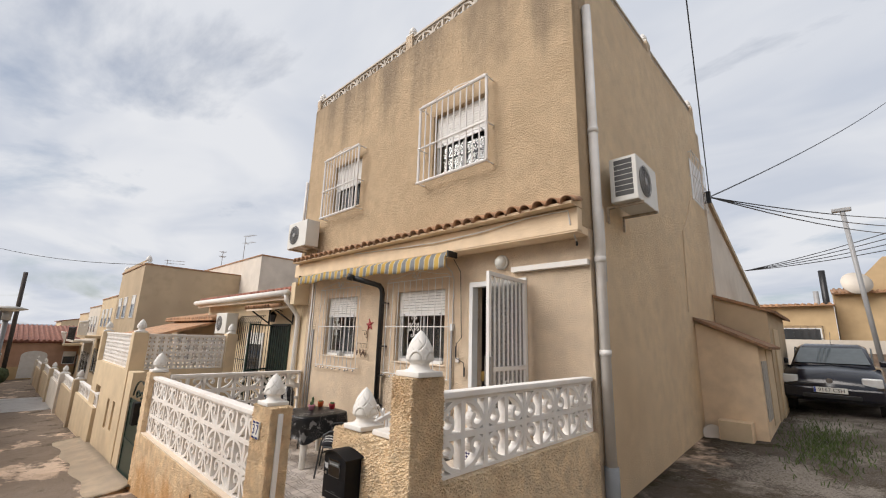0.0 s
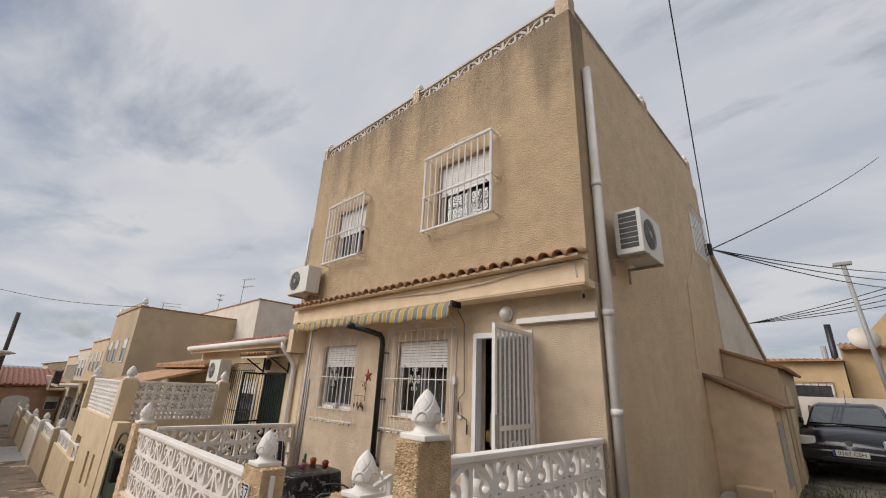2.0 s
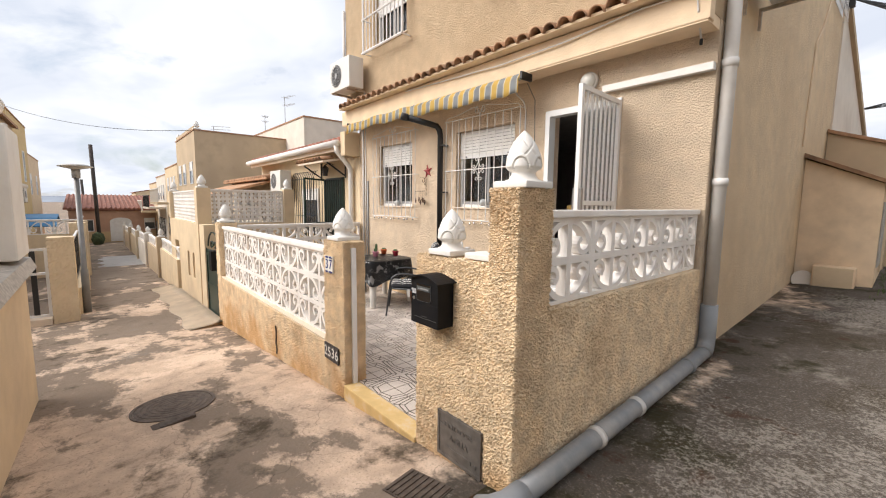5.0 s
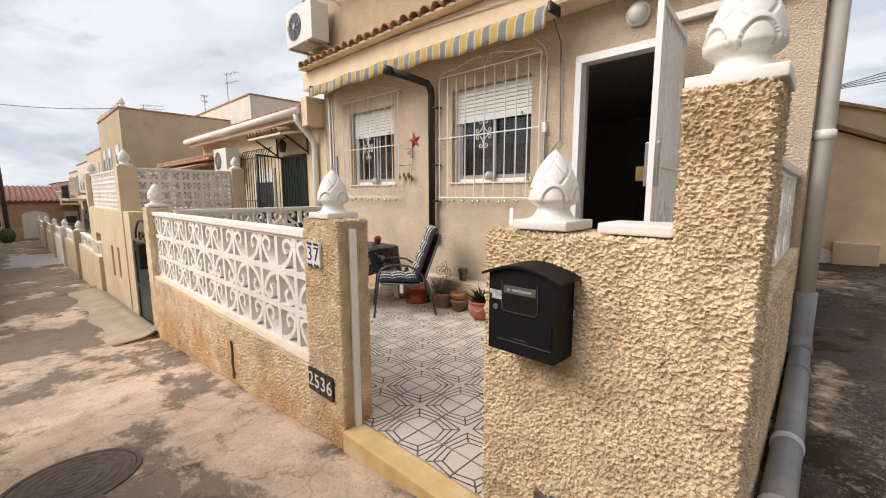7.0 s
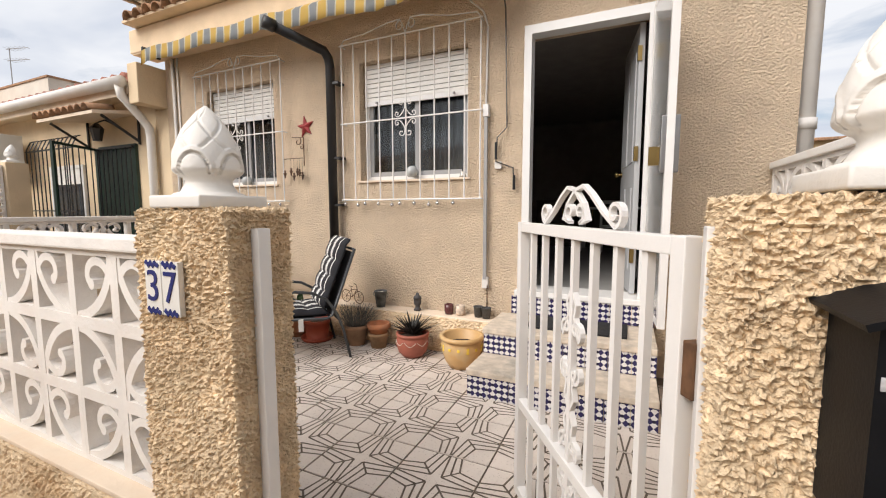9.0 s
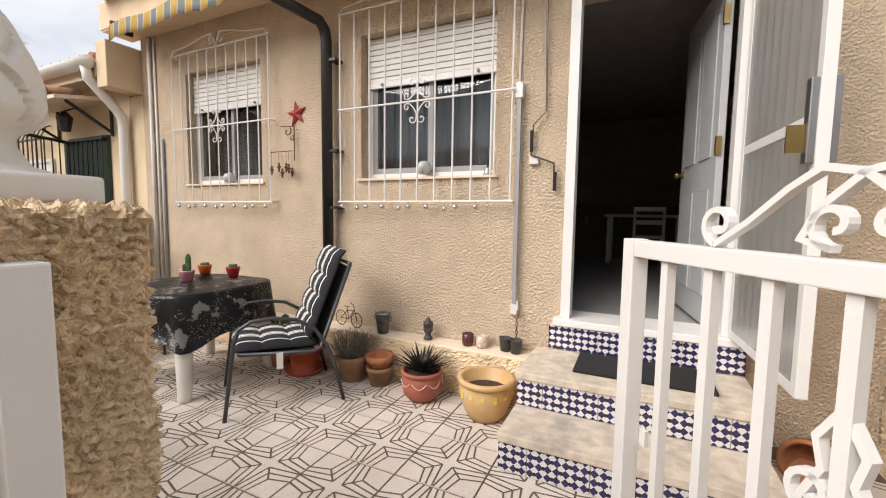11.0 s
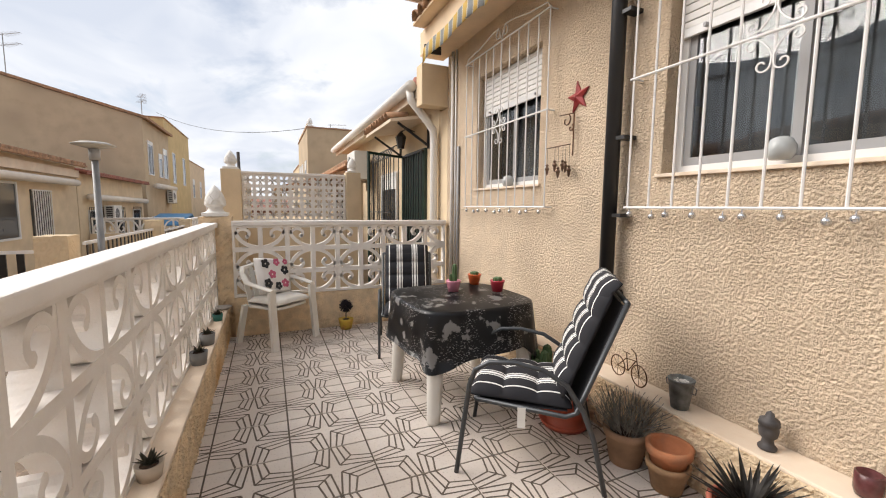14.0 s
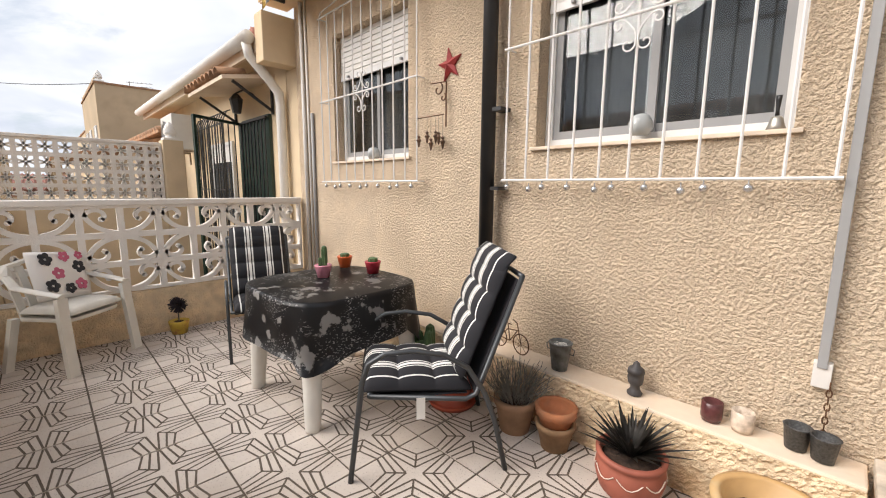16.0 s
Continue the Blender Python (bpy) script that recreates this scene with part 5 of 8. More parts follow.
# ---- air conditioners ----
def air_conditioner(label, at, w=0.78, d=0.30, h=0.55, slats_side=True):
    """An outdoor unit with the fan on local -y and slats on local x = 0."""
    a = thing("air_conditioner", label, "air conditioner", "air conditioners", at=at)
    part("casing", B((0, w, 0, d, 0, h), bevel=0.012), M_AC, a)
    fx = w * 0.36
    part("fan_recess", lathe([(0, 0), (0.20, 0), (0.20, 0.006), (0, 0.006)], 28), M_ACDARK, a, at=pose(fx, 0.001, h * 0.5, 90))
    bm = bmesh.new()
    for r in (0.05, 0.09, 0.13, 0.17, 0.205):
        sweep(bm, [(fx + r * math.cos(k * math.pi / 14), -0.014, h * 0.5 + r * math.sin(k * math.pi / 14)) for k in range(28)], 0.0035, n=4, closed=True)
    for k in range(8):
        c, s = math.cos(k * math.pi / 4), math.sin(k * math.pi / 4)
        sweep(bm, [(fx + 0.04 * c, -0.014, h * 0.5 + 0.04 * s), (fx + 0.205 * c, -0.014, h * 0.5 + 0.205 * s)], 0.0035, n=4)
    part("fan_guard", bm, M_ACGREY, a)
    part("hub", lathe([(0, 0.014), (0.045, 0.014), (0.045, 0.02), (0, 0.022)], 16), M_ACGREY, a, at=pose(fx, 0.001, h * 0.5, 90))
    if slats_side:
        for i in range(7):
            z = 0.07 + i * (h - 0.14) / 6.4
            part("vent", B((-0.004, 0.012, 0.05, d - 0.06, z, z + 0.06), bevel=0.003), M_ACDARK, a)
    for x in (0.12, w - 0.12):
        part("bracket", B((x - 0.015, x + 0.015, -0.02, d + 0.10, -0.035, -0.002), (x - 0.015, x + 0.015, d + 0.075, d + 0.10, -0.22, -0.036)), M_ACRUST, a)
    return a


M_AC = mat("off_white_casing", (0.68, 0.67, 0.63), 0.45, vary=0.04, stain=(0.5, 0.46, 0.4), stain_scale=3, stain_amt=0.25)
M_ACDARK = mat("dark_vent", (0.06, 0.06, 0.06), 0.6)
M_ACGREY = mat("grey_wire", (0.33, 0.33, 0.33), 0.5)
M_ACRUST = mat("rust_stained_bracket", (0.45, 0.38, 0.3), 0.6, 0.2, vary=0.3, vscale=20)
air_conditioner("white outdoor air conditioner on the side wall", pose(-1.50, 4.93, 3.70, 0, 0, 90), d=0.33, w=0.78, h=0.58)
air_conditioner("white outdoor air conditioner on the upper front wall", pose(-8.52, 3.92, 3.80, 0, 0, 0), w=0.80, h=0.56)

# ---- downpipes ----
dp = thing("downpipe", "pale plastic downpipe on the side wall with joints", "downpipe")
part("pipe", sweep(bmesh.new(), [(-1.885, 4.62, 6.42), (-1.885, 4.62, 0.62)], 0.058, n=16), M_PVC, dp, "", True)
for z in (4.55, 2.90, 1.84):
    part("collar", sweep(bmesh.new(), [(-1.885, 4.62, z), (-1.885, 4.62, z + 0.07)], 0.067, n=16), M_PVC, dp, "", True)
part("boot", sweep(bmesh.new(), [(-1.885, 4.62, 0.72), (-1.885, 4.62, 0.40), (-1.88, 4.58, 0.31), (-1.87, 4.5, 0.275)], 0.075, n=16), M_GREY_PIPE, dp, "grey flexible boot", True)
hp = thing("drain_pipe", "grey plastic drain pipe lying along the foot of the wall", "drain pipe")
part("pipe", sweep(bmesh.new(), [(-1.87, 4.52, 0.275), (-1.86, 3.2, 0.22), (-1.87, 1.72, 0.15)], 0.062, n=16), M_GREY_PIPE, hp, "", True)
for y in (4.1, 3.1, 2.55):
    z = 0.15 + (y - 1.72) * 0.0446
    part("collar", sweep(bmesh.new(), [(-1.862, y, z), (-1.862, y - 0.05, z - 0.002)], 0.069, n=16), M_PVC if y < 4 else M_GREY_PIPE, hp, "", True)
part("elbow", sweep(bmesh.new(), [(-1.868, 1.80, 0.153), (-1.87, 1.68, 0.145), (-1.92, 1.62, 0.12), (-1.99, 1.60, 0.09)], 0.07, n=16), M_GREY_PIPE, hp, "", True)
solid("overflow_pipe", sweep(bmesh.new(), [(-1.905, 4.78, 2.7), (-1.905, 4.78, 3.6)], 0.03, n=10), M_PVC, "slim white pipe beside the downpipe", "pipe", True)
solid("overflow_pipe", sweep(bmesh.new(), [(-8.62, 4.29, 3.9), (-8.62, 4.29, 5.5)], 0.03, n=10), M_PVC, "slim white pipe at the house corner", "pipe", True)

# ---- roof parapet ----
M_PARAPET = mat("weathered_parapet_paint", (0.55, 0.5, 0.43), 0.8, vary=0.12, stain=(0.25, 0.21, 0.17), stain_scale=3, stain_amt=0.6, bump=0.003, bscale=50)
PZ = 7.35
solid("parapet_pier", stucco_patch(-2.16, -1.945, 4.325, 4.53, PZ - 0.01, PZ + 0.32, 0.04, 0.006), M_STUCCO, "stucco corner pier of the roof parapet", "pier")
solid("parapet_pier", stucco_patch(-5.30, -5.12, 4.325, 4.50, PZ - 0.01, PZ + 0.30, 0.04, 0.006), M_STUCCO, "stucco middle pier of the roof parapet", "pier")
solid("parapet_pier", stucco_patch(-8.595, -8.45, 4.325, 4.50, PZ - 0.01, PZ + 0.28, 0.04, 0.006), M_STUCCO, "stucco end pier of the roof parapet", "pier")
SLOPE = math.degrees(math.atan(0.055))
for y in (7.75, 11.2):
    dz = (y - 4.6) * 0.055
    solid("parapet_pier", stucco_patch(-2.16, -1.955, y - 0.1, y + 0.1, PZ - 0.01 + dz, PZ + 0.32 + dz, 0.04, 0.006), M_STUCCO, "stucco pier of the side parapet", "pier")
    finial(-2.05, y, PZ + 0.32 + dz, 0.85, "weathered pine cone finial on the parapet")
for x, z in ((-2.05, 0.33), (-5.21, 0.31), (-8.52, 0.29)):
    finial(x, 4.42, PZ + z, 0.85, "weathered pine cone finial on the parapet")
for x0, x1, c in ((-8.45, -5.30, 13), (-5.12, -2.16, 12)):
    balustrade("weathered pierced block parapet on the roof", pose(x0, 4.41, PZ), x1 - x0, 1, c, 0.28, rail=(0.06, 0.045), material=M_PARAPET)
for y0, y1, c in ((4.53, 7.65, 12), (7.85, 11.1, 12)):
    balustrade("weathered pierced block parapet on the roof", pose(-2.05, y0, PZ + (y0 - 4.6) * 0.055 + 0.012, 0, 0, 90) @ pose(0, 0, 0, 0, -SLOPE, 0), y1 - y0, 1, c, 0.28, rail=(0.06, 0.045), material=M_PARAPET)
g = grille("white iron grille over the high side window", -0.65, 0.65, 0, 1.15, -0.07, 0.0, 9, 0.5, 0.0, 0.08)
g.matrix_basis = pose(-1.95, 10.72, 5.20, 0, 0, 90)
solid("side_window", B((-1.949, -1.944, 10.17, 11.25, 5.25, 6.25)), M_ALU, "white closed shutter of the high side window", "window", kind="structure")
solid("wall_cable", sweep(bmesh.new(), [(-1.94, 9.9, 5.2), (-1.935, 9.4, 4.6), (-1.935, 8.9, 4.2), (-1.935, 8.7, 2.6)], 0.012, n=6), M_STUCCO_PLAIN, "thin painted cable down the side wall", "cable")

# ---- patio furniture ----
def stripe_material(name, base, stops):
    """Dark cloth with pale stripes across local x."""
    m = mat(name, base, 0.85, vary=0.2, vscale=30)
    nt = m.node_tree
    b = nt.nodes["Principled BSDF"]
    co = nt.nodes.new("ShaderNodeTexCoord")
    sep = nt.nodes.new("ShaderNodeSeparateXYZ")
    nt.links.new(co.outputs["Object"], sep.inputs[0])
    mr = nt.nodes.new("ShaderNodeMapRange")
    mr.inputs["From Min"].default_value, mr.inputs["From Max"].default_value = -0.25, 0.25
    nt.links.new(sep.outputs["X"], mr.inputs["Value"])
    r = nt.nodes.new("ShaderNodeValToRGB")
    r.color_ramp.interpolation = "CONSTANT"
    e = r.color_ramp.elements
    dark, pale = (*base, 1), (0.72, 0.71, 0.68, 1)
    e[0].position, e[0].color = 0.0, dark
    e[1].position, e[1].color = stops[0], pale
    for i, p in enumerate(stops[1:]):
        q = e.new(p)
        q.color = dark if i % 2 == 0 else pale
    nt.links.new(mr.outputs[0], r.inputs[0])
    nt.links.new(r.outputs[0], b.inputs["Base Color"])
    return m


M_CUSHION = stripe_material("black_cushion_white_stripes", (0.012, 0.012, 0.016), [0.10, 0.12, 0.27, 0.29, 0.31, 0.355, 0.375, 0.395, 0.60, 0.62, 0.64, 0.685, 0.705, 0.725, 0.88, 0.90])
M_TUBE = mat("grey_coated_tube", (0.07, 0.075, 0.08), 0.4, 0.5, vary=0.1)
M_SLING = mat("dark_sling_fabric", (0.03, 0.03, 0.035), 0.9, vary=0.2, vscale=80)


def pad(path, width, thick, tufts):
    """A stuffed pad that follows a path (y, z), with quilted sections."""
    bm = bmesh.new()
    N, K = 48, 14
    L = [0.0]
    for a, b in zip(path, path[1:]):
        L.append(L[-1] + math.hypot(b[0] - a[0], b[1] - a[1]))

    def at(s):
        for i in range(len(L) - 1):
            if s <= L[i + 1] or i == len(L) - 2:
                f = (s - L[i]) / (L[i + 1] - L[i])
                p = (path[i][0] + f * (path[i + 1][0] - path[i][0]), path[i][1] + f * (path[i + 1][1] - path[i][1]))
                t = ((path[i + 1][0] - path[i][0]) / (L[i + 1] - L[i]), (path[i + 1][1] - path[i][1]) / (L[i + 1] - L[i]))
                return p, t
    up, lo = [], []
    for i in range(N + 1):
        f = i / N
        (y, z), (ty, tz) = at(f * L[-1])
        ends = min(1.0, min(f, 1 - f) * 14) ** 0.5
        quilt = 0.62 + 0.38 * abs(math.sin(math.pi * f * tufts)) ** 0.6
        ru, rl = [], []
        for k in range(K + 1):
            u = -1 + 2 * k / K
            side = (1 - abs(u) ** 6) ** 0.5 if abs(u) < 1 else 0.0
            h = thick * (0.12 + 0.88 * ends * quilt * side)
            x = u * width / 2 * (0.97 + 0.03 * ends)
            ru.append(bm.verts.new((x, y - tz * h * 0.75, z + ty * h * 0.75)))
            rl.append(bm.verts.new((x, y + tz * h * 0.25, z - ty * h * 0.25)))
        up.append(ru), lo.append(rl)
    for i in range(N):
        for k in range(K):
            bm.faces.new((up[i][k], up[i][k + 1], up[i + 1][k + 1], up[i + 1][k]))
            bm.faces.new((lo[i][k], lo[i][k + 1], lo[i + 1][k + 1], lo[i + 1][k]))
        for k in (0, K):
            bm.faces.new((up[i][k], up[i + 1][k], lo[i + 1][k], lo[i][k]))
    for i in (0, N):
        for k in range(K):
            bm.faces.new((up[i][k], up[i][k + 1], lo[i][k + 1], lo[i][k]))
    return bm


def garden_chair(label, at):
    """A tubular chair with sling and striped pad. It faces local -y; its middle is the origin."""
    c = thing("garden_chair", label, "chair", "padded garden chairs", at=at)
    for s in (-1, 1):
        x = s * 0.29
        part("front_leg", sweep(bmesh.new(), [(x, -0.36, 0.0), (x, -0.33, 0.25), (x, -0.30, 0.50), (x, -0.27, 0.59), (x, -0.20, 0.635), (x, -0.08, 0.645), (x, 0.06, 0.62), (x, 0.17, 0.55), (x, 0.25, 0.42), (x, 0.30, 0.28), (x, 0.36, 0.0)], 0.0125, n=10), M_TUBE, c, "bent grey tube that makes leg and armrest", True)
        part("seat_rail", sweep(bmesh.new(), [(x * 0.9, -0.27, 0.415), (x * 0.9, 0.17, 0.375), (x * 0.9, 0.22, 0.40), (x * 0.9, 0.42, 0.98)], 0.0125, n=10), M_TUBE, c, "", True)
    part("front_bar", sweep(bmesh.new(), [(-0.26, -0.27, 0.415), (0.26, -0.27, 0.415)], 0.0125, n=8), M_TUBE, c, "", True)
    part("top_bar", sweep(bmesh.new(), [(-0.262, 0.42, 0.98), (0.262, 0.42, 0.98)], 0.0125, n=8), M_TUBE, c, "", True)
    part("cross_bar", sweep(bmesh.new(), [(-0.29, 0.27, 0.36), (0.29, 0.27, 0.36)], 0.010, n=8), M_TUBE, c, "", True)
    part("sling", B((-0.24, 0.24, -0.26, 0.18, 0.392, 0.398)), M_SLING, c)
    part("back_sling", prism([(0.21, 0.40), (0.405, 0.96), (0.413, 0.957), (0.218, 0.397)], "x", -0.24, 0.24), M_SLING, c)
    part("seat_cushion", pad([(-0.31, 0.43), (-0.05, 0.425), (0.20, 0.41)], 0.49, 0.085, 3), M_CUSHION, c, "black seat pad with white stripes", True)
    part("back_cushion", pad([(0.155, 0.46), (0.25, 0.72), (0.36, 1.02)], 0.48, 0.085, 4), M_CUSHION, c, "black quilted back pad with white stripes", True)
    part("headrest", pad([(0.315, 0.91), (0.355, 1.02), (0.40, 1.07)], 0.47, 0.075, 1), M_CUSHION, c, "", True)
    part("care_tag", B((0.272, 0.274, -0.06, -0.02, 0.29, 0.40)), M_GLAZE, c)
    return c


garden_chair("black and white striped padded garden chair, turned to the table", pose(-5.52, 3.75, FZ, 0, 0, -37) @ Matrix.Diagonal((1, 1, 0.95, 1)))
garden_chair("black and white striped padded garden chair behind the table", pose(-7.44, 3.67, FZ, 0, 0, 74) @ Matrix.Diagonal((0.94, 0.94, 0.89, 1)))

M_PLASTIC = mat("white_garden_plastic", (0.72, 0.70, 0.65), 0.4, vary=0.04, stain=(0.5, 0.45, 0.38), stain_scale=4, stain_amt=0.25)


def superellipse(hx, hy, n=64, p=4.0):
    out = []
    for i in range(n):
        a = 2 * math.pi * i / n
        c, s = math.cos(a), math.sin(a)
        out.append((hx * math.copysign(abs(c) ** (2 / p), c), hy * math.copysign(abs(s) ** (2 / p), s)))
    return out


def tablecloth_material():
    m = mat("black_printed_oilcloth", (0.02, 0.02, 0.022), 0.3, vary=0.2)
    nt = m.node_tree
    b = nt.nodes["Principled BSDF"]
    co = nt.nodes.new("ShaderNodeTexCoord")

    def marks(scale, stretch_z, lo, hi, det, loc):
        mp = nt.nodes.new("ShaderNodeMapping")
        mp.inputs["Scale"].default_value = (1, 1, stretch_z)
        mp.inputs["Location"].default_value = loc
        nt.links.new(co.outputs["Object"], mp.inputs[0])
        n = nt.nodes.new("ShaderNodeTexNoise")
        n.inputs["Scale"].default_value, n.inputs["Detail"].default_value = scale, det
        nt.links.new(mp.outputs[0], n.inputs["Vector"])
        r = nt.nodes.new("ShaderNodeValToRGB")
        r.color_ramp.elements[0].position, r.color_ramp.elements[1].position = lo, hi
        nt.links.new(n.outputs["Fac"], r.inputs[0])
        return r.outputs[0]
    a = marks(9, 1, 0.60, 0.63, 4.0, (0, 0, 0))
    c = marks(60, 2.2, 0.60, 0.64, 1.0, (3, 1, 2))
    gate_ = marks(4, 1, 0.48, 0.52, 1.0, (7, 2, 1))
    mu = nt.nodes.new("ShaderNodeMath"); mu.operation = "MULTIPLY"
    nt.links.new(c, mu.inputs[0]), nt.links.new(gate_, mu.inputs[1])
    mxm = nt.nodes.new("ShaderNodeMath"); mxm.operation = "MAXIMUM"
    nt.links.new(mu.outputs[0], mxm.inputs[0]), nt.links.new(a, mxm.inputs[1])
    mx = nt.nodes.new("ShaderNodeMix"); mx.data_type = "RGBA"
    nt.links.new(mxm.outputs[0], mx.inputs["Factor"])
    mx.inputs[6].default_value, mx.inputs[7].default_value = (0.02, 0.02, 0.022, 1), (0.36, 0.35, 0.34, 1)
    nt.links.new(mx.outputs[2], b.inputs["Base Color"])
    return m


TX, TY = -6.36, 3.70
table = thing("patio_table", "white plastic patio table with tapered legs", "table", at=pose(TX, TY, FZ, 0, 0, 2))
bm = bmesh.new()
rim = superellipse(0.43, 0.43)
prism([(u, v) for u, v in rim], "z", 0.69, 0.72, bm)
part("tabletop", bm, M_PLASTIC, table)
for sx in (-1, 1):
    for sy in (-1, 1):
        bm = bmesh.new()
        rings = []
        for z, w, o in ((0.0, 0.040, 0.358), (0.02, 0.043, 0.357), (0.45, 0.058, 0.335), (0.688, 0.068, 0.315)):
            q = [(o * sx + w * math.cos(a), o * sy + w * math.sin(a), z) for a in [k * math.pi / 6 for k in range(12)]]
            rings.append([bm.verts.new(p) for p in q])
        for A, C in zip(rings, rings[1:]):
            for k in range(12):
                bm.faces.new((A[k], A[(k + 1) % 12], C[(k + 1) % 12], C[k]))
        bm.faces.new(rings[0][::-1]), bm.faces.new(rings[-1])
        part("leg", bm, M_PLASTIC, table, "", True)
bm = bmesh.new()
n = 96
levels = [(0.0, 0.724), (0.5, 0.7245), (0.95, 0.724), (0.99, 0.72), (1.005, 0.70), (1.02, 0.60), (1.035, 0.51), (1.045, 0.43)]
V = []
base_ring = superellipse(0.445, 0.445, n)
for j, (k, z) in enumerate(levels):
    ring = []
    for i, (u, v) in enumerate(base_ring):
        d = max(0, j - 4) / 3
        a = 2 * math.pi * i / n
        corner = abs(math.sin(2 * a)) ** 3
        wob = d * (0.03 * math.sin(a * 7 + 1) + 0.022 * math.sin(a * 13) + 0.04 * corner)
        hang = -d * 0.10 * corner + d * 0.03 * math.sin(a * 5)
        ring.append(bm.verts.new((u * k * (1 + wob), v * k * (1 + wob), z + hang)))
    V.append(ring)
for A, C in zip(V[1:], V[2:]):
    for i in range(n):
        bm.faces.new((A[i], A[(i + 1) % n], C[(i + 1) % n], C[i]))
mid = bm.verts.new((0, 0, 0.724))
for i in range(n):
    bm.faces.new((mid, V[1][i], V[1][(i + 1) % n]))
for v in V[0]:
    bm.verts.remove(v)
bmesh.ops.solidify(bm, geom=bm.faces[:], thickness=0.002)
solid("tablecloth", bm, tablecloth_material(), "black oilcloth with pale script and motif print on the table", "tablecloth", True, at=pose(TX, TY, FZ, 0, 0, 2))

# white plastic armchair with cushions
pc = thing("plastic_armchair", "white plastic garden armchair with floral cushion in the corner", "chair", at=pose(-8.08, 2.50, FZ, 0, 0, 131) @ Matrix.Scale(0.92, 4))
bm = bmesh.new()
prism([(0.23 * (1 if u > 0 else -1) if abs(u) > 0.23 else u, v) for u, v in superellipse(0.26, 0.23, 32)], "z", 0.40, 0.425, bm)
part("seat", bm, M_PLASTIC, pc)
for s in (-1, 1):
    bm = bmesh.new()
    sweep(bm, [(s * 0.29, -0.27, 0.0), (s * 0.28, -0.235, 0.42), (s * 0.275, -0.225, 0.60)], 0.038, 0.018, upv=(0, 1, 0), flat=True)
    part("front_leg", bm, M_PLASTIC, pc)
    part("rear_leg", sweep(bmesh.new(), [(s * 0.27, 0.30, 0.0), (s * 0.24, 0.22, 0.42)], 0.03, 0.018, upv=(0, 1, 0), flat=True), M_PLASTIC, pc)
    part("armrest", sweep(bmesh.new(), [(s * 0.275, -0.24, 0.615), (s * 0.29, -0.10, 0.64), (s * 0.28, 0.12, 0.67), (s * 0.23, 0.25, 0.74)], 0.034, 0.016, n=10), M_PLASTIC, pc)
for i in range(5):
    x = -0.18 + i * 0.09
    part("back_slat", sweep(bmesh.new(), [(x, 0.20, 0.42), (x * 1.03, 0.25, 0.62), (x * 1.05, 0.30, 0.80)], 0.028, 0.008, upv=(0, 1, 0), flat=True), M_PLASTIC, pc)
part("top_rail", sweep(bmesh.new(), [(-0.24, 0.25, 0.745), (-0.2, 0.29, 0.81), (0, 0.31, 0.84), (0.2, 0.29, 0.81), (0.24, 0.25, 0.745)], 0.022, 0.012, flat=True), M_PLASTIC, pc)
M_LINEN = mat("pale_linen", (0.62, 0.60, 0.55), 0.9, vary=0.08, vscale=10, bump=0.003, bscale=25)
sc_ = solid("seat_cushion", pad([(-0.25, 0.46), (0, 0.46), (0.2, 0.455)], 0.46, 0.075, 1), M_LINEN, "crumpled pale seat cushion on the plastic armchair", "cushion", True, at=pc.matrix_basis.copy())
cu = thing("floral_cushion", "white cushion with pink and black flowers", "cushion", at=pc.matrix_basis @ pose(0.04, 0.12, 0.70, -20, 8, 0))
part("cover", pad([(0.0, -0.20), (0.0, 0.20)], 0.42, 0.10, 1), mat("white_cotton", (0.74, 0.72, 0.70), 0.9, vary=0.05), cu, "", True)
M_PINK, M_INK = mat("pink_print", (0.5, 0.12, 0.2), 0.9), mat("black_print", (0.03, 0.03, 0.035), 0.9)
rnd = random.Random(5)
for i, (u, v, r, m) in enumerate(((-0.13, 0.12, 0.055, M_INK), (0.02, 0.14, 0.045, M_PINK), (0.12, 0.05, 0.055, M_INK), (-0.06, 0.0, 0.05, M_PINK), (0.10, -0.10, 0.05, M_PINK), (-0.13, -0.10, 0.055, M_INK), (0.0, -0.13, 0.045, M_INK), (0.15, 0.15, 0.035, M_PINK))):
    for q in (1, -1):
        bm = bmesh.new()
        for k in range(5):
            a = 2 * math.pi * k / 5 + i
            lathe([(0, 0.002), (r * 0.42, 0.0015), (r * 0.44, -0.002), (0, -0.002)], 9, bm, (u + r * 0.6 * math.cos(a), v + r * 0.6 * math.sin(a), 0))
        bulge = 0.077 * (1 - abs(u / 0.21) ** 6) ** 0.5 * min(1.0, (0.5 - abs(v) / 0.4) * 14) ** 0.5
        if q == 1:
            part("flower", bm, m, cu, at=pose(0, -bulge * 0.985 - 0.001, 0, 90))
        else:
            bm.free()


# ---- pots and plants ----
def pot(name, label, at, prof, material, soil=None, smooth=True, n=24, category="plant pot"):
    p = thing(name, label, category, at=at)
    part("vessel", lathe(prof, n), material, p, "", smooth)
    if soil:
        part("soil", lathe([(0, soil[1] - 0.01), (soil[0], soil[1] - 0.01), (soil[0] * 0.7, soil[1] + 0.004), (0, soil[1] + 0.01)], 14), M_SOIL, p)
    return p


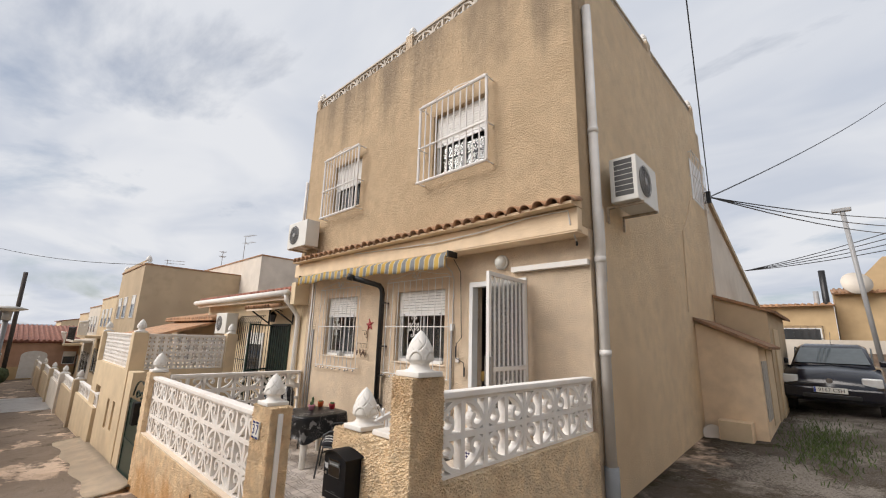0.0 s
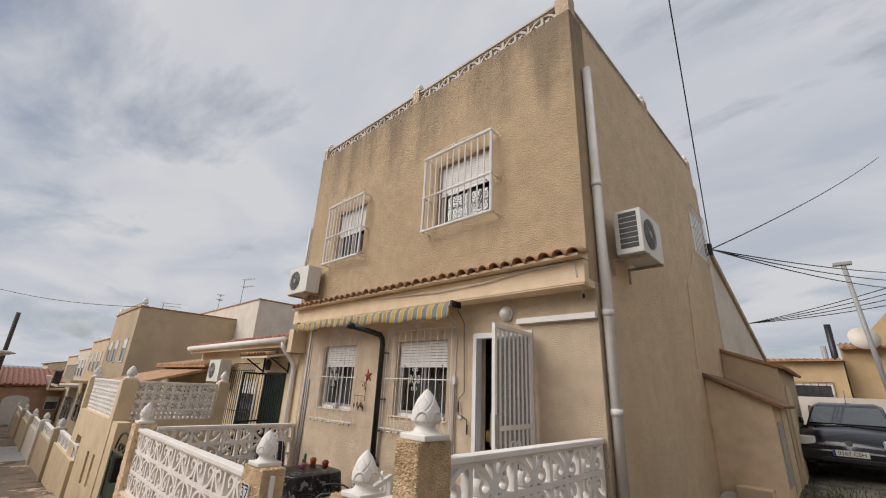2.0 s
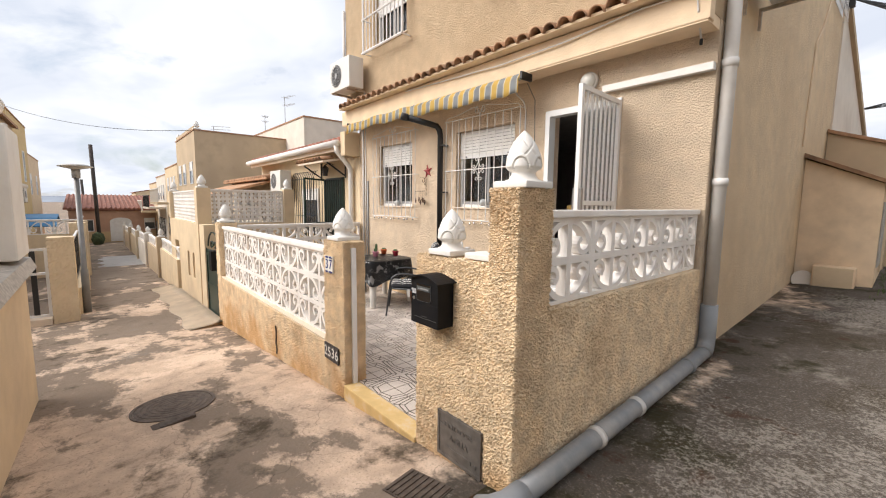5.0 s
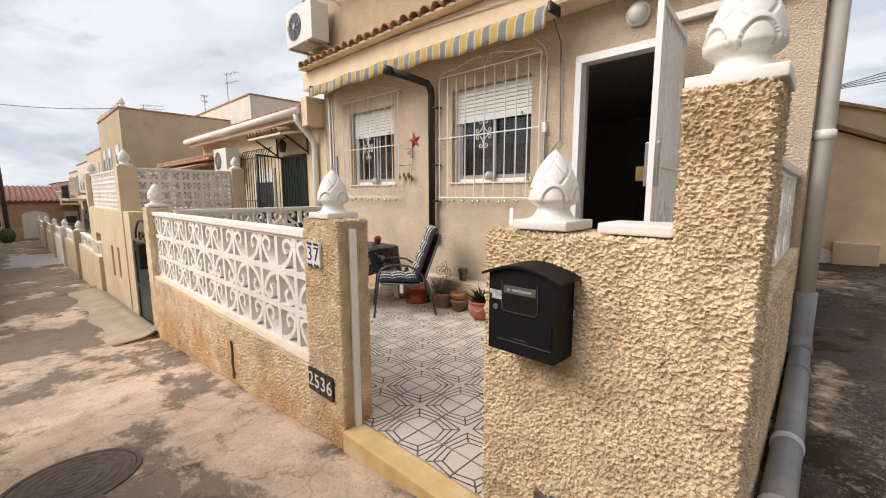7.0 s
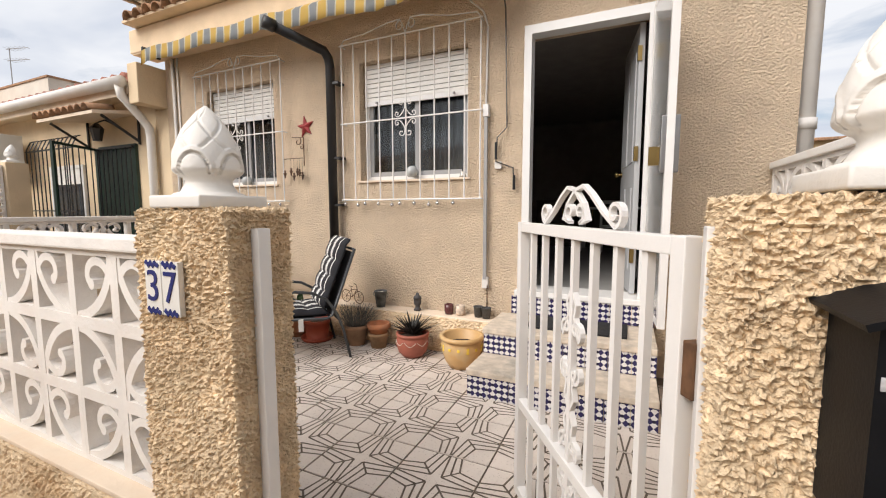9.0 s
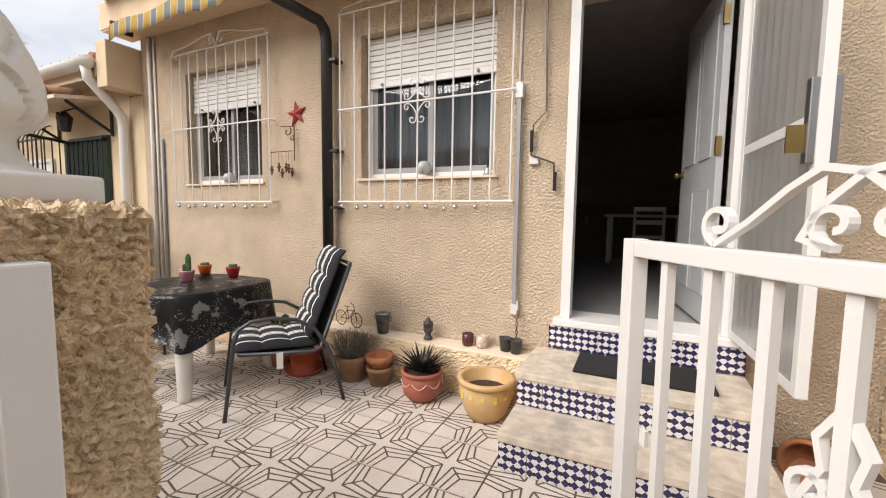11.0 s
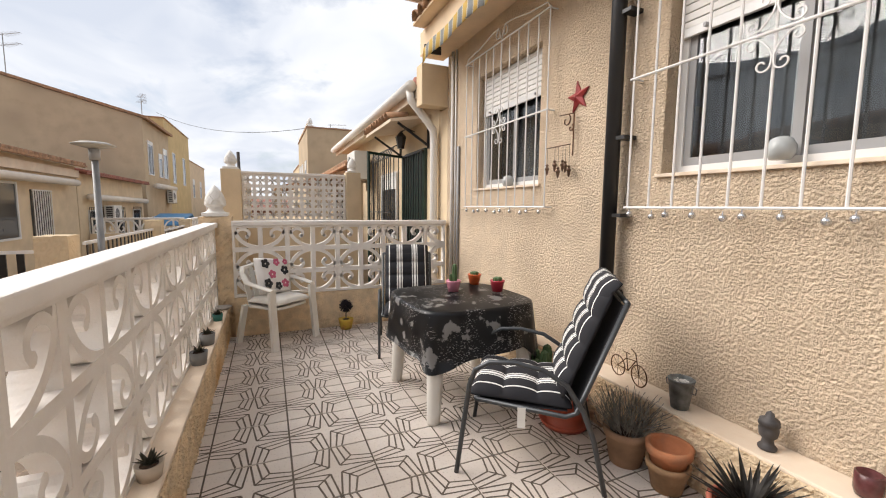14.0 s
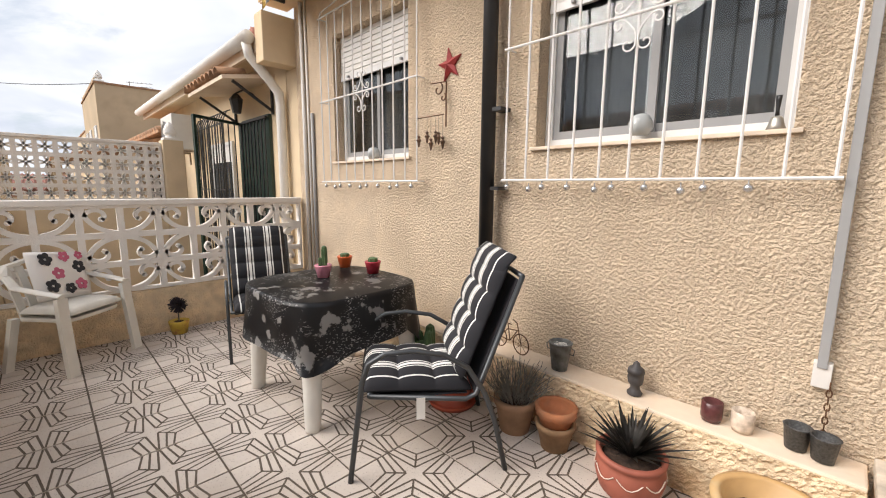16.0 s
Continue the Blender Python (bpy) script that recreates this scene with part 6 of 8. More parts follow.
M_SOIL = mat("dark_soil", (0.05, 0.03, 0.02), 0.95, vary=0.5, vscale=40, bump=0.01, bscale=60)
M_YELLOWPOT = mat("ochre_glazed_clay", (0.56, 0.35, 0.15), 0.45, vary=0.15, stain=(0.5, 0.42, 0.27), stain_scale=6, stain_amt=0.6)
M_REDPOT = mat("red_brown_clay", (0.33, 0.10, 0.065), 0.6, vary=0.15, vscale=10)
M_GREENROT = mat("mossy_clay", (0.28, 0.17, 0.09), 0.85, vary=0.35, vscale=12)
M_DARKLEAF = mat("purple_green_leaf", (0.035, 0.03, 0.025), 0.45, vary=0.5, vscale=25)
M_GREYTWIG = mat("dry_lavender", (0.16, 0.15, 0.13), 0.9, vary=0.3, vscale=30)
M_GREEN = mat("cactus_green", (0.06, 0.11, 0.04), 0.6, vary=0.3, vscale=30)


def blades(n, length, width, spread, material, parent, z0, seed, droop=0.3):
    r = random.Random(seed)
    for i in range(n):
        a = 2 * math.pi * i / n * 2.618
        tilt = spread * (0.25 + 0.75 * (i / n))
        L = length * (0.75 + 0.35 * r.random())
        bm = bmesh.new()
        pts = []
        for k in range(6):
            f = k / 5
            rad = L * f * math.sin(tilt) * (1 + droop * f)
            pts.append(((rad + 0.01) * math.cos(a), (rad + 0.01) * math.sin(a), z0 + L * f * math.cos(tilt) - droop * 0.25 * L * f * f))
        rows = []
        side = Vector((-math.sin(a), math.cos(a), 0))
        for k, p in enumerate(pts):
            w = width * (1 - (k / 5) ** 1.6) * 0.5 + 0.0006
            c = Vector(p)
            rows.append((bm.verts.new(c - side * w + Vector((0, 0, w * 0.5))), bm.verts.new(c - Vector((0, 0, 0.001))), bm.verts.new(c + side * w + Vector((0, 0, w * 0.5)))))
        for A, C in zip(rows, rows[1:]):
            bm.faces.new((A[0], A[1], C[1], C[0]))
            bm.faces.new((A[1], A[2], C[2], C[1]))
        bmesh.ops.solidify(bm, geom=bm.faces[:], thickness=0.0015)
        part("leaf", bm, material, parent)


ochre = pot("flower_pot", "large ochre glazed pot with dark soil by the steps", pose(-4.12, 4.08, FZ) @ Matrix.Scale(0.8, 4), [(0, 0), (0.125, 0), (0.165, 0.06), (0.20, 0.16), (0.21, 0.22), (0.20, 0.27), (0.195, 0.285), (0.225, 0.292), (0.228, 0.325), (0.20, 0.332), (0.185, 0.32), (0.185, 0.22), (0, 0.21)], M_YELLOWPOT, (0.18, 0.235), n=32)
M_SUNPAINT = mat("bright_yellow_paint", (0.72, 0.50, 0.06), 0.5, vary=0.15)
for k in range(14):
    a_ = k * 2 * math.pi / 14
    for dz in ((0.0, 0.034) if k % 3 == 0 else (0.02,)):
        q = Vector((0.2105 * math.cos(a_), 0.2105 * math.sin(a_), 0.20 + dz))
        part("painted_square", B((-0.013, 0.013, -0.003, 0.003, -0.013, 0.013), bevel=0.002), M_SUNPAINT, ochre, at=Matrix.Translation(q) @ Matrix.Rotation(a_ + math.pi / 2, 4, "Z"))
p = pot("spiky_plant", "dark purple spiky plant in a round red-brown pot", pose(-4.60, 4.12, FZ) @ Matrix.Scale(0.92, 4), [(0, 0), (0.09, 0), (0.135, 0.05), (0.155, 0.12), (0.15, 0.18), (0.14, 0.20), (0.155, 0.205), (0.157, 0.225), (0.14, 0.23), (0.13, 0.22), (0.13, 0.18), (0, 0.18)], M_REDPOT, (0.13, 0.2), category="potted plant")
M_CREAMPAINT = mat("cream_paint_marks", (0.6, 0.5, 0.42), 0.7)
for k in range(8):
    a = k * math.pi / 4
    part("swag", sweep(bmesh.new(), [(0.157 * math.cos(a + t * 0.7), 0.157 * math.sin(a + t * 0.7), 0.165 - 0.035 * math.sin(math.pi * t)) for t in (0, 0.2, 0.4, 0.6, 0.8, 1.0)], 0.003, n=4), M_CREAMPAINT, p)
blades(46, 0.24, 0.035, 1.25, M_DARKLEAF, p, 0.20, 3, 0.15)
p = pot("flower_pot", "two stacked terracotta pots, the lower one mossy", pose(-5.00, 4.19, FZ) @ Matrix.Scale(0.92, 4), [(0, 0), (0.075, 0), (0.10, 0.12), (0.108, 0.12), (0.11, 0.15), (0.095, 0.152), (0.085, 0.14), (0, 0.14)], M_GREENROT)
part("upper_pot", lathe([(0, 0.142), (0.084, 0.142), (0.098, 0.20), (0.112, 0.20), (0.115, 0.245), (0.10, 0.248), (0.094, 0.235), (0.08, 0.17), (0, 0.165)], 24), M_TERRACOTTA, p, "clean terracotta pot", True)
p = pot("lavender_pot", "dry grey lavender in a weathered clay pot", pose(-5.24, 4.175, FZ) @ Matrix.Scale(0.95, 4), [(0, 0), (0.085, 0), (0.115, 0.16), (0.125, 0.165), (0.127, 0.20), (0.11, 0.202), (0.10, 0.18), (0, 0.18)], mat("weathered_brown_clay", (0.33, 0.2, 0.12), 0.85, vary=0.25, vscale=10), (0.10, 0.185), category="potted plant")
bm = bmesh.new()
r = random.Random(9)
for i in range(220):
    a, q = r.random() * 6.283, 0.09 * r.random() ** 0.5
    t, L = r.random() * 0.9, 0.12 + 0.12 * r.random()
    d = Vector((math.cos(a) * math.sin(t), math.sin(a) * math.sin(t), math.cos(t)))
    o = Vector((q * math.cos(a), q * math.sin(a), 0.18))
    bend = Vector((r.uniform(-0.03, 0.03), r.uniform(-0.03, 0.03), 0))
    sweep(bm, [o, o + d * L * 0.5 + bend, o + d * L], 0.0016, n=3)
tagged(part("foliage", bm, M_GREYTWIG, p), kind="stuff")
pot("saucer_pot", "red clay pot in a saucer behind the chair", pose(-5.68, 4.13, FZ), [(0, 0), (0.14, 0), (0.16, 0.035), (0.15, 0.035), (0.13, 0.015), (0.10, 0.015), (0.125, 0.17), (0.135, 0.17), (0.135, 0.20), (0.11, 0.2), (0.10, 0.16), (0, 0.16)], mat("bright_red_clay", (0.36, 0.07, 0.035), 0.5, vary=0.15), (0.10, 0.17))
p = pot("cactus_pot", "green columnar cacti in a clay pot against the wall", pose(-5.95, 4.16, FZ), [(0, 0), (0.09, 0), (0.12, 0.18), (0.11, 0.18), (0, 0.16)], M_TERRACOTTA, (0.10, 0.165), category="potted plant")


def ribbed(h, r, n=10):
    bm = bmesh.new()
    prof = [(r * 0.8, 0), (r, h * 0.2), (r, h * 0.75), (r * 0.75, h * 0.93), (0.0, h)]
    rings = []
    for q, z in prof:
        rings.append([bm.verts.new((q * (1 if i % 2 else 0.82) * math.cos(math.pi * i / n), q * (1 if i % 2 else 0.82) * math.sin(math.pi * i / n), z)) for i in range(2 * n)] if q > 0 else [bm.verts.new((0, 0, z))])
    for A, C in zip(rings, rings[1:]):
        for i in range(2 * n):
            j = (i + 1) % (2 * n)
            if len(C) == 1:
                bm.faces.new((A[i], A[j], C[0]))
            else:
                bm.faces.new((A[i], A[j], C[j], C[i]))
    return bm


for i, (x, y, h) in enumerate(((0, 0.03, 0.26), (-0.05, -0.03, 0.22), (0.05, -0.03, 0.24), (0.0, -0.06, 0.17))):
    part("cactus", ribbed(h, 0.035), M_GREEN, p, at=pose(x, y, 0.165))
# pots on the table
for x, y, label, colour, hs in ((-6.48, 3.71, "pink pot with a columnar cactus on the table", (0.62, 0.25, 0.33), ((0.14, 0.02), (0.09, 0.015), (0.06, 0.014))), (-6.69, 4.00, "orange pot with a small round cactus on the table", (0.6, 0.12, 0.03), ((0.03, 0.035),)), (-6.37, 4.03, "red pot with a small round cactus on the table", (0.4, 0.03, 0.05), ((0.035, 0.035),))):
    p = pot("table_cactus", label, pose(x, y, FZ + 0.7265), [(0, 0), (0.038, 0), (0.055, 0.075), (0.058, 0.08), (0.054, 0.085), (0.048, 0.08), (0, 0.07)], mat("glazed_pot", colour, 0.35, vary=0.08), (0.048, 0.074), category="potted plant")
    for i, (h, q) in enumerate(hs):
        part("cactus", ribbed(h, q, 8), M_GREEN, p, at=pose(0.02 * math.cos(i * 2.4) * (len(hs) > 1), 0.02 * math.sin(i * 2.4) * (len(hs) > 1), 0.076))
# on the low wall's sill
for x, y, label, colour, h, q in ((-7.86, 1.985, "small teal pot with a dry plant on the sill", (0.03, 0.16, 0.14), 0.06, 0.045), (-7.17, 1.985, "small grey pot with a rosette plant on the sill", (0.2, 0.2, 0.2), 0.085, 0.055), (-6.75, 1.985, "small grey pot with a rosette plant on the sill", (0.2, 0.2, 0.2), 0.085, 0.055), (-5.52, 1.985, "small pale pot with a brown cactus on the sill", (0.5, 0.42, 0.33), 0.06, 0.05)):
    p = pot("sill_plant", label, pose(x, y, 0.353), [(0, 0), (q * 0.8, 0), (q, h), (q * 0.88, h), (q * 0.8, h * 0.9), (0, h * 0.9)], mat("small_pot", colour, 0.6, vary=0.1), (q * 0.8, h * 0.92), category="potted plant")
    blades(16, 0.05, 0.02, 1.2, mat("dusty_succulent", (0.09, 0.085, 0.06), 0.8, vary=0.4, vscale=60), p, h * 0.92, int(-x * 10), 0.1)
solid("saucer", lathe([(0, 0), (0.06, 0), (0.085, 0.025), (0.08, 0.028), (0.055, 0.008), (0, 0.008)], 20), mat("grey_clay_dish", (0.35, 0.33, 0.3), 0.7), "empty grey clay saucer on the sill", "saucer", True, at=pose(-8.30, 1.985, 0.353))
p = pot("topiary_pot", "small round dark topiary in a yellow painted pot", pose(-8.22, 3.20, FZ), [(0, 0), (0.06, 0), (0.08, 0.10), (0.083, 0.115), (0.07, 0.115), (0, 0.10)], mat("yellow_painted_pot", (0.6, 0.42, 0.06), 0.6, vary=0.25, stain=(0.35, 0.1, 0.05), stain_scale=14, stain_amt=0.8), (0.07, 0.103), category="potted plant")
part("stem", sweep(bmesh.new(), [(0, 0, 0.10), (0.005, 0, 0.2)], 0.006, n=6), M_GREYTWIG, p)
bm = bmesh.new()
r = random.Random(2)
for i in range(260):
    d = Vector((r.gauss(0, 1), r.gauss(0, 1), r.gauss(0, 1))).normalized()
    o = Vector((0.005, 0, 0.26))
    sweep(bm, [o + d * 0.02, o + d * (0.06 + 0.02 * r.random())], 0.004, n=3)
tagged(part("crown", bm, mat("dark_plum_leaf", (0.03, 0.02, 0.028), 0.8, vary=0.4), p), kind="stuff")

# ---- ornaments on the ledge ----
bi = thing("bicycle_ornament", "tiny rusty wire bicycle ornament on the ledge", "ornament", at=pose(-5.45, 4.40, 0.372, 0, 0, -8))
for x in (-0.09, 0.09):
    bm = bmesh.new()
    sweep(bm, [(x + 0.062 * math.cos(k * math.pi / 9), 0, 0.062 + 0.062 * math.sin(k * math.pi / 9)) for k in range(18)], 0.004, n=5, closed=True)
    for k in range(4):
        c, s = math.cos(k * math.pi / 4) * 0.06, math.sin(k * math.pi / 4) * 0.06
        sweep(bm, [(x - c, 0, 0.062 - s), (x + c, 0, 0.062 + s)], 0.0014, n=3)
    part("wheel", bm, M_RUST, bi)
bm = bmesh.new()
for a, b in (((-0.09, 0.062), (-0.02, 0.13)), ((-0.02, 0.13), (0.06, 0.14)), ((-0.02, 0.16), (0.0, 0.06)), ((0.0, 0.06), (0.06, 0.14)), ((-0.09, 0.062), (0.0, 0.06)), ((0.09, 0.062), (0.055, 0.185)), ((0.055, 0.185), (0.02, 0.20)), ((-0.05, 0.165), (0.01, 0.165))):
    sweep(bm, [(a[0], 0, a[1]), (b[0], 0, b[1])], 0.0035, n=5)
part("frame_tubes", bm, M_RUST, bi)
p = pot("tin_bucket", "small painted tin bucket with white pebbles", pose(-5.10, 4.385, 0.37), [(0, 0), (0.042, 0), (0.062, 0.15), (0.066, 0.153), (0.06, 0.157), (0.055, 0.15), (0, 0.13)], mat("painted_tin", (0.16, 0.17, 0.17), 0.5, 0.4, vary=0.5, vscale=25), category="bucket")
bm = bmesh.new()
for i in range(40):
    a, q = r.random() * 6.283, 0.045 * r.random() ** 0.5
    lathe([(0, -0.006), (0.007, -0.002), (0.006, 0.004), (0, 0.006)], 5, bm, (q * math.cos(a), q * math.sin(a), 0.136 + 0.004 * r.random()))
tagged(part("pebbles", bm, M_GLAZE, p), kind="stuff")
for s in (-1, 1):
    part("handle", sweep(bmesh.new(), [(s * 0.06, 0, 0.14), (s * 0.085, 0, 0.13), (s * 0.08, 0, 0.10), (s * 0.055, 0, 0.10)], 0.003, n=5), M_CAST, p)
solid("head_ornament", lathe([(0, 0), (0.042, 0), (0.045, 0.012), (0.03, 0.03), (0.026, 0.055), (0.042, 0.075), (0.047, 0.11), (0.042, 0.135), (0.05, 0.137), (0.045, 0.165), (0.022, 0.18), (0.018, 0.20), (0, 0.215)], 20), mat("dark_grey_resin", (0.06, 0.055, 0.055), 0.6, vary=0.5, vscale=18), "dark grey carved head ornament on the ledge", "ornament", True, at=pose(-4.70, 4.40, 0.37) @ Matrix.Scale(0.8, 4))
for x, label, colour in ((-4.38, "small brown ribbed glass candle holder", (0.09, 0.03, 0.03)), (-4.27, "small clear ribbed glass candle holder", (0.55, 0.45, 0.36))):
    solid("candle_holder", lathe([(0, 0), (0.036, 0), (0.042, 0.02), (0.042, 0.085), (0.037, 0.088), (0.034, 0.02), (0, 0.012)], 18), mat("ribbed_glass", colour, 0.25, vary=0.3, vscale=40), label, "candle holder", True, at=pose(x, 4.41, 0.37))
for x in (-4.10, -4.02):
    solid("candle_holder", lathe([(0, 0), (0.034, 0), (0.044, 0.09), (0.047, 0.092), (0.04, 0.094), (0.03, 0.01), (0, 0.01)], 18), mat("grey_wire_mesh", (0.1, 0.1, 0.1), 0.5, 0.6, vary=0.4, vscale=120), "small dark wire mesh tealight cup", "candle holder", True, at=pose(x, 4.42 - (x > -4.05) * 0.02, 0.37))

# terracotta pots lying by the right wall
for x, y, rz in ((-2.58, 4.05, 40), (-2.42, 4.30, -30)):
    solid("flower_pot", lathe([(0, 0), (0.08, 0), (0.115, 0.15), (0.125, 0.15), (0.128, 0.185), (0.11, 0.188), (0.10, 0.15), (0.07, 0.02), (0, 0.02)], 22), M_TERRACOTTA, "terracotta pot lying on its side on gravel", "plant pot", True, at=pose(x, y, 0.13, 90, 0, rz))

# ---- inside the front room ----
rt = thing("kitchen_table", "white wooden table inside the dim room", "table", at=pose(-3.2, 8.7, 0.6))
M_ROOMWHITE = mat("white_wood", (0.72, 0.70, 0.67), 0.5, vary=0.04)
part("tabletop", B((-0.55, 0.55, -0.35, 0.35, 0.72, 0.76), bevel=0.005), M_ROOMWHITE, rt)
for x in (-0.48, 0.48):
    for y in (-0.28, 0.28):
        part("leg", B((x - 0.03, x + 0.03, y - 0.03, y + 0.03, 0, 0.719)), M_ROOMWHITE, rt)
rc = thing("kitchen_chair", "white wooden chair inside the dim room", "chair", at=pose(-3.15, 8.15, 0.6))
part("seat", B((-0.2, 0.2, -0.2, 0.2, 0.43, 0.46)), M_ROOMWHITE, rc)
for x in (-0.18, 0.18):
    part("rear_leg", B((x - 0.018, x + 0.018, -0.2, -0.165, 0, 0.86)), M_ROOMWHITE, rc)
    part("front_leg", B((x - 0.018, x + 0.018, 0.165, 0.2, 0, 0.429)), M_ROOMWHITE, rc)
for z in (0.62, 0.80):
    part("back_rail", B((-0.161, 0.161, -0.192, -0.172, z, z + 0.06)), M_ROOMWHITE, rc)
kc = thing("kitchen_cupboard", "dark kitchen cupboard at the back of the room", "cupboard")
M_CUP = mat("dark_cupboard", (0.1, 0.08, 0.06), 0.5)
part("body", B((-4.6, -2.4, 9.17, 9.59, 0.6, 1.46), bevel=0.006), M_CUP, kc)
part("worktop", B((-4.61, -2.39, 9.14, 9.59, 1.461, 1.5), bevel=0.004), M_CUP, kc)
for i in range(4):
    d = part("door", B((-4.58 + i * 0.54, -4.06 + i * 0.54, 9.15, 9.169, 0.68, 1.44), bevel=0.003), M_CUP, kc)
    part("handle", B((-4.10 + i * 0.54, -4.085 + i * 0.54, 9.13, 9.149, 1.2, 1.34)), M_BRASS, d)

# ---- patio floor tiles ----
TP = 0.41
M_TERRAZZO = mat("pale_terrazzo", (0.62, 0.55, 0.49), 0.75, vary=0.06, vscale=6, stain=(0.36, 0.29, 0.23), stain_scale=1.5, stain_amt=0.4, bump=0.002, bscale=70, pieces=0.05)
M_GROOVE = mat("dirty_groove", (0.115, 0.09, 0.068), 0.95, vary=0.25, vscale=20)


def speckle(m):
    nt = m.node_tree
    b = nt.nodes["Principled BSDF"]
    geo = nt.nodes.new("ShaderNodeNewGeometry")
    n = nt.nodes.new("ShaderNodeTexVoronoi")
    n.inputs["Scale"].default_value = 75.0
    nt.links.new(geo.outputs["Position"], n.inputs["Vector"])
    r = nt.nodes.new("ShaderNodeValToRGB")
    r.color_ramp.elements[0].position, r.color_ramp.elements[0].color = 0.14, (1, 1, 1, 1)
    r.color_ramp.elements[1].position, r.color_ramp.elements[1].color = 0.22, (0, 0, 0, 1)
    nt.links.new(n.outputs["Distance"], r.inputs[0])
    col = b.inputs["Base Color"].links[0].from_socket
    mx = nt.nodes.new("ShaderNodeMix"); mx.data_type = "RGBA"
    sc2 = nt.nodes.new("ShaderNodeMath"); sc2.operation = "MULTIPLY"; sc2.inputs[1].default_value = 0.5
    nt.links.new(r.outputs[0], sc2.inputs[0])
    nt.links.new(sc2.outputs[0], mx.inputs["Factor"])
    nt.links.new(col, mx.inputs[6])
    mx.inputs[7].default_value = (0.2, 0.15, 0.12, 1)
    nt.links.new(mx.outputs[2], b.inputs["Base Color"])


speckle(M_TERRAZZO)


def tile_bm(u0, u1, v0, v1):
    """A floor tile, cut to a share of its size: a plain four-pointed star, and three nested chevron grooves round each corner."""
    p = TP / 2 - 0.0052
    bm = B((u0 * p, u1 * p, v0 * p, v1 * p, -0.02, 0.0))
    lines = []
    for sx in (-1, 1):
        for sy in (-1, 1):
            for a, d in ((0.02, 0.14), (0.18, 0.31), (0.34, 0.48)):
                lines += [((sx, sy * a), (sx * d, sy * d)), ((sx * d, sy * d), (sx * a, sy))]
            lines.append(((sx * 0.14, sy * 0.14), (sx * 0.48, sy * 0.48)))
    hw = 0.0049
    for (a, b), (c, d) in lines:
        # keep what lies on the cut tile
        t0, t1 = 0.0, 1.0
        for o, e, lo, hi in ((a, c, u0, u1), (b, d, v0, v1)):
            if abs(e - o) < 1e-9:
                if not lo <= o <= hi:
                    t0, t1 = 1.0, 0.0
                continue
            q0, q1 = sorted(((lo - o) / (e - o), (hi - o) / (e - o)))
            t0, t1 = max(t0, q0), min(t1, q1)
        if t1 - t0 < 0.02:
            continue
        a, b, c, d = (a + t0 * (c - a)) * p, (b + t0 * (d - b)) * p, (a + t1 * (c - a)) * p, (b + t1 * (d - b)) * p
        L = math.hypot(c - a, d - b)
        nx, ny = -(d - b) / L * hw, (c - a) / L * hw
        f = bm.faces.new([bm.verts.new(v) for v in ((a - nx, b - ny, 0.0006), (c - nx, d - ny, 0.0006), (c + nx, d + ny, 0.0006), (a + nx, b + ny, 0.0006))])
        f.material_index = 1
    return bm


def tile_mesh(*cut):
    bm = tile_bm(*cut)
    me = bpy.data.meshes.new("tile")
    bm.normal_update()
    bm.to_mesh(me)
    bm.free()
    me.materials.append(M_TERRAZZO), me.materials.append(M_GROOVE)
    return me


patio = tagged(part("patio_floor", B((PX0 + 0.16, PX1 - 0.19, PY0 + 0.14, FY - 0.003, -0.065, FZ - 0.005)), M_GROOVE), "patio floor of pale terrazzo tiles with grooved star pattern", "floor", kind="structure")
tiles = {}
ys = [2.715 + k * TP for k in range(-2, 5)]
xs = [-4.53 + k * TP for k in range(-10, 7)]
for x in xs:
    for y in ys:
        lo_x, hi_x, lo_y, hi_y = -8.34, -2.14, 1.93, 4.33
        cut = (max(-1, (lo_x - x) / (TP / 2)), min(1, (hi_x - x) / (TP / 2)), max(-1, (lo_y - y) / (TP / 2)), min(1, (hi_y - y) / (TP / 2)))
        if cut[1] - cut[0] < 0.05 or cut[3] - cut[2] < 0.05:
            continue
        key = tuple(round(c, 3) for c in cut)
        if key not in tiles:
            tiles[key] = tile_mesh(*key)
        share("tile", tiles[key], patio, pose(x, y, FZ))

# ---- houses along the lane ----
M_CREAM = mat("cream_house_paint", (0.66, 0.53, 0.36), 0.9, vary=0.08, vscale=3, stain=(0.48, 0.38, 0.27), stain_scale=0.7, stain_amt=0.5, bump=0.003, bscale=40, spec=0.2)
M_TAN = mat("tan_house_paint", (0.52, 0.41, 0.28), 0.9, vary=0.1, vscale=2, stain=(0.36, 0.28, 0.2), stain_scale=0.5, stain_amt=0.6, bump=0.003, bscale=40, spec=0.2)
M_PALE = mat("pale_house_paint", (0.68, 0.62, 0.54), 0.9, vary=0.06, vscale=2, stain=(0.5, 0.44, 0.37), stain_scale=0.6, stain_amt=0.5, spec=0.2)
M_YELLOW = mat("yellow_house_paint", (0.58, 0.44, 0.23), 0.9, vary=0.08, vscale=2, stain=(0.45, 0.32, 0.16), stain_scale=0.6, stain_amt=0.4, spec=0.2)
M_PINKWALL = mat("salmon_house_paint", (0.48, 0.30, 0.21), 0.9, vary=0.1, vscale=2, spec=0.2)
M_OCHRE = mat("ochre_house_paint", (0.52, 0.38, 0.22), 0.9, vary=0.1, vscale=2, stain=(0.4, 0.27, 0.15), stain_scale=0.6, stain_amt=0.5, spec=0.2)
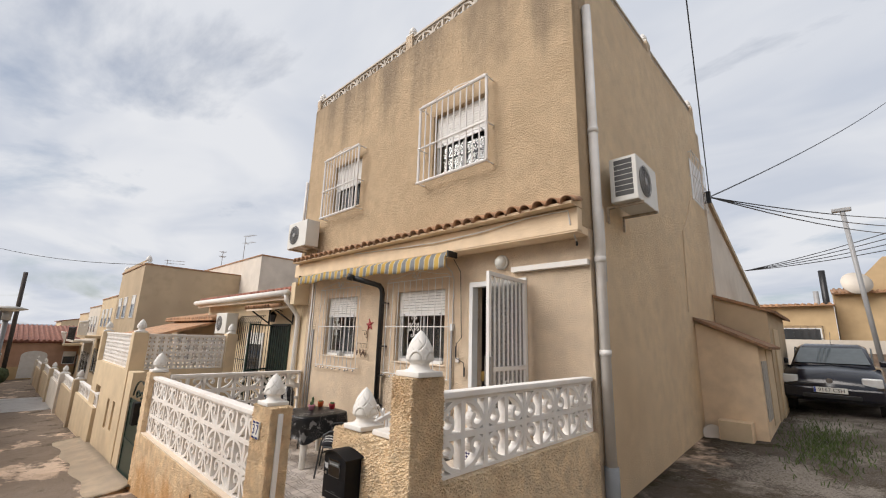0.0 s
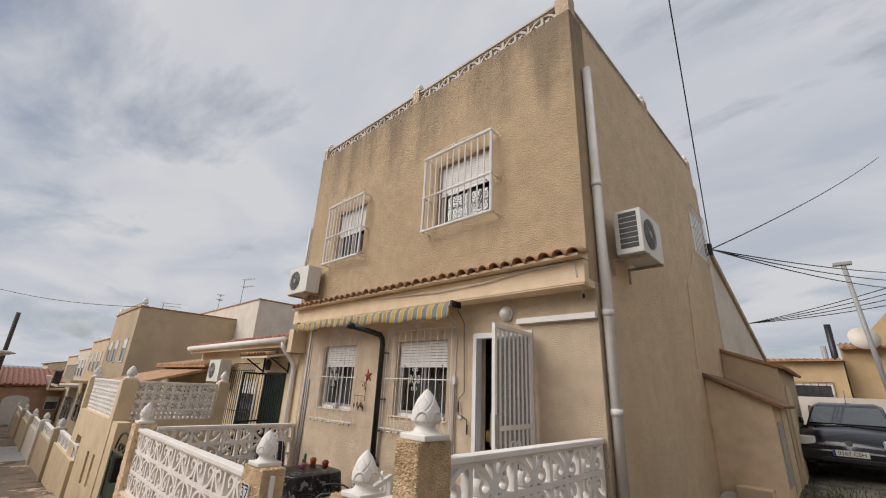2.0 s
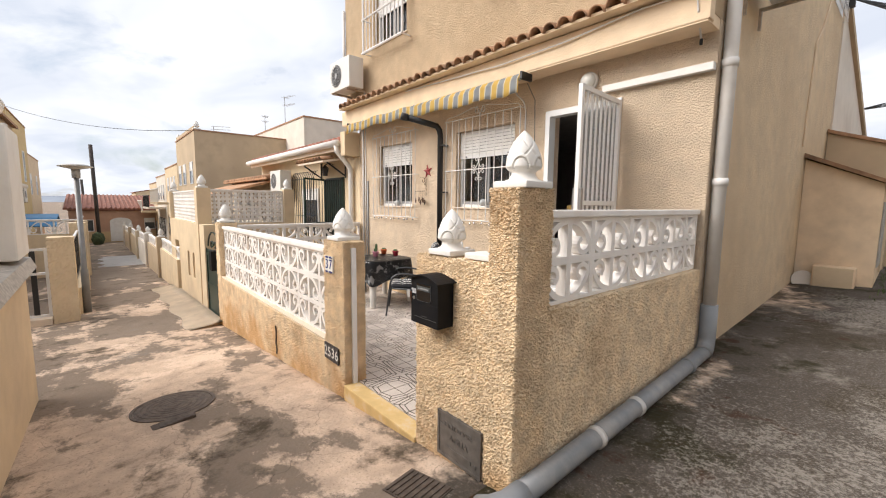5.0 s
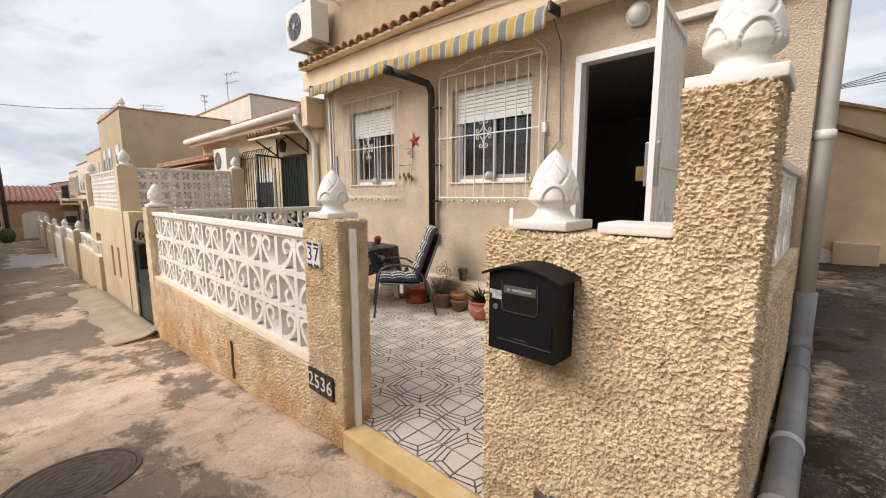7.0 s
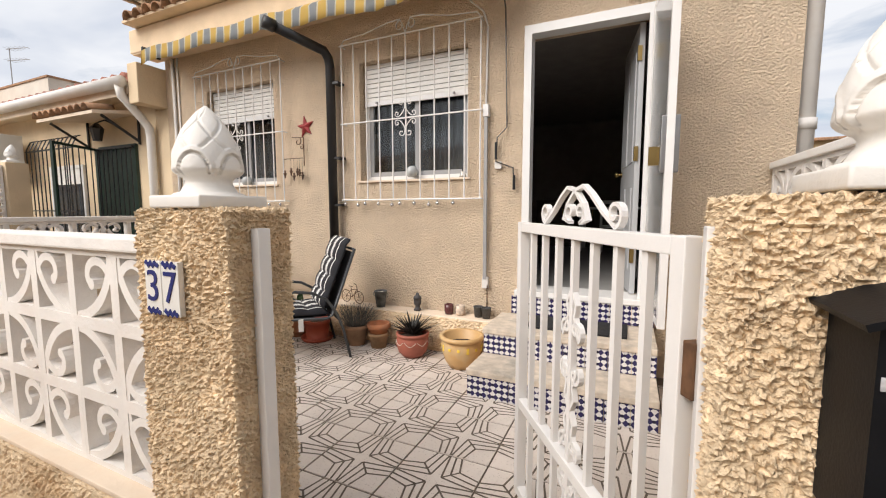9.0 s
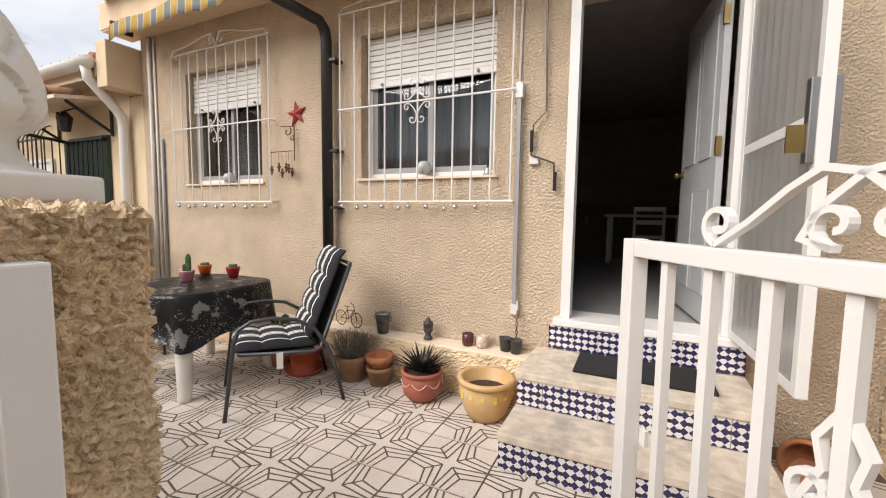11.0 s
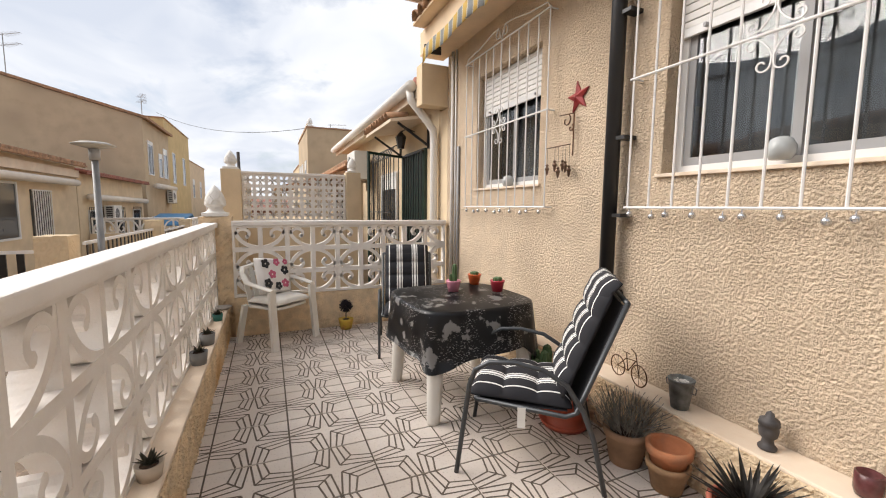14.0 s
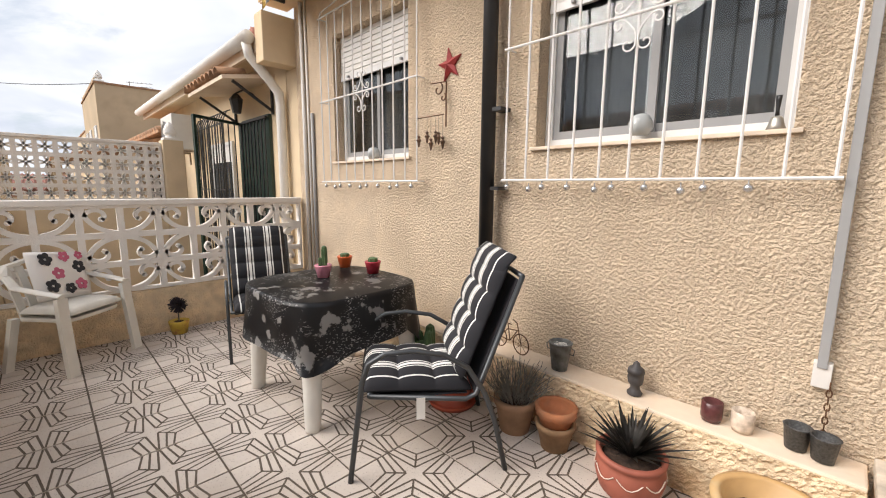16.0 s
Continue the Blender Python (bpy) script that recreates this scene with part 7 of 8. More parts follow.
M_BROWNTILE = mat("old_brown_tile", (0.24, 0.105, 0.075), 0.9, vary=0.25, vscale=3)
M_GREENDOOR = mat("dark_green_paint", (0.012, 0.03, 0.022), 0.4, vary=0.25)
M_PANEDARK = mat("dim_window_pane", (0.05, 0.055, 0.06), 0.08, vary=0.2, vscale=1, spec=0.8)


def facade_window(parent, face, u, z, w, h, wall, name="window", shutter=0.3, bars=0, dark=None):
    """A window on a house face: 's' and 'n' run along x, 'e' along y. wall: the face's plane."""
    sgn = {"s": -1, "n": 1, "e": 1}[face]

    def bx(u0, u1, d0, d1, z0, z1):
        a, b = sorted((wall + sgn * d0, wall + sgn * d1))
        return (a, b, u0, u1, z0, z1) if face == "e" else (u0, u1, a, b, z0, z1)
    win = part(name, B(bx(u - w / 2, u - w / 2 + 0.05, 0, 0.035, z, z + h), bx(u + w / 2 - 0.05, u + w / 2, 0, 0.035, z, z + h), bx(u - w / 2 + 0.05, u + w / 2 - 0.05, 0, 0.035, z, z + 0.05), bx(u - w / 2 + 0.05, u + w / 2 - 0.05, 0, 0.035, z + h - 0.05, z + h)), dark or M_ALU, parent)
    part("pane", B(bx(u - w / 2 + 0.05, u + w / 2 - 0.05, 0.0, 0.012, z + 0.05, z + h * (1 - shutter))), dark or M_PANEDARK, win)
    if shutter:
        part("shutter", B(bx(u - w / 2 + 0.05, u + w / 2 - 0.05, 0.0, 0.022, z + h * (1 - shutter), z + h - 0.05)), M_SHUTTER, win)
    for i in range(bars):
        q = u - w / 2 - 0.05 + (w + 0.1) * i / (bars - 1)
        part("bar", B(bx(q - 0.008, q + 0.008, 0.06, 0.075, z - 0.08, z + h + 0.08)), M_BLACK, win)
    if bars:
        for zz in (z - 0.08, z + h * 0.5, z + h + 0.08):
            part("rail", B(bx(u - w / 2 - 0.06, u + w / 2 + 0.06, 0.055, 0.08, zz - 0.008, zz + 0.008)), M_BLACK, win)
    return win


def house(label, x0, x1, y0, y1, z0, z1, material, roof="flat", windows=(), rise=1.0, tile=None, parapet=0.0, name="house"):
    """A plain terrace house. windows: (face, u, z, w, h, shutter, bars)."""
    h = thing(name, label, "house", at=None)
    if roof == "gable_e":
        m = (y0 + y1) / 2
        part("wall", prism([(y0, z0), (y1, z0), (y1, z1), (m, z1 + rise), (y0, z1)], "x", x0, x1), material, h)
        for a, b in ((y0 - 0.25, m), (m, y1 + 0.25)):
            za, zb = (z1 - 0.07, z1 + rise) if a < m - 0.01 else (z1 + rise, z1 - 0.07)
            part("roof", prism([(a, za + 0.02), (b, zb + 0.02), (b, zb + 0.14), (a, za + 0.14)], "x", x0 - 0.1, x1 + 0.1), tile or M_ROOFTILE, h)
    elif roof in ("shed_s", "shed_n"):
        hi_n = roof == "shed_s"
        part("wall", prism([(y0, z0), (y1, z0), (y1, z1 + (rise if hi_n else 0)), (y0, z1 + (0 if hi_n else rise))], "x", x0, x1), material, h)
        slab = [(y0 - 0.3 if hi_n else y0, z1 - 0.02 if hi_n else z1 + rise + 0.02), (y1 if hi_n else y1 + 0.3, z1 + rise + 0.02 if hi_n else z1 - 0.02)]
        slope = thing("roof", "", "")
        slope.parent = h
        (a, za), (b, zb) = slab
        part("slab", prism([(a, za), (b, zb), (b, zb + 0.05), (a, za + 0.05)], "x", x0 - 0.05, x1 + 0.05), tile or M_ROOFTILE, slope)
        n = max(2, round((x1 - x0) / 0.22))
        me = mesh_of("cover_tile", sweep(bmesh.new(), [(0, a, za + 0.05), (0, b, zb + 0.05)], 0.075, n=8), tile or M_ROOFTILE, True)
        for i in range(n):
            share("cover_tile", me, slope, pose(x0 + (i + 0.5) * (x1 - x0) / n, 0, 0))
    else:
        part("wall", B((x0, x1, y0, y1, z0, z1)), material, h)
        part("roof", B((x0 - 0.04, x1 + 0.04, y0 - 0.04, y1 + 0.04, z1 + 0.001, z1 + 0.07)), tile or M_ROOFTILE, h)
    for face, u, z, w, hh, sh, bars in windows:
        facade_window(h, face, u, z, w, hh, {"s": y0, "n": y1, "e": x1}[face], shutter=sh, bars=bars)
    return h


def antenna(x, y, z, h, rz=30):
    a = thing("tv_antenna", "thin metal television antenna on a roof", "antenna", "antennas", at=pose(x, y, z, 0, 0, rz))
    part("mast", sweep(bmesh.new(), [(0, 0, 0), (0, 0, h)], 0.02, n=6), M_GREYALU, a)
    for k, zz in enumerate((h - 0.05, h * 0.72)):
        part("boom", sweep(bmesh.new(), [(-0.15, 0, zz), (0.9, 0, zz + 0.04)], 0.012, n=5), M_GREYALU, a)
        for i in range(6):
            part("element", sweep(bmesh.new(), [(i * 0.16, -0.25 + 0.02 * i, zz + 0.01 * i), (i * 0.16, 0.25 - 0.02 * i, zz + 0.01 * i)], 0.006, n=4), M_GREYALU, a)


def g_at(x, y):
    return ground_height(x, y)


# -- the neighbour next door --
NY = 4.50
nh = house("single-storey cream neighbour house with red tiled roof and white gutter", -15.0, -8.66, NY, 9.0, -1.6, 2.93, M_CREAM, "shed_s", (), 0.7, M_REDTILE, name="neighbour_house")
part("gutter", sweep(bmesh.new(), [(-15.05, 4.10, 2.88), (-8.62, 4.10, 2.88)], 0.07, n=10), M_WHITE, nh, "white half-round gutter", True)
part("end_wall", B((-8.60, -8.405, 4.16, 9.0, 2.62, 3.10), (-8.66, -8.405, NY + 0.002, 9.0, -1.6, 2.619), bevel=0.012), M_CREAM, nh, "raised cream end wall of the roof")
part("fascia", B((-15.0, -8.62, 4.165, 4.20, 2.74, 2.88)), M_SILL, nh)
part("soffit", B((-15.0, -8.42, 4.20, NY - 0.003, 2.80, 2.87)), M_CREAM, nh)
part("downpipe", sweep(bmesh.new(), [(-8.68, 4.10, 2.84), (-8.68, 4.12, 2.72), (-8.68, 4.34, 2.48), (-8.68, 4.42, 2.38), (-8.68, 4.43, 2.25), (-8.68, 4.43, -0.4)], 0.05, n=10), M_WHITE, nh, "white downpipe", True)
d = part("door", B((-10.0, -9.1, NY - 0.04, NY - 0.002, 0.05, 2.22)), M_GREENDOOR, nh, "dark green barred door")
for i in range(8):
    x = -9.94 + i * 0.112
    part("bar", sweep(bmesh.new(), [(x, NY - 0.07, 0.1), (x, NY - 0.07, 2.18)], 0.010, n=6), M_BLACK, d)
for z in (0.1, 1.15, 2.18):
    part("rail", B((-10.0, -9.1, NY - 0.085, NY - 0.055, z - 0.012, z + 0.012)), M_BLACK, d)
w = facade_window(nh, "s", -10.97, 0.85, 1.0, 1.15, NY, shutter=0.25, bars=0)
for i in range(12):
    x = -11.95 + i * 0.13
    part("bar", sweep(bmesh.new(), [(x, NY - 0.12, 0.3), (x, NY - 0.12, 2.28), (x, NY - 0.06, 2.42), (x, NY - 0.01, 2.44)], 0.009, n=6), M_BLACK, w)
for z in (0.3, 1.3, 2.25):
    part("rail", B((-11.97, -10.5, NY - 0.135, NY - 0.11, z - 0.01, z + 0.01)), M_BLACK, w)
# the open grille door in front of the door
gd = thing("grille_door", "dark green iron grille door standing open", "grille door", at=pose(-10.03, 4.46, 0.05, 0, 0, -62))
for x in (0, 0.72):
    part("stile", B((x, x + 0.035, -0.015, 0.015, 0, 2.15)), M_GREENDOOR, gd)
for z in (0, 1.1, 2.115):
    part("rail", B((0.036, 0.719, -0.014, 0.014, z, z + 0.035)), M_GREENDOOR, gd)
for i in range(6):
    x = 0.12 + i * 0.105
    part("bar", sweep(bmesh.new(), [(x, 0, 0.036), (x, 0, 2.114)], 0.008, n=6), M_BLACK, gd)
cp = thing("door_canopy", "small canopy on dark brackets over the neighbour's door", "canopy")
part("slab", prism([(3.93, 2.50), (NY - 0.002, 2.60), (NY - 0.002, 2.64), (3.93, 2.54)], "x", -10.35, -8.95), M_SILL, cp)
for x in (-10.28, -9.02):
    part("bracket", sweep(bmesh.new(), [(x, NY - 0.02, 2.24), (x, 4.05, 2.51)], 0.018, n=6), M_BLACK, cp)
    part("upright", sweep(bmesh.new(), [(x, NY - 0.02, 2.2), (x, NY - 0.02, 2.6)], 0.018, n=6), M_BLACK, cp)
for i in range(9):
    share("tile", ME_TILE, cp, pose(-10.29 + i * 0.155, 3.90, 2.545, 10, 0, 0))
ln = thing("wall_lantern", "black iron lantern under the canopy", "lantern", at=pose(-9.62, 4.28, 2.26))
part("cage", lathe([(0, 0), (0.05, 0.0), (0.08, 0.16), (0.085, 0.165), (0.03, 0.23), (0, 0.25)], 6), M_BLACK, ln)
part("arm", sweep(bmesh.new(), [(0, 0, 0.24), (0, 0.10, 0.30), (0, 0.219, 0.26)], 0.01, n=5), M_BLACK, ln)
air_conditioner("white outdoor air conditioner on the neighbour's wall", pose(-12.75, 4.05, 1.95), w=0.80, h=0.56)
antenna(-12.2, 7.5, 3.40, 1.3)

# neighbour's lane wall with raised terrace and green gate
solid("neighbour_wall", B((-10.66, -10.54, 2.09, 3.62, -0.9, 1.17)), M_CREAM, "cream wall under the neighbour's pierced screen", "garden wall")
nw = thing("terrace_wall", "cream rendered terrace wall along the lane with recesses", "garden wall")
part("wall", wall_with_holes("y", 1.84, 2.05, -14.8, -10.0, -1.6, 1.17, [(-11.42, -11.2, -0.1, 0.48), (-12.1, -11.85, -0.15, 0.46), (-14.0, -13.3, -0.95, 0.60)]), M_CREAM, nw)
part("inner_side", B((-14.8, -10.0, 2.055, 2.15, -1.5, 1.12)), M_TAN, nw)
solid("terrace_floor", B((-14.8, -10.68, 2.16, 3.6, 1.0, 1.15)), M_CREAM, "raised terrace behind the neighbour's wall", "terrace", kind="structure")
solid("neighbour_post", B((-10.73, -10.47, 1.82, 2.085, -0.9, 1.93), bevel=0.01), M_CREAM, "cream rendered corner post of the neighbour's terrace", "pier")
solid("neighbour_post", B((-14.72, -14.47, 1.82, 2.085, 1.172, 1.92), bevel=0.01), M_CREAM, "cream rendered end post of the neighbour's terrace", "pier")
solid("neighbour_post", B((-10.72, -10.48, 3.625, 3.86, -0.9, 1.95), bevel=0.01), M_CREAM, "cream rendered rear post of the neighbour's screen", "pier")
finial(-10.6, 1.95, 1.932, 0.95)
finial(-14.6, 1.95, 1.922, 0.95)
finial(-10.6, 3.74, 1.952, 0.85)
balustrade("white pierced screen of small blocks on the neighbour's terrace", pose(-10.6, 2.09, 1.172, 0, 0, 90), 1.53, 4, 9, 0.74, kind="petal", rail=(0.05, 0.04))
balustrade("white pierced screen of small blocks along the lane", pose(-14.47, 1.95, 1.172), 3.73, 4, 20, 0.73, kind="petal", rail=(0.05, 0.04))
ng = thing("green_gate", "dark green metal garden gate, shut", "gate", at=pose(-9.95, 1.88, -0.62) @ Matrix.Diagonal((1.42, 1.0, 1.0, 1.0)))
part("panel", B((0, 0.82, -0.015, 0.015, 0, 1.32), bevel=0.004), M_GREENDOOR, ng)
for x in (0.0, 0.78):
    part("stile", B((x, x + 0.04, -0.03, -0.016, 0, 1.34)), M_GREENDOOR, ng)
for z in (0.05, 0.6, 1.2):
    part("rail", B((0.041, 0.779, -0.028, -0.016, z, z + 0.05)), M_GREENDOOR, ng)
part("crest", scroll_bm([arc(0.41, 1.32, 0.36, 10, 170, 14), spiral(0.3, 1.42, 0.10, 0.02, 0, 330, 12), spiral(0.52, 1.42, 0.10, 0.02, 180, -150, 12)], 0.01, 0.012), M_GREENDOOR, ng)
solid("neighbour_post", B((-8.79, -8.71, 1.82, 2.06, -1.0, 0.95), bevel=0.012), M_CREAM, "cream post beside the green gate", "pier")
nm = solid("mailbox", B((-8.99, -8.80, 1.72, 1.86, 0.40, 0.76), bevel=0.012), M_BOX, "small black mailbox beside the green gate", "mailbox")
bm = bmesh.new()
rows = []
for i in range(23):
    x = -8.45 - i * 0.28
    rows.append([bm.verts.new((x, y, g_at(x, y) + z)) for y, z in ((1.835, 0.09), (1.62, 0.05), (1.30 - 0.05 * math.sin(i), 0.008), (1.28 - 0.05 * math.sin(i), -0.03))])
for A, C in zip(rows, rows[1:]):
    for k in range(3):
        bm.faces.new((A[k], A[k + 1], C[k + 1], C[k]))
bmesh.ops.solidify(bm, geom=bm.faces[:], thickness=0.01)
solid("wall_apron", bm, mat("pale_cement", (0.74, 0.62, 0.47), 0.9, vary=0.12, vscale=5, stain=(0.4, 0.32, 0.24), stain_scale=2.5, stain_amt=0.4, bump=0.003, bscale=40), "painted cement apron along the foot of the wall", "apron", True, "structure")

# -- further down, right-hand row --
for i, (x0, x1, hgt, lab) in enumerate(((-17.5, -13.45, 0.95, "cream"), (-22.0, -17.55, 1.0, "tan"), (-27.0, -22.05, 1.05, "cream"), (-33.0, -27.05, 1.1, "pale"), (-40.0, -33.05, 1.1, "cream"))):
    zb, zt = g_at(x0, 1.7) - 0.3, g_at((x0 + x1) / 2, 1.7) + hgt
    solid("lane_wall", B((x0, x1, 1.78, 1.98, zb, zt), bevel=0.01), (M_CREAM, M_TAN, M_PALE)[i % 3], f"{lab} rendered patio wall stepping down the lane", "garden wall")
    solid("lane_post", B((x0 - 0.02, x0 + 0.3, 1.70, 2.0, zb, zt + 0.35), bevel=0.01), (M_CREAM, M_TAN, M_PALE)[(i + 1) % 3], "rendered post of a patio wall", "pier")
    finial(x0 + 0.14, 1.85, zt + 0.35, 1.0)
    balustrade("white pierced balustrade on a patio wall down the lane", pose(x0 + 0.3, 1.88, zt), (x1 - x0) - 0.32, 1, 10, 0.32, rail=(0.05, 0.04))
house("low tan house with brown tiled roof", -18.5, -13.3, 4.4, 9.0, -2.0, 2.35, M_TAN, "shed_s", (("s", -15.5, 0.3, 1.2, 1.2, 0.4, 6),), 0.9, name="house")
solid("porch_roof", prism([(2.6, 1.75), (4.39, 2.25), (4.39, 2.32), (2.6, 1.82)], "x", -18.0, -13.6), M_ROOFTILE, "brown tiled porch roof over a patio", "porch roof")
for x in (-17.9, -13.7):
    solid("porch_post", B((x, x + 0.12, 2.62, 2.74, -2.0, 1.79)), M_TAN, "rendered post under the porch roof", "post")
house("plain tan two-storey house with a blind gable wall", -32.0, -25.8, 4.4, 14.0, -4.0, 5.35, M_TAN, "flat", (("s", -27.0, 2.6, 0.9, 1.2, 0.4, 0), ("s", -29.2, 2.6, 0.9, 1.2, 0.4, 0), ("s", -30.8, 2.6, 0.9, 1.2, 0.4, 0), ("s", -28.0, -0.6, 1.1, 1.3, 0.4, 6), ("s", -30.2, -0.6, 1.1, 1.3, 0.4, 6)))
for x in (-25.95, -31.85):
    finial(x, 4.55, 5.42, 1.6, "weathered finial on a house roof corner")
solid("roof_parapet", B((-31.8, -26.1, 4.42, 4.55, 5.42, 5.62)), M_TAN, "brick-patterned parapet on a house", "parapet")
house("pale white house on higher ground with a flat roof", -34.0, -23.0, 9.2, 12.5, -2.0, 6.3, M_PALE, "flat", (("s", -31.0, 4.6, 0.8, 0.8, 0.3, 0),))
antenna(-27.5, 9.8, 6.37, 1.9, 20)
antenna(-31.5, 9.8, 6.37, 1.4, 160)
for i, (x0, x1, zt, m) in enumerate(((-38.0, -32.1, 4.0, M_CREAM), (-44.0, -38.1, 3.6, M_PALE), (-50.0, -44.1, 3.2, M_CREAM))):
    wins = []
    for u in (0.25, 0.5, 0.75):
        wins += [("s", x0 + u * (x1 - x0), zt - 1.9, 0.8, 1.2, 0.5, 0), ("s", x0 + u * (x1 - x0), zt - 4.8, 0.9, 1.4, 0.4, 5)]
    hh = house("two-storey terrace house with shuttered windows down the lane", x0, x1, 4.4, 10, -5.0, zt, m, "flat", wins)
    bal = part("balcony", B((x0 + 0.6, x1 - 0.6, 3.3, 4.398, zt - 2.6, zt - 2.45)), m, hh)
    for k in range(14):
        x = x0 + 0.65 + k * (x1 - x0 - 1.3) / 13
        part("baluster", B((x - 0.02, x + 0.02, 3.32, 3.36, zt - 2.449, zt - 1.6)), M_WHITE if i != 1 else M_BLACK, bal)
    part("handrail", B((x0 + 0.6, x1 - 0.6, 3.30, 3.38, zt - 1.6, zt - 1.53)), M_WHITE if i != 1 else M_BLACK, bal)
antenna(-29.0, 6.0, 5.42, 0.8, 80)

# -- left-hand row --
nl = thing("boundary_wall", "cream wall with tiled sill and white pierced screen", "garden wall")
part("wall", wall_with_holes("y", -0.56, -0.34, -6.1, 6.0, -0.8, 1.0, []), M_CREAM, nl)
part("sill", prism([(-0.58, 1.002), (-0.26, 1.002), (-0.30, 1.10), (-0.58, 1.14)], "x", -6.15, 6.0), mat("patterned_grey_tile", (0.42, 0.39, 0.35), 0.5, vary=0.3, vscale=25), nl, "grey patterned tile sill")
balustrade("white pierced block screen on the boundary wall", pose(-5.4, -0.45, 1.142), 11.4, 3, 34, 0.95)
solid("boundary_post", B((-6.12, -5.42, -0.62, -0.30, 1.143, 2.24), bevel=0.015), M_WHITE, "white rendered end post of the boundary wall", "pier")
solid("post_ball", lathe([(0, 0), (0.14, 0), (0.14, 0.04), (0.07, 0.06), (0.06, 0.09), (0.12, 0.14), (0.14, 0.20), (0.10, 0.28), (0, 0.33)], 20), M_WHITE, "white ball finial on the boundary post", "finial", True, at=pose(-5.77, -0.46, 2.241))

solid("left_pier", stucco_patch(-11.38, -11.0, -0.52, -0.15, -1.2, 0.95, 0.03, 0.007), M_CREAM, "cream stucco pier at a patio corner", "pier")
lg = thing("barred_gate", "white framed gate with dark bars in a patio wall", "gate", at=pose(-11.18, -1.30, -0.55, 0, 0, 90))
for x in (0, 0.72):
    part("stile", B((x, x + 0.05, -0.02, 0.02, 0, 1.3)), M_WMETAL, lg)
for z in (0, 0.8, 1.25):
    part("rail", B((0.051, 0.719, -0.019, 0.019, z, z + 0.045)), M_WMETAL, lg)
for i in range(3):
    part("slat", B((0.14 + i * 0.19, 0.22 + i * 0.19, -0.01, 0.01, 0.046, 0.799), (0.14 + i * 0.19, 0.22 + i * 0.19, -0.01, 0.01, 0.846, 1.249)), M_BLACK, lg)
solid("left_wall", B((-11.4, -11.1, -2.95, -1.31, -1.2, 0.62)), M_CREAM, "cream patio side wall", "garden wall")
solid("left_step", B((-11.4, -10.95, -1.30, -0.53, -1.2, -0.55)), M_SILL, "painted threshold under the barred gate", "step")
balustrade("white pierced balustrade across a raised patio", pose(-20.6, -2.9, 0.42, 0, 0, 90), 2.6, 1, 8, 0.53)
solid("left_wall", B((-20.7, -20.5, -2.95, -0.2, -1.8, 0.418)), M_CREAM, "cream patio wall under a pierced balustrade", "garden wall")


def picket(label, x0, x1, y, zb, zt, n):
    f = thing("metal_fence", label, "fence")
    for i in range(n):
        x = x0 + (x1 - x0) * (i + 0.5) / n
        part("picket", B((x - 0.022, x + 0.022, y - 0.008, y + 0.008, zb + 0.051, zt - 0.001)), M_BLACK, f)
    for z in (zb, zt):
        part("rail", B((x0, x1, y - 0.02, y + 0.02, z, z + 0.05)), M_WMETAL if z == zt else M_BLACK, f)
    return f


for x0, x1, top in ((-16.2, -11.75, 0.76), (-20.4, -16.6, 0.66)):
    zg = g_at(x0, -0.4)
    solid("lane_wall", B((x0, x1, -0.32, -0.12, zg - 0.4, zg + 0.75), bevel=0.01), M_CREAM, "cream rendered patio wall on the lane", "garden wall")
    picket("dark metal picket fence on a patio wall", x0 + 0.3, x1, -0.22, zg + 0.751, max(top, zg + 1.2), 18)
    solid("lane_post", stucco_patch(x0 - 0.05, x0 + 0.32, -0.38, -0.04, zg - 0.4, top + 0.25, 0.05, 0.008), M_CREAM, "cream stucco post between patio fences", "pier")
balustrade("white pierced balustrade of a raised patio", pose(-26.6, -0.30, 0.27), 5.9, 1, 18, 0.62)
solid("lane_wall", B((-40.0, -28.4, -0.62, -0.42, -4.0, -0.55), bevel=0.01), M_PALE, "pale rendered wall far down the lane", "garden wall")
solid("lane_wall", B((-26.7, -20.72, -0.40, -0.20, -2.2, 0.268), bevel=0.01), M_CREAM, "cream wall of a raised patio on the lane", "garden wall")
solid("lane_post", B((-28.6, -28.3, -0.66, -0.36, -3.0, 0.35), bevel=0.01), M_PALE, "pale rendered post far down the lane", "pier")
solid("blue_tarpaulin", prism([(-29.5, 0.60), (-28.5, 0.95), (-27.2, 0.80), (-26.6, 0.45), (-26.6, 0.40), (-27.2, 0.72), (-28.5, 0.86), (-29.5, 0.52)], "y", -2.6, -1.2), mat("blue_tarp", (0.06, 0.22, 0.42), 0.5, vary=0.15), "blue tarpaulin stretched over a patio", "tarpaulin")

LY = -3.0
l1 = house("low cream house with tiled roof and barred door", -19.9, -11.8, -8.0, LY, -2.0, 2.55, M_CREAM, "shed_n", (("n", -16.0, 0.55, 1.1, 1.35, 0.0, 0), ("n", -14.0, 0.5, 1.0, 1.2, 0.3, 0)), 1.1)
part("fascia", B((-19.9, -11.9, LY + 0.001, LY + 0.10, 2.20, 2.42)), M_SILL, l1)
part("awning_roll", sweep(bmesh.new(), [(-19.4, LY + 0.2, 2.02), (-12.4, LY + 0.2, 2.02)], 0.10, n=10), M_PALE, l1, "cream rolled awning", True)
dd = part("door", B((-18.1, -17.15, LY + 0.001, LY + 0.04, -0.6, 1.75)), M_PANEDARK, l1, "dark door behind a white grille")
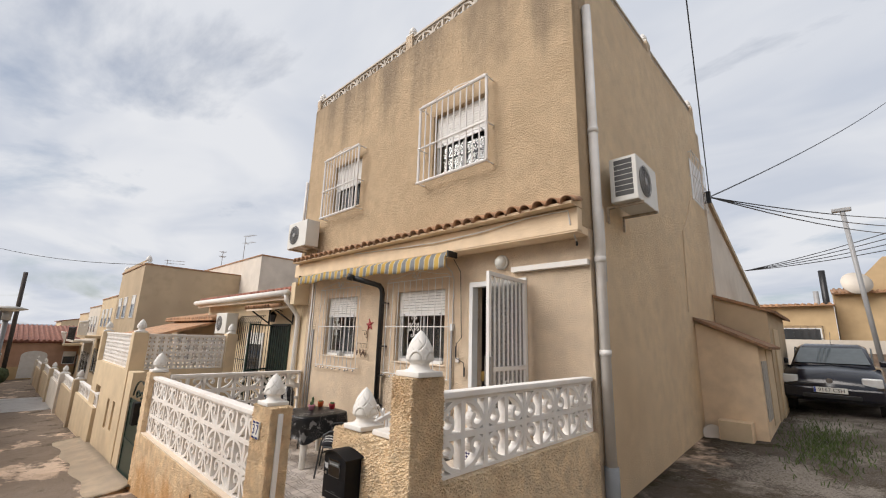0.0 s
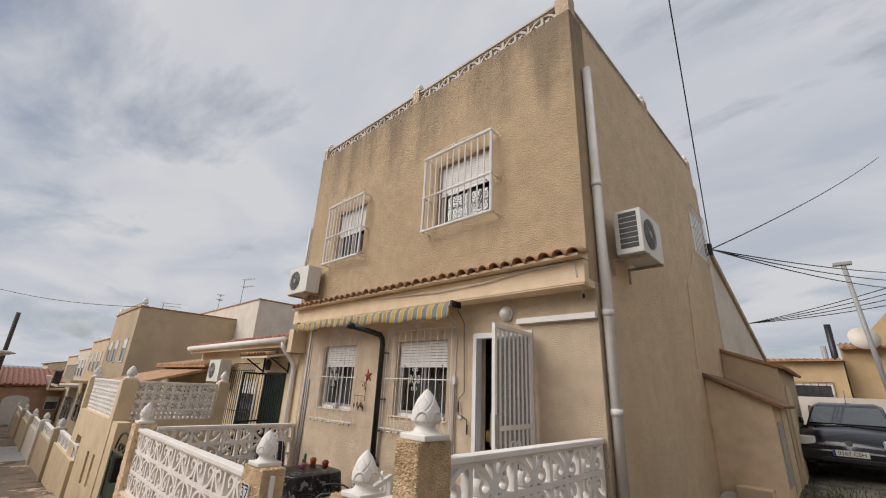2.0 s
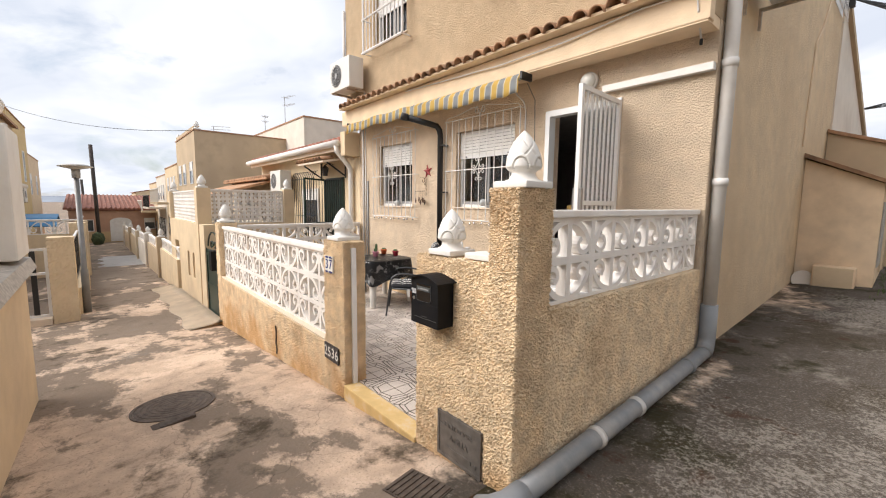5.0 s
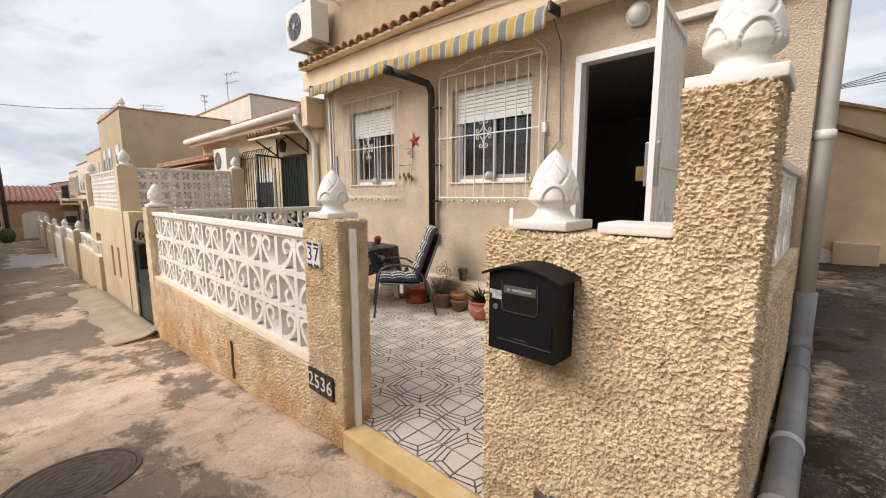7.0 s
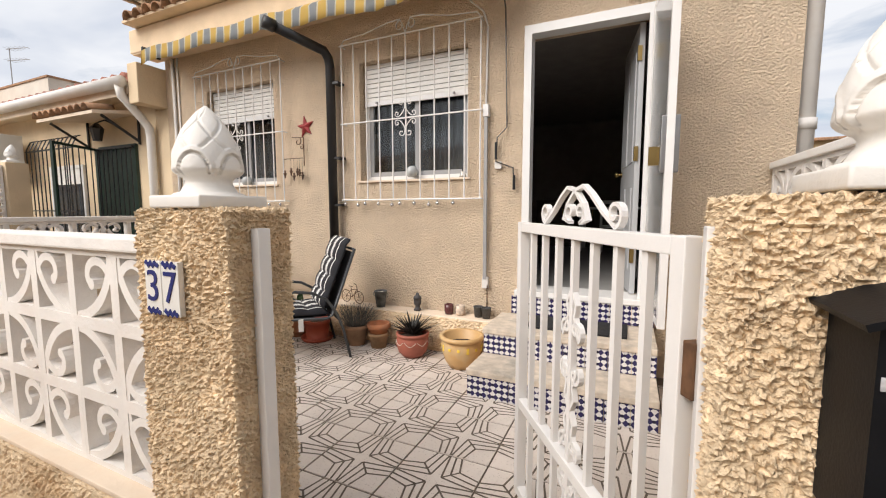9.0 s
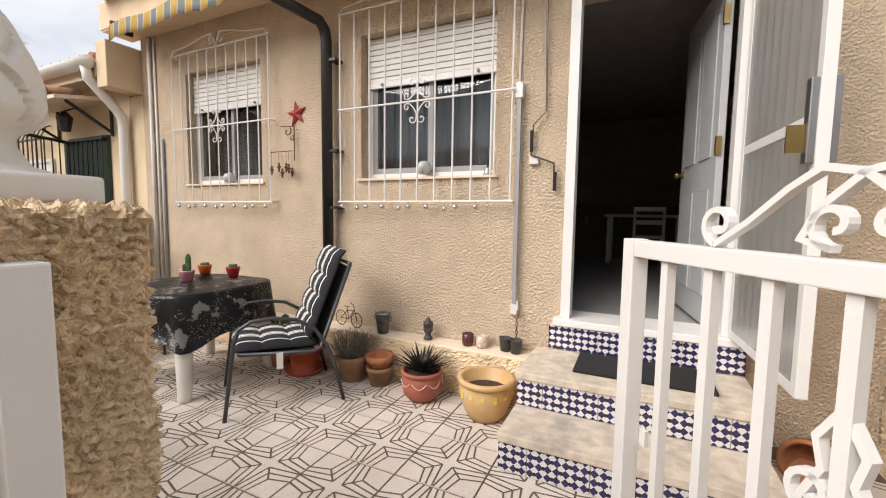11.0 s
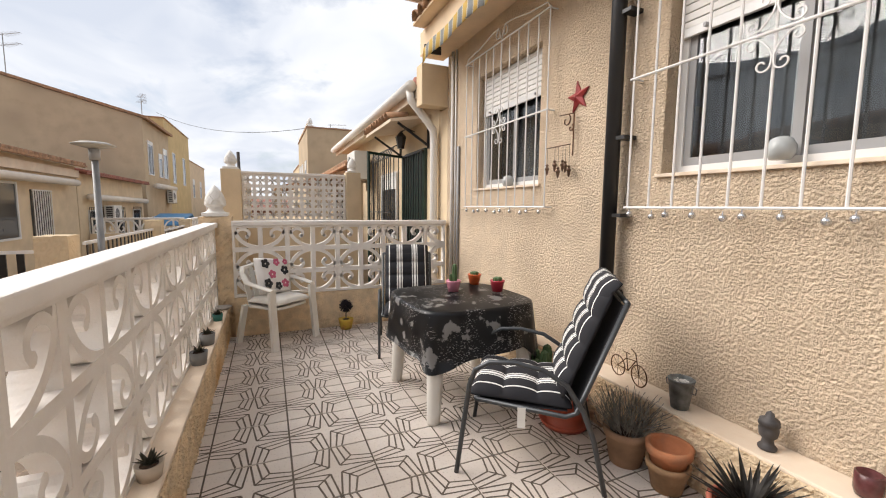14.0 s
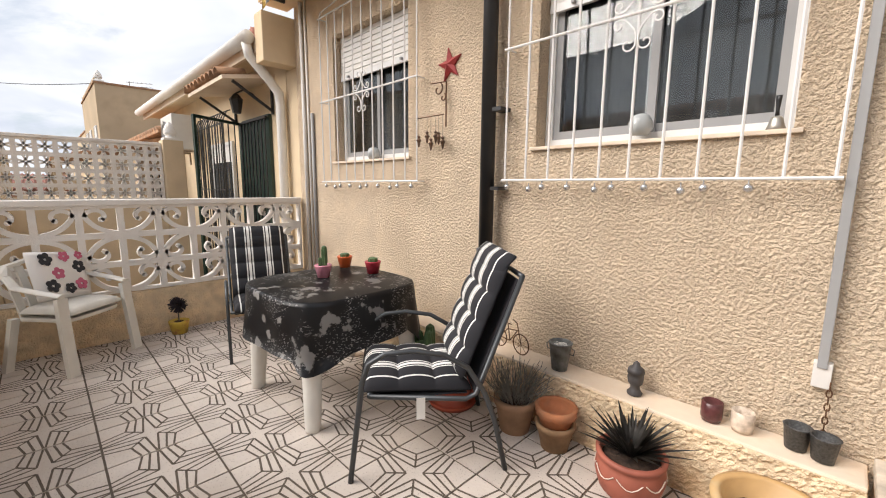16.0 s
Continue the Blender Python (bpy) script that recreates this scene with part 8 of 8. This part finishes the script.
for i in range(9):
    x = -18.08 + i * 0.114
    part("bar", B((x - 0.01, x + 0.01, LY + 0.06, LY + 0.075, -0.6, 1.75)), M_WMETAL, dd)
for z in (-0.6, 0.5, 1.72):
    part("rail", B((-18.12, -17.13, LY + 0.055, LY + 0.08, z, z + 0.03)), M_WMETAL, dd)
l2 = house("low cream house with dark red roof edge across the lane", -27.2, -19.95, -8.0, LY, -2.5, 2.35, M_CREAM, "shed_n", (), 1.0, M_REDTILE)
part("awning_roll", sweep(bmesh.new(), [(-26.9, LY + 0.2, 1.55), (-20.3, LY + 0.2, 1.62)], 0.11, n=10), M_PALE, l2, "cream rolled awning", True)
for u in (-21.2, -23.6, -26.0):
    facade_window(l2, "n", u, -0.9, 1.1, 2.1, LY, shutter=0.0, bars=8)
air_conditioner("white outdoor air conditioner on a house across the lane", pose(-21.9, LY + 0.36, 0.75, 0, 0, 180), w=0.85, h=0.6)
l3 = house("tan two-storey house with a long blind gable wall", -33.5, -27.9, -22.0, LY, -3.0, 5.55, M_TAN, "gable_e", (("n", -29.1, 2.9, 1.0, 1.7, 0.1, 0), ("n", -31.2, 2.9, 0.8, 1.3, 0.2, 0), ("n", -32.4, 2.9, 1.0, 1.7, 0.2, 0), ("n", -29.4, 0.2, 1.6, 0.6, 0.0, 0)), 2.6)
part("awning_roll", sweep(bmesh.new(), [(-33.2, LY + 0.3, 2.35), (-28.6, LY + 0.3, 2.35)], 0.14, n=10), M_PALE, l3, "striped rolled awning", True)
air_conditioner("white outdoor air conditioner on an upper wall across the lane", pose(-32.0, LY + 0.38, 1.5, 0, 0, 180), w=1.0, h=0.8)
antenna(-28.5, -8.0, 7.0, 1.8, 60)
antenna(-32.5, -4.0, 6.3, 1.2, 20)
house("yellow two-storey house down the lane", -42.0, -33.6, -14.0, LY - 0.2, -4.0, 6.6, M_YELLOW, "flat", (("n", -36.0, 2.8, 0.9, 2.0, 0.0, 0), ("n", -39.5, 2.8, 0.9, 2.0, 0.0, 0)))
house("cream two-storey house far down the lane", -52.0, -42.1, -14.0, LY - 0.4, -5.0, 5.0, M_CREAM, "flat", (("n", -45.0, 2.0, 0.9, 1.6, 0.3, 0), ("n", -49.0, 2.0, 0.9, 1.6, 0.3, 0)))
house("plain cream terrace house across the lane", -9.6, 6.5, -9.0, -3.4, -1.5, 3.0, M_CREAM, "shed_n", (("n", -7.5, 0.9, 1.1, 1.2, 0.3, 7), ("n", -3.5, 0.9, 1.1, 1.2, 0.3, 7), ("n", 1.5, 0.9, 1.1, 1.2, 0.3, 7)), 1.1)
house("plain cream house at the top of the lane", 9.0, 15.0, -9.0, 16.0, -1.0, 6.0, M_CREAM, "flat", ())

# -- lane end and the far town --
pk = house("low salmon house with brown tiled roof at the lane end", -54.0, -46.0, -1.5, 5.5, -6.0, 0.75, M_PINKWALL, "flat", (("e", -0.4, -1.0, 0.9, 1.0, 0.0, 0), ("e", 3.9, -0.9, 0.8, 1.0, 0.4, 0)), 0.5, M_BROWNTILE)
part("roof", prism([(-54.0, 2.0), (-45.7, 0.83), (-45.7, 0.95), (-54.0, 2.15)], "y", -1.8, 5.8), M_BROWNTILE, pk)
for i in range(24):
    part("roof_roll", sweep(bmesh.new(), [(-54.0, -1.65 + i * 0.32, 2.16), (-45.68, -1.65 + i * 0.32, 0.96)], 0.085, n=6), M_BROWNTILE, pk)
part("base_band", B((-45.999, -45.97, -1.5, 5.5, -3.0, -1.05)), M_OCHRE, pk)
part("arch", prism([(1.1, -1.9), (2.6, -1.9), (2.6, -0.2)] + [(1.85 + 0.75 * math.cos(k * math.pi / 8), -0.2 + 0.35 * math.sin(k * math.pi / 8)) for k in range(1, 8)] + [(1.1, -0.2)], "x", -45.968, -45.92), M_WHITE, pk)
rt_ = random.Random(31)
for i in range(26):
    x, y = -62 - rt_.random() * 130, -70 + rt_.random() * 140
    w, dpt, hgt = 7 + rt_.random() * 6, 7 + rt_.random() * 6, 3.2 + 3.2 * rt_.random()
    zg = ground_height(x, y)
    if abs(y) < 8 and x > -75:
        hgt = 3.0
    house("small distant house in the town below", x - w / 2, x + w / 2, y - dpt / 2, y + dpt / 2, zg - 1, zg + hgt, (M_CREAM, M_PALE, M_TAN, M_PINKWALL, M_OCHRE)[i % 5], "gable_e" if i % 2 else "flat", (("e", y - 1.5, zg + 1, 1.0, 1.2, 0.2, 0), ("e", y + 1.5, zg + 1, 1.0, 1.2, 0.2, 0)), 1.2, M_BROWNTILE)
bm = bmesh.new()
prev = None
for i in range(61):
    a = radians(100 + 160 * i / 60)
    hgt = 14 + 10 * noise.noise(Vector((i * 0.21, 3.3, 0))) + 5 * noise.noise(Vector((i * 0.6, 1.3, 0)))
    c = (2300 * math.cos(a), 2300 * math.sin(a))
    cur = (bm.verts.new((c[0], c[1], -20)), bm.verts.new((c[0] * 1.08, c[1] * 1.08, max(4, hgt))), bm.verts.new((c[0] * 1.2, c[1] * 1.2, -20)))
    if prev:
        bm.faces.new((prev[0], prev[1], cur[1], cur[0])), bm.faces.new((prev[1], prev[2], cur[2], cur[1]))
    prev = cur
# Distance haze is painted in: the hills' colour itself is pale blue-grey.
solid("backdrop", bm, mat("hazy_blue_hills", (0.22, 0.25, 0.30), 1.0, vary=0.2, vscale=0.01), "low hazy hills on the horizon", "hills", True, "structure")

# lamp post, poles
lp = thing("street_lamp", "grey steel lane lamp with a flat disc head", "street lamp", at=pose(-11.9, -0.05, g_at(-11.9, -0.05)))
part("pole", lathe([(0, 0), (0.07, 0), (0.065, 0.9), (0.05, 0.92), (0.045, 2.80), (0, 2.80)], 14), mat("grey_lamp_paint", (0.2, 0.2, 0.2), 0.5, 0.3, vary=0.15), lp, "", True)
part("neck", lathe([(0, 2.80), (0.07, 2.80), (0.075, 2.98), (0, 2.98)], 14), M_GREYALU, lp, "", True)
part("head", lathe([(0.0, 2.98), (0.09, 2.98), (0.275, 3.025), (0.285, 3.04), (0.18, 3.075), (0, 3.09)], 28), mat("pale_lamp_shade", (0.42, 0.41, 0.38), 0.5, vary=0.1), lp, "", True)
M_POLE = mat("tarred_wood", (0.05, 0.04, 0.035), 0.85, vary=0.3, vscale=8)
for x, y, z0, z1, lean in ((-43.7, 0.35, -2.7, 6.0, 0.12), (-64.0, -0.6, -4.5, 4.0, 0.2)):
    solid("utility_pole", sweep(bmesh.new(), [(x, y, z0), (x, y - lean, z1)], 0.13, n=10), M_POLE, "dark wooden utility pole beside the lane", "utility pole", True)
for i in range(2):
    solid("lane_shrub", lathe([(0, 0), (0.25, 0.1), (0.4, 0.5), (0.3, 0.9), (0, 1.1)], 9), mat("dark_shrub", (0.05, 0.07, 0.03), 0.9, vary=0.5, vscale=6, bump=0.1, bscale=6), "small dark shrub at the foot of the pole", "shrub", True, at=pose(-42.6 - i * 1.1, 0.2 + 0.1 * i, g_at(-43, 0) - 0.05 - 0.04 * i))

# things on the lane
bm = bmesh.new()
V = [[bm.verts.new((x, y + 0.15 * math.sin(x * 3), g_at(x, y) + 0.012)) for y in (0.25, 0.8, 1.4, 1.95)] for x in stretch(-29.5, -22.8, 14)]
for A, C in zip(V, V[1:]):
    for k in range(3):
        bm.faces.new((A[k], A[k + 1], C[k + 1], C[k]))
bmesh.ops.solidify(bm, geom=bm.faces[:], thickness=0.008)
solid("pale_paving", bm, mat("white_cement_patch", (0.68, 0.66, 0.64), 0.8, vary=0.08, stain=(0.4, 0.38, 0.36), stain_scale=2, stain_amt=0.5), "pale cement patch across the lane", "paving", kind="structure")
mh = thing("manhole_cover", "rusty iron manhole cover set in the lane", "manhole cover", at=pose(-4.86, 0.63, g_at(-4.86, 0.63) + 0.008, 0, -4.3, 0))
M_IRON = mat("rusty_cast_iron", (0.13, 0.10, 0.08), 0.7, 0.5, vary=0.3, vscale=16, bump=0.003, bscale=70)
part("rim", lathe([(0.30, -0.03), (0.30, 0.006), (0.325, 0.006), (0.325, -0.03)], 36), M_IRON, mh)
part("lid", lathe([(0, 0.004)] + [(r_, z_) for k in range(6) for r_, z_ in ((0.045 * k + 0.02, 0.004), (0.045 * k + 0.025, 0.008), (0.045 * k + 0.045, 0.008), (0.045 * k + 0.05, 0.004))] + [(0.295, 0.004), (0.295, -0.03)], 36), M_IRON, mh)
dg = thing("drain_grate", "small cast iron drain plate beside the manhole", "drain plate", at=pose(-4.47, 0.58, g_at(-4.47, 0.58) + 0.014, 0, -4.3, 96))
part("plate", B((-0.15, 0.15, -0.05, 0.05, -0.02, 0.002)), M_IRON, dg)
for i in range(7):
    part("rib", B((-0.14 + i * 0.041, -0.118 + i * 0.041, -0.045, 0.045, 0.0025, 0.007)), M_IRON, dg)
dg2 = thing("drain_grate", "iron drain grate by the patio corner", "drain grate", at=pose(-2.35, 1.48, g_at(-2.35, 1.48) + 0.008, 0, -4.3, 10))
part("plate", B((-0.16, 0.16, -0.12, 0.12, -0.02, 0.001)), M_IRON, dg2)
for i in range(8):
    part("rib", B((-0.15 + i * 0.04, -0.13 + i * 0.04, -0.11, 0.11, 0.0015, 0.007)), M_IRON, dg2)

# ---- the side street ----
sh = thing("side_shed", "cream rendered lean-to shed with a tiled edge", "shed")
part("wall", prism([(-1.945, 0.0), (-1.02, 0.0), (-1.02, 2.02), (-1.945, 2.44)], "y", 9.1, 11.0), M_STUCCO_PLAIN, sh)
part("roof_edge", prism([(-1.944, 2.464), (-0.87, 1.96), (-0.85, 2.005), (-1.944, 2.53)], "y", 8.98, 11.0), M_ROOFTILE, sh, "brown tiled roof edge")
part("meter_cupboard", B((-1.019, -1.0, 9.25, 9.85, 0.75, 1.75), bevel=0.004), mat("peeling_grey_paint", (0.4, 0.38, 0.34), 0.7, vary=0.25, vscale=9), sh)
part("meter_cupboard", B((-1.019, -1.0, 10.0, 10.8, 0.6, 1.95), bevel=0.004), M_CREAM, sh)
sh2 = thing("rear_annex", "stained tan annex behind the shed", "annex")
part("wall", prism([(-1.94, 0.0), (-1.0, 0.0), (-1.0, 2.75), (-1.94, 3.08)], "y", 11.01, 14.5), M_TAN, sh2)
part("roof_edge", prism([(-1.939, 3.085), (-0.86, 2.70), (-0.84, 2.75), (-1.939, 3.15)], "y", 10.95, 14.6), M_ROOFTILE, sh2)
part("door", B((-0.999, -0.97, 11.5, 12.4, 0.55, 2.4)), M_CREAM, sh2)
solid("rear_gable", prism([(11.56, 0.0), (19.0, 0.0), (19.0, 3.3), (11.56, 5.6)], "x", -8.3, -1.95), M_PALE, "white gable wall of the house behind", "house")
solid("gable_coping", prism([(11.50, 5.61), (19.2, 3.24), (19.2, 3.40), (11.50, 5.78)], "x", -2.15, -1.88), M_TAN, "weathered coping on the white gable", "coping")
mc = thing("meter_box", "cream utility meter box on the ground by the shed", "meter box")
part("box", B((-1.69, -1.20, 8.84, 9.095, 0.2, 0.74), bevel=0.01), M_STUCCO_PLAIN, mc)
part("lid", B((-1.67, -1.22, 8.82, 8.839, 0.42, 0.73), bevel=0.004), M_CREAM, mc)
solid("old_dish", lathe([(0, 0), (0.08, 0.005), (0.15, 0.03), (0.155, 0.04), (0.14, 0.035), (0, 0.012)], 24), M_PALE, "old white satellite dish leaning on the wall", "satellite dish", True, at=pose(-1.80, 8.95, 0.47, 65, 0, 10))
gp = bmesh.new()
rr = random.Random(4)
for i in range(900):
    x, y = -0.35 + rr.gauss(0, 0.28), 9.4 + rr.gauss(0, 0.9)
    if x < -1.0:
        continue
    z = g_at(x, y)
    a = rr.random() * 6.28
    L = 0.03 + 0.05 * rr.random()
    sweep(gp, [(x, y, z - 0.005), (x + 0.6 * L * math.cos(a), y + 0.6 * L * math.sin(a), z + L)], 0.006, n=3)
solid("weeds", gp, mat("short_weeds", (0.07, 0.10, 0.03), 0.9, vary=0.4), "patch of short weeds in the concrete", "weeds", kind="stuff")


def car(label, at):
    """A small hatchback that faces local -y, its front at y = 0, middle at x = 0."""
    c = thing("parked_car", label, "car", at=at)
    paint = mat("dark_navy_car_paint", (0.008, 0.009, 0.016), 0.18, vary=0.1, spec=0.6)
    glass = mat("car_glass", (0.10, 0.12, 0.13), 0.05, vary=0.1, spec=0.8)
    tyre_m, rim_m = mat("tyre_rubber", (0.02, 0.02, 0.02), 0.9), mat("alloy", (0.4, 0.4, 0.4), 0.35, 0.8)
    sect = [(0.0, 0.34, 0.62, 0.70), (0.10, 0.26, 0.76, 0.80), (0.45, 0.24, 0.88, 0.83), (0.95, 0.24, 0.97, 0.83), (2.6, 0.24, 1.0, 0.83), (3.6, 0.28, 0.98, 0.80), (3.85, 0.36, 0.9, 0.72)]
    bm = bmesh.new()
    rings = []
    for y, zb, zt, w in sect:
        pts = [(-w * 0.92, zb), (-w, zb + 0.12), (-w, zt - 0.18), (-w * 0.93, zt - 0.04), (-w * 0.7, zt), (0, zt + 0.03), (w * 0.7, zt), (w * 0.93, zt - 0.04), (w, zt - 0.18), (w, zb + 0.12), (w * 0.92, zb)]
        rings.append([bm.verts.new((u, y, v)) for u, v in pts])
    for A, C in zip(rings, rings[1:]):
        for i in range(len(A)):
            bm.faces.new((A[i], A[(i + 1) % len(A)], C[(i + 1) % len(A)], C[i]))
    bm.faces.new(rings[0]), bm.faces.new(rings[-1][::-1])
    part("body", bm, paint, c, "", True)
    bm = bmesh.new()
    cab = [(0.92, 0.97, 0.70), (1.55, 1.40, 0.60), (1.85, 1.46, 0.585), (3.0, 1.45, 0.58), (3.5, 1.30, 0.60), (3.78, 0.98, 0.68)]
    rings = [[bm.verts.new(p) for p in ((-w - 0.08 * (z < 1.2), y, 0.93), (-w, y, max(0.94, z - 0.06)), (-w * 0.8, y, z), (w * 0.8, y, z), (w, y, max(0.94, z - 0.06)), (w + 0.08 * (z < 1.2), y, 0.93))] for y, z, w in cab]
    for A, C in zip(rings, rings[1:]):
        for i in range(6):
            bm.faces.new((A[i], A[(i + 1) % 6], C[(i + 1) % 6], C[i]))
    bm.faces.new(rings[0]), bm.faces.new(rings[-1][::-1])
    part("cabin", bm, paint, c, "", True)
    part("windscreen", prism([(-0.64, 0.0), (0.64, 0.0), (0.53, 0.62), (-0.53, 0.62)], "z", 0.0, 0.012), glass, c, at=pose(0, 0.96, 1.02, 33))
    for s in (-1, 1):
        part("side_window", prism([(1.35, 0.99), (3.3, 0.99), (3.15, 1.36), (1.75, 1.38)], "x", s * 0.655, s * 0.672), glass, c)
        part("headlight", B((s * 0.64 - 0.16, s * 0.64 + 0.14, 0.02, 0.14, 0.60, 0.78), bevel=0.03), mat("headlight_lens", (0.65, 0.66, 0.66), 0.1, spec=0.8), c)
        part("fog_lamp", B((s * 0.62 - 0.09, s * 0.62 + 0.09, -0.01, 0.05, 0.38, 0.46), bevel=0.015), mat("fog_lens", (0.5, 0.5, 0.5), 0.15), c)
        mr_ = part("mirror", B((s * 0.86 - 0.09, s * 0.86 + 0.09, 1.22, 1.34, 0.98, 1.11), bevel=0.03), paint, c)
        for y in (0.72, 3.15):
            wl = part("wheel", sweep(bmesh.new(), [(s * 0.66, y, 0.29), (s * 0.82, y, 0.29)], 0.29, n=28), tyre_m, c, "black tyre")
            part("hubcap", sweep(bmesh.new(), [(s * 0.79, y, 0.29), (s * 0.828, y, 0.29)], 0.19, n=20), rim_m, wl)
    part("bumper", B((-0.78, 0.78, -0.04, 0.12, 0.32, 0.56), bevel=0.04), paint, c)
    part("grille", B((-0.45, 0.45, -0.05, 0.0, 0.34, 0.42), bevel=0.01), M_BLACK, c)
    part("badge", lathe([(0, 0), (0.055, 0), (0.05, 0.008), (0, 0.01)], 16), M_CAST, c, at=pose(0, -0.0, 0.69, 90))
    pl = part("number_plate", B((-0.26, 0.26, -0.062, -0.05, 0.45, 0.56), bevel=0.003), M_GLAZE, c)
    part("blue_strip", B((-0.258, -0.225, -0.0645, -0.0625, 0.452, 0.558)), mat("plate_blue", (0.02, 0.05, 0.3), 0.4), pl)
    lettering("plate_text", "9167 CSH", 0.098, M_BLACK, pl, pose(0.015, -0.0635, 0.505, 90), 0.0015)
    part("aerial", sweep(bmesh.new(), [(0, 1.9, 1.46), (0, 2.3, 1.75)], 0.006, n=5), M_BLACK, c)
    return c


car("dark navy hatchback parked beside the shed", pose(-0.22, 12.0, g_at(-0.2, 13.5) - 0.02, 0, 0, -3))

# background of the side street
bg = house("low ochre house behind a white wall", -6.0, 0.1, 24.0, 30.0, 0.0, 3.85, M_OCHRE, "shed_s", (("s", -1.2, 2.0, 1.6, 0.9, 0.0, 8),), 0.4)
house("ochre house with tiled roof and rooftop terrace", 0.15, 9.0, 25.0, 32.0, 0.0, 4.4, M_OCHRE, "shed_s", (("s", 3.0, 1.6, 1.2, 1.2, 0.3, 6),), 0.9)
solid("stair_tower", prism([(1.2, 4.2), (3.5, 4.2), (3.5, 6.0), (1.9, 6.0), (1.2, 5.2)], "y", 25.5, 29.0), M_OCHRE, "ochre stair tower on a roof", "stair tower")
solid("white_wall", B((-6.0, 9.0, 21.0, 21.25, 0.0, 2.35)), M_PALE, "white rendered boundary wall across the street", "garden wall")
solid("stone_wall", B((0.2, 9.0, 19.6, 19.9, 0.3, 1.9)), mat("rubble_stone", (0.26, 0.19, 0.14), 0.9, vary=0.45, vscale=5, bump=0.03, bscale=6), "low rubble stone wall by the street", "stone wall")
st = thing("street_light", "tall grey steel street light", "street light")
part("pole", sweep(bmesh.new(), [(1.0, 19.2, 0.7), (0.72, 19.2, 6.7)], 0.07, n=10), M_GREYALU, st, "", True)
part("head", B((0.45, 0.95, 19.1, 19.3, 6.68, 6.8), bevel=0.02), M_GREYALU, st)
solid("flue", sweep(bmesh.new(), [(-0.1, 24.3, 2.6), (-0.1, 24.3, 5.4)], 0.12, n=10), M_BLACK, "black chimney flue of the ochre house", "chimney", True)
solid("flue", sweep(bmesh.new(), [(-0.4, 24.3, 3.0), (-0.4, 24.3, 4.5)], 0.10, n=10), M_GREYALU, "grey chimney flue of the ochre house", "chimney", True)
solid("satellite_dish", lathe([(0, 0), (0.3, 0.03), (0.5, 0.12), (0.51, 0.14), (0, 0.04)], 24), M_PALE, "white satellite dish on a roof", "satellite dish", True, at=pose(0.9, 24.6, 4.75, 70, 0, 15))

# overhead cables from the rear corner of the house
hook = solid("cable_bracket", B((-1.95, -1.80, 11.35, 11.45, 5.45, 5.75), bevel=0.01), M_BLACK, "black cable bracket at the rear corner", "bracket")
A0 = Vector((-1.83, 11.4, 5.6))


def cable(b, sag, r=0.012):
    b = Vector(b)
    pts = [A0.lerp(b, i / 16) - Vector((0, 0, sag * 4 * (i / 16) * (1 - i / 16))) for i in range(17)]
    solid("overhead_cable", sweep(bmesh.new(), pts, r, n=5), M_BLACK, "black overhead cable between buildings", "cable", group="overhead cables")


cable((-0.33, 2.16, 10.77), 0.0, 0.012)
cable((3.6, 29.0, 14.6), 0.2, 0.018)
for k in range(3):
    cable((5.5, 30.0 + k, 8.3 - 0.15 * k), 0.35 + 0.1 * k, 0.016)
A0 = Vector((-2.8, 24.0, 5.6))
for k in range(4):
    cable((4.0, 24.0 + 0.3 * k, 7.35 - 0.28 * k), 0.15, 0.018)
A0 = Vector((-46.0, -6.0, 9.2))
cable((-26.0, 4.6, 5.4), 0.8, 0.015)
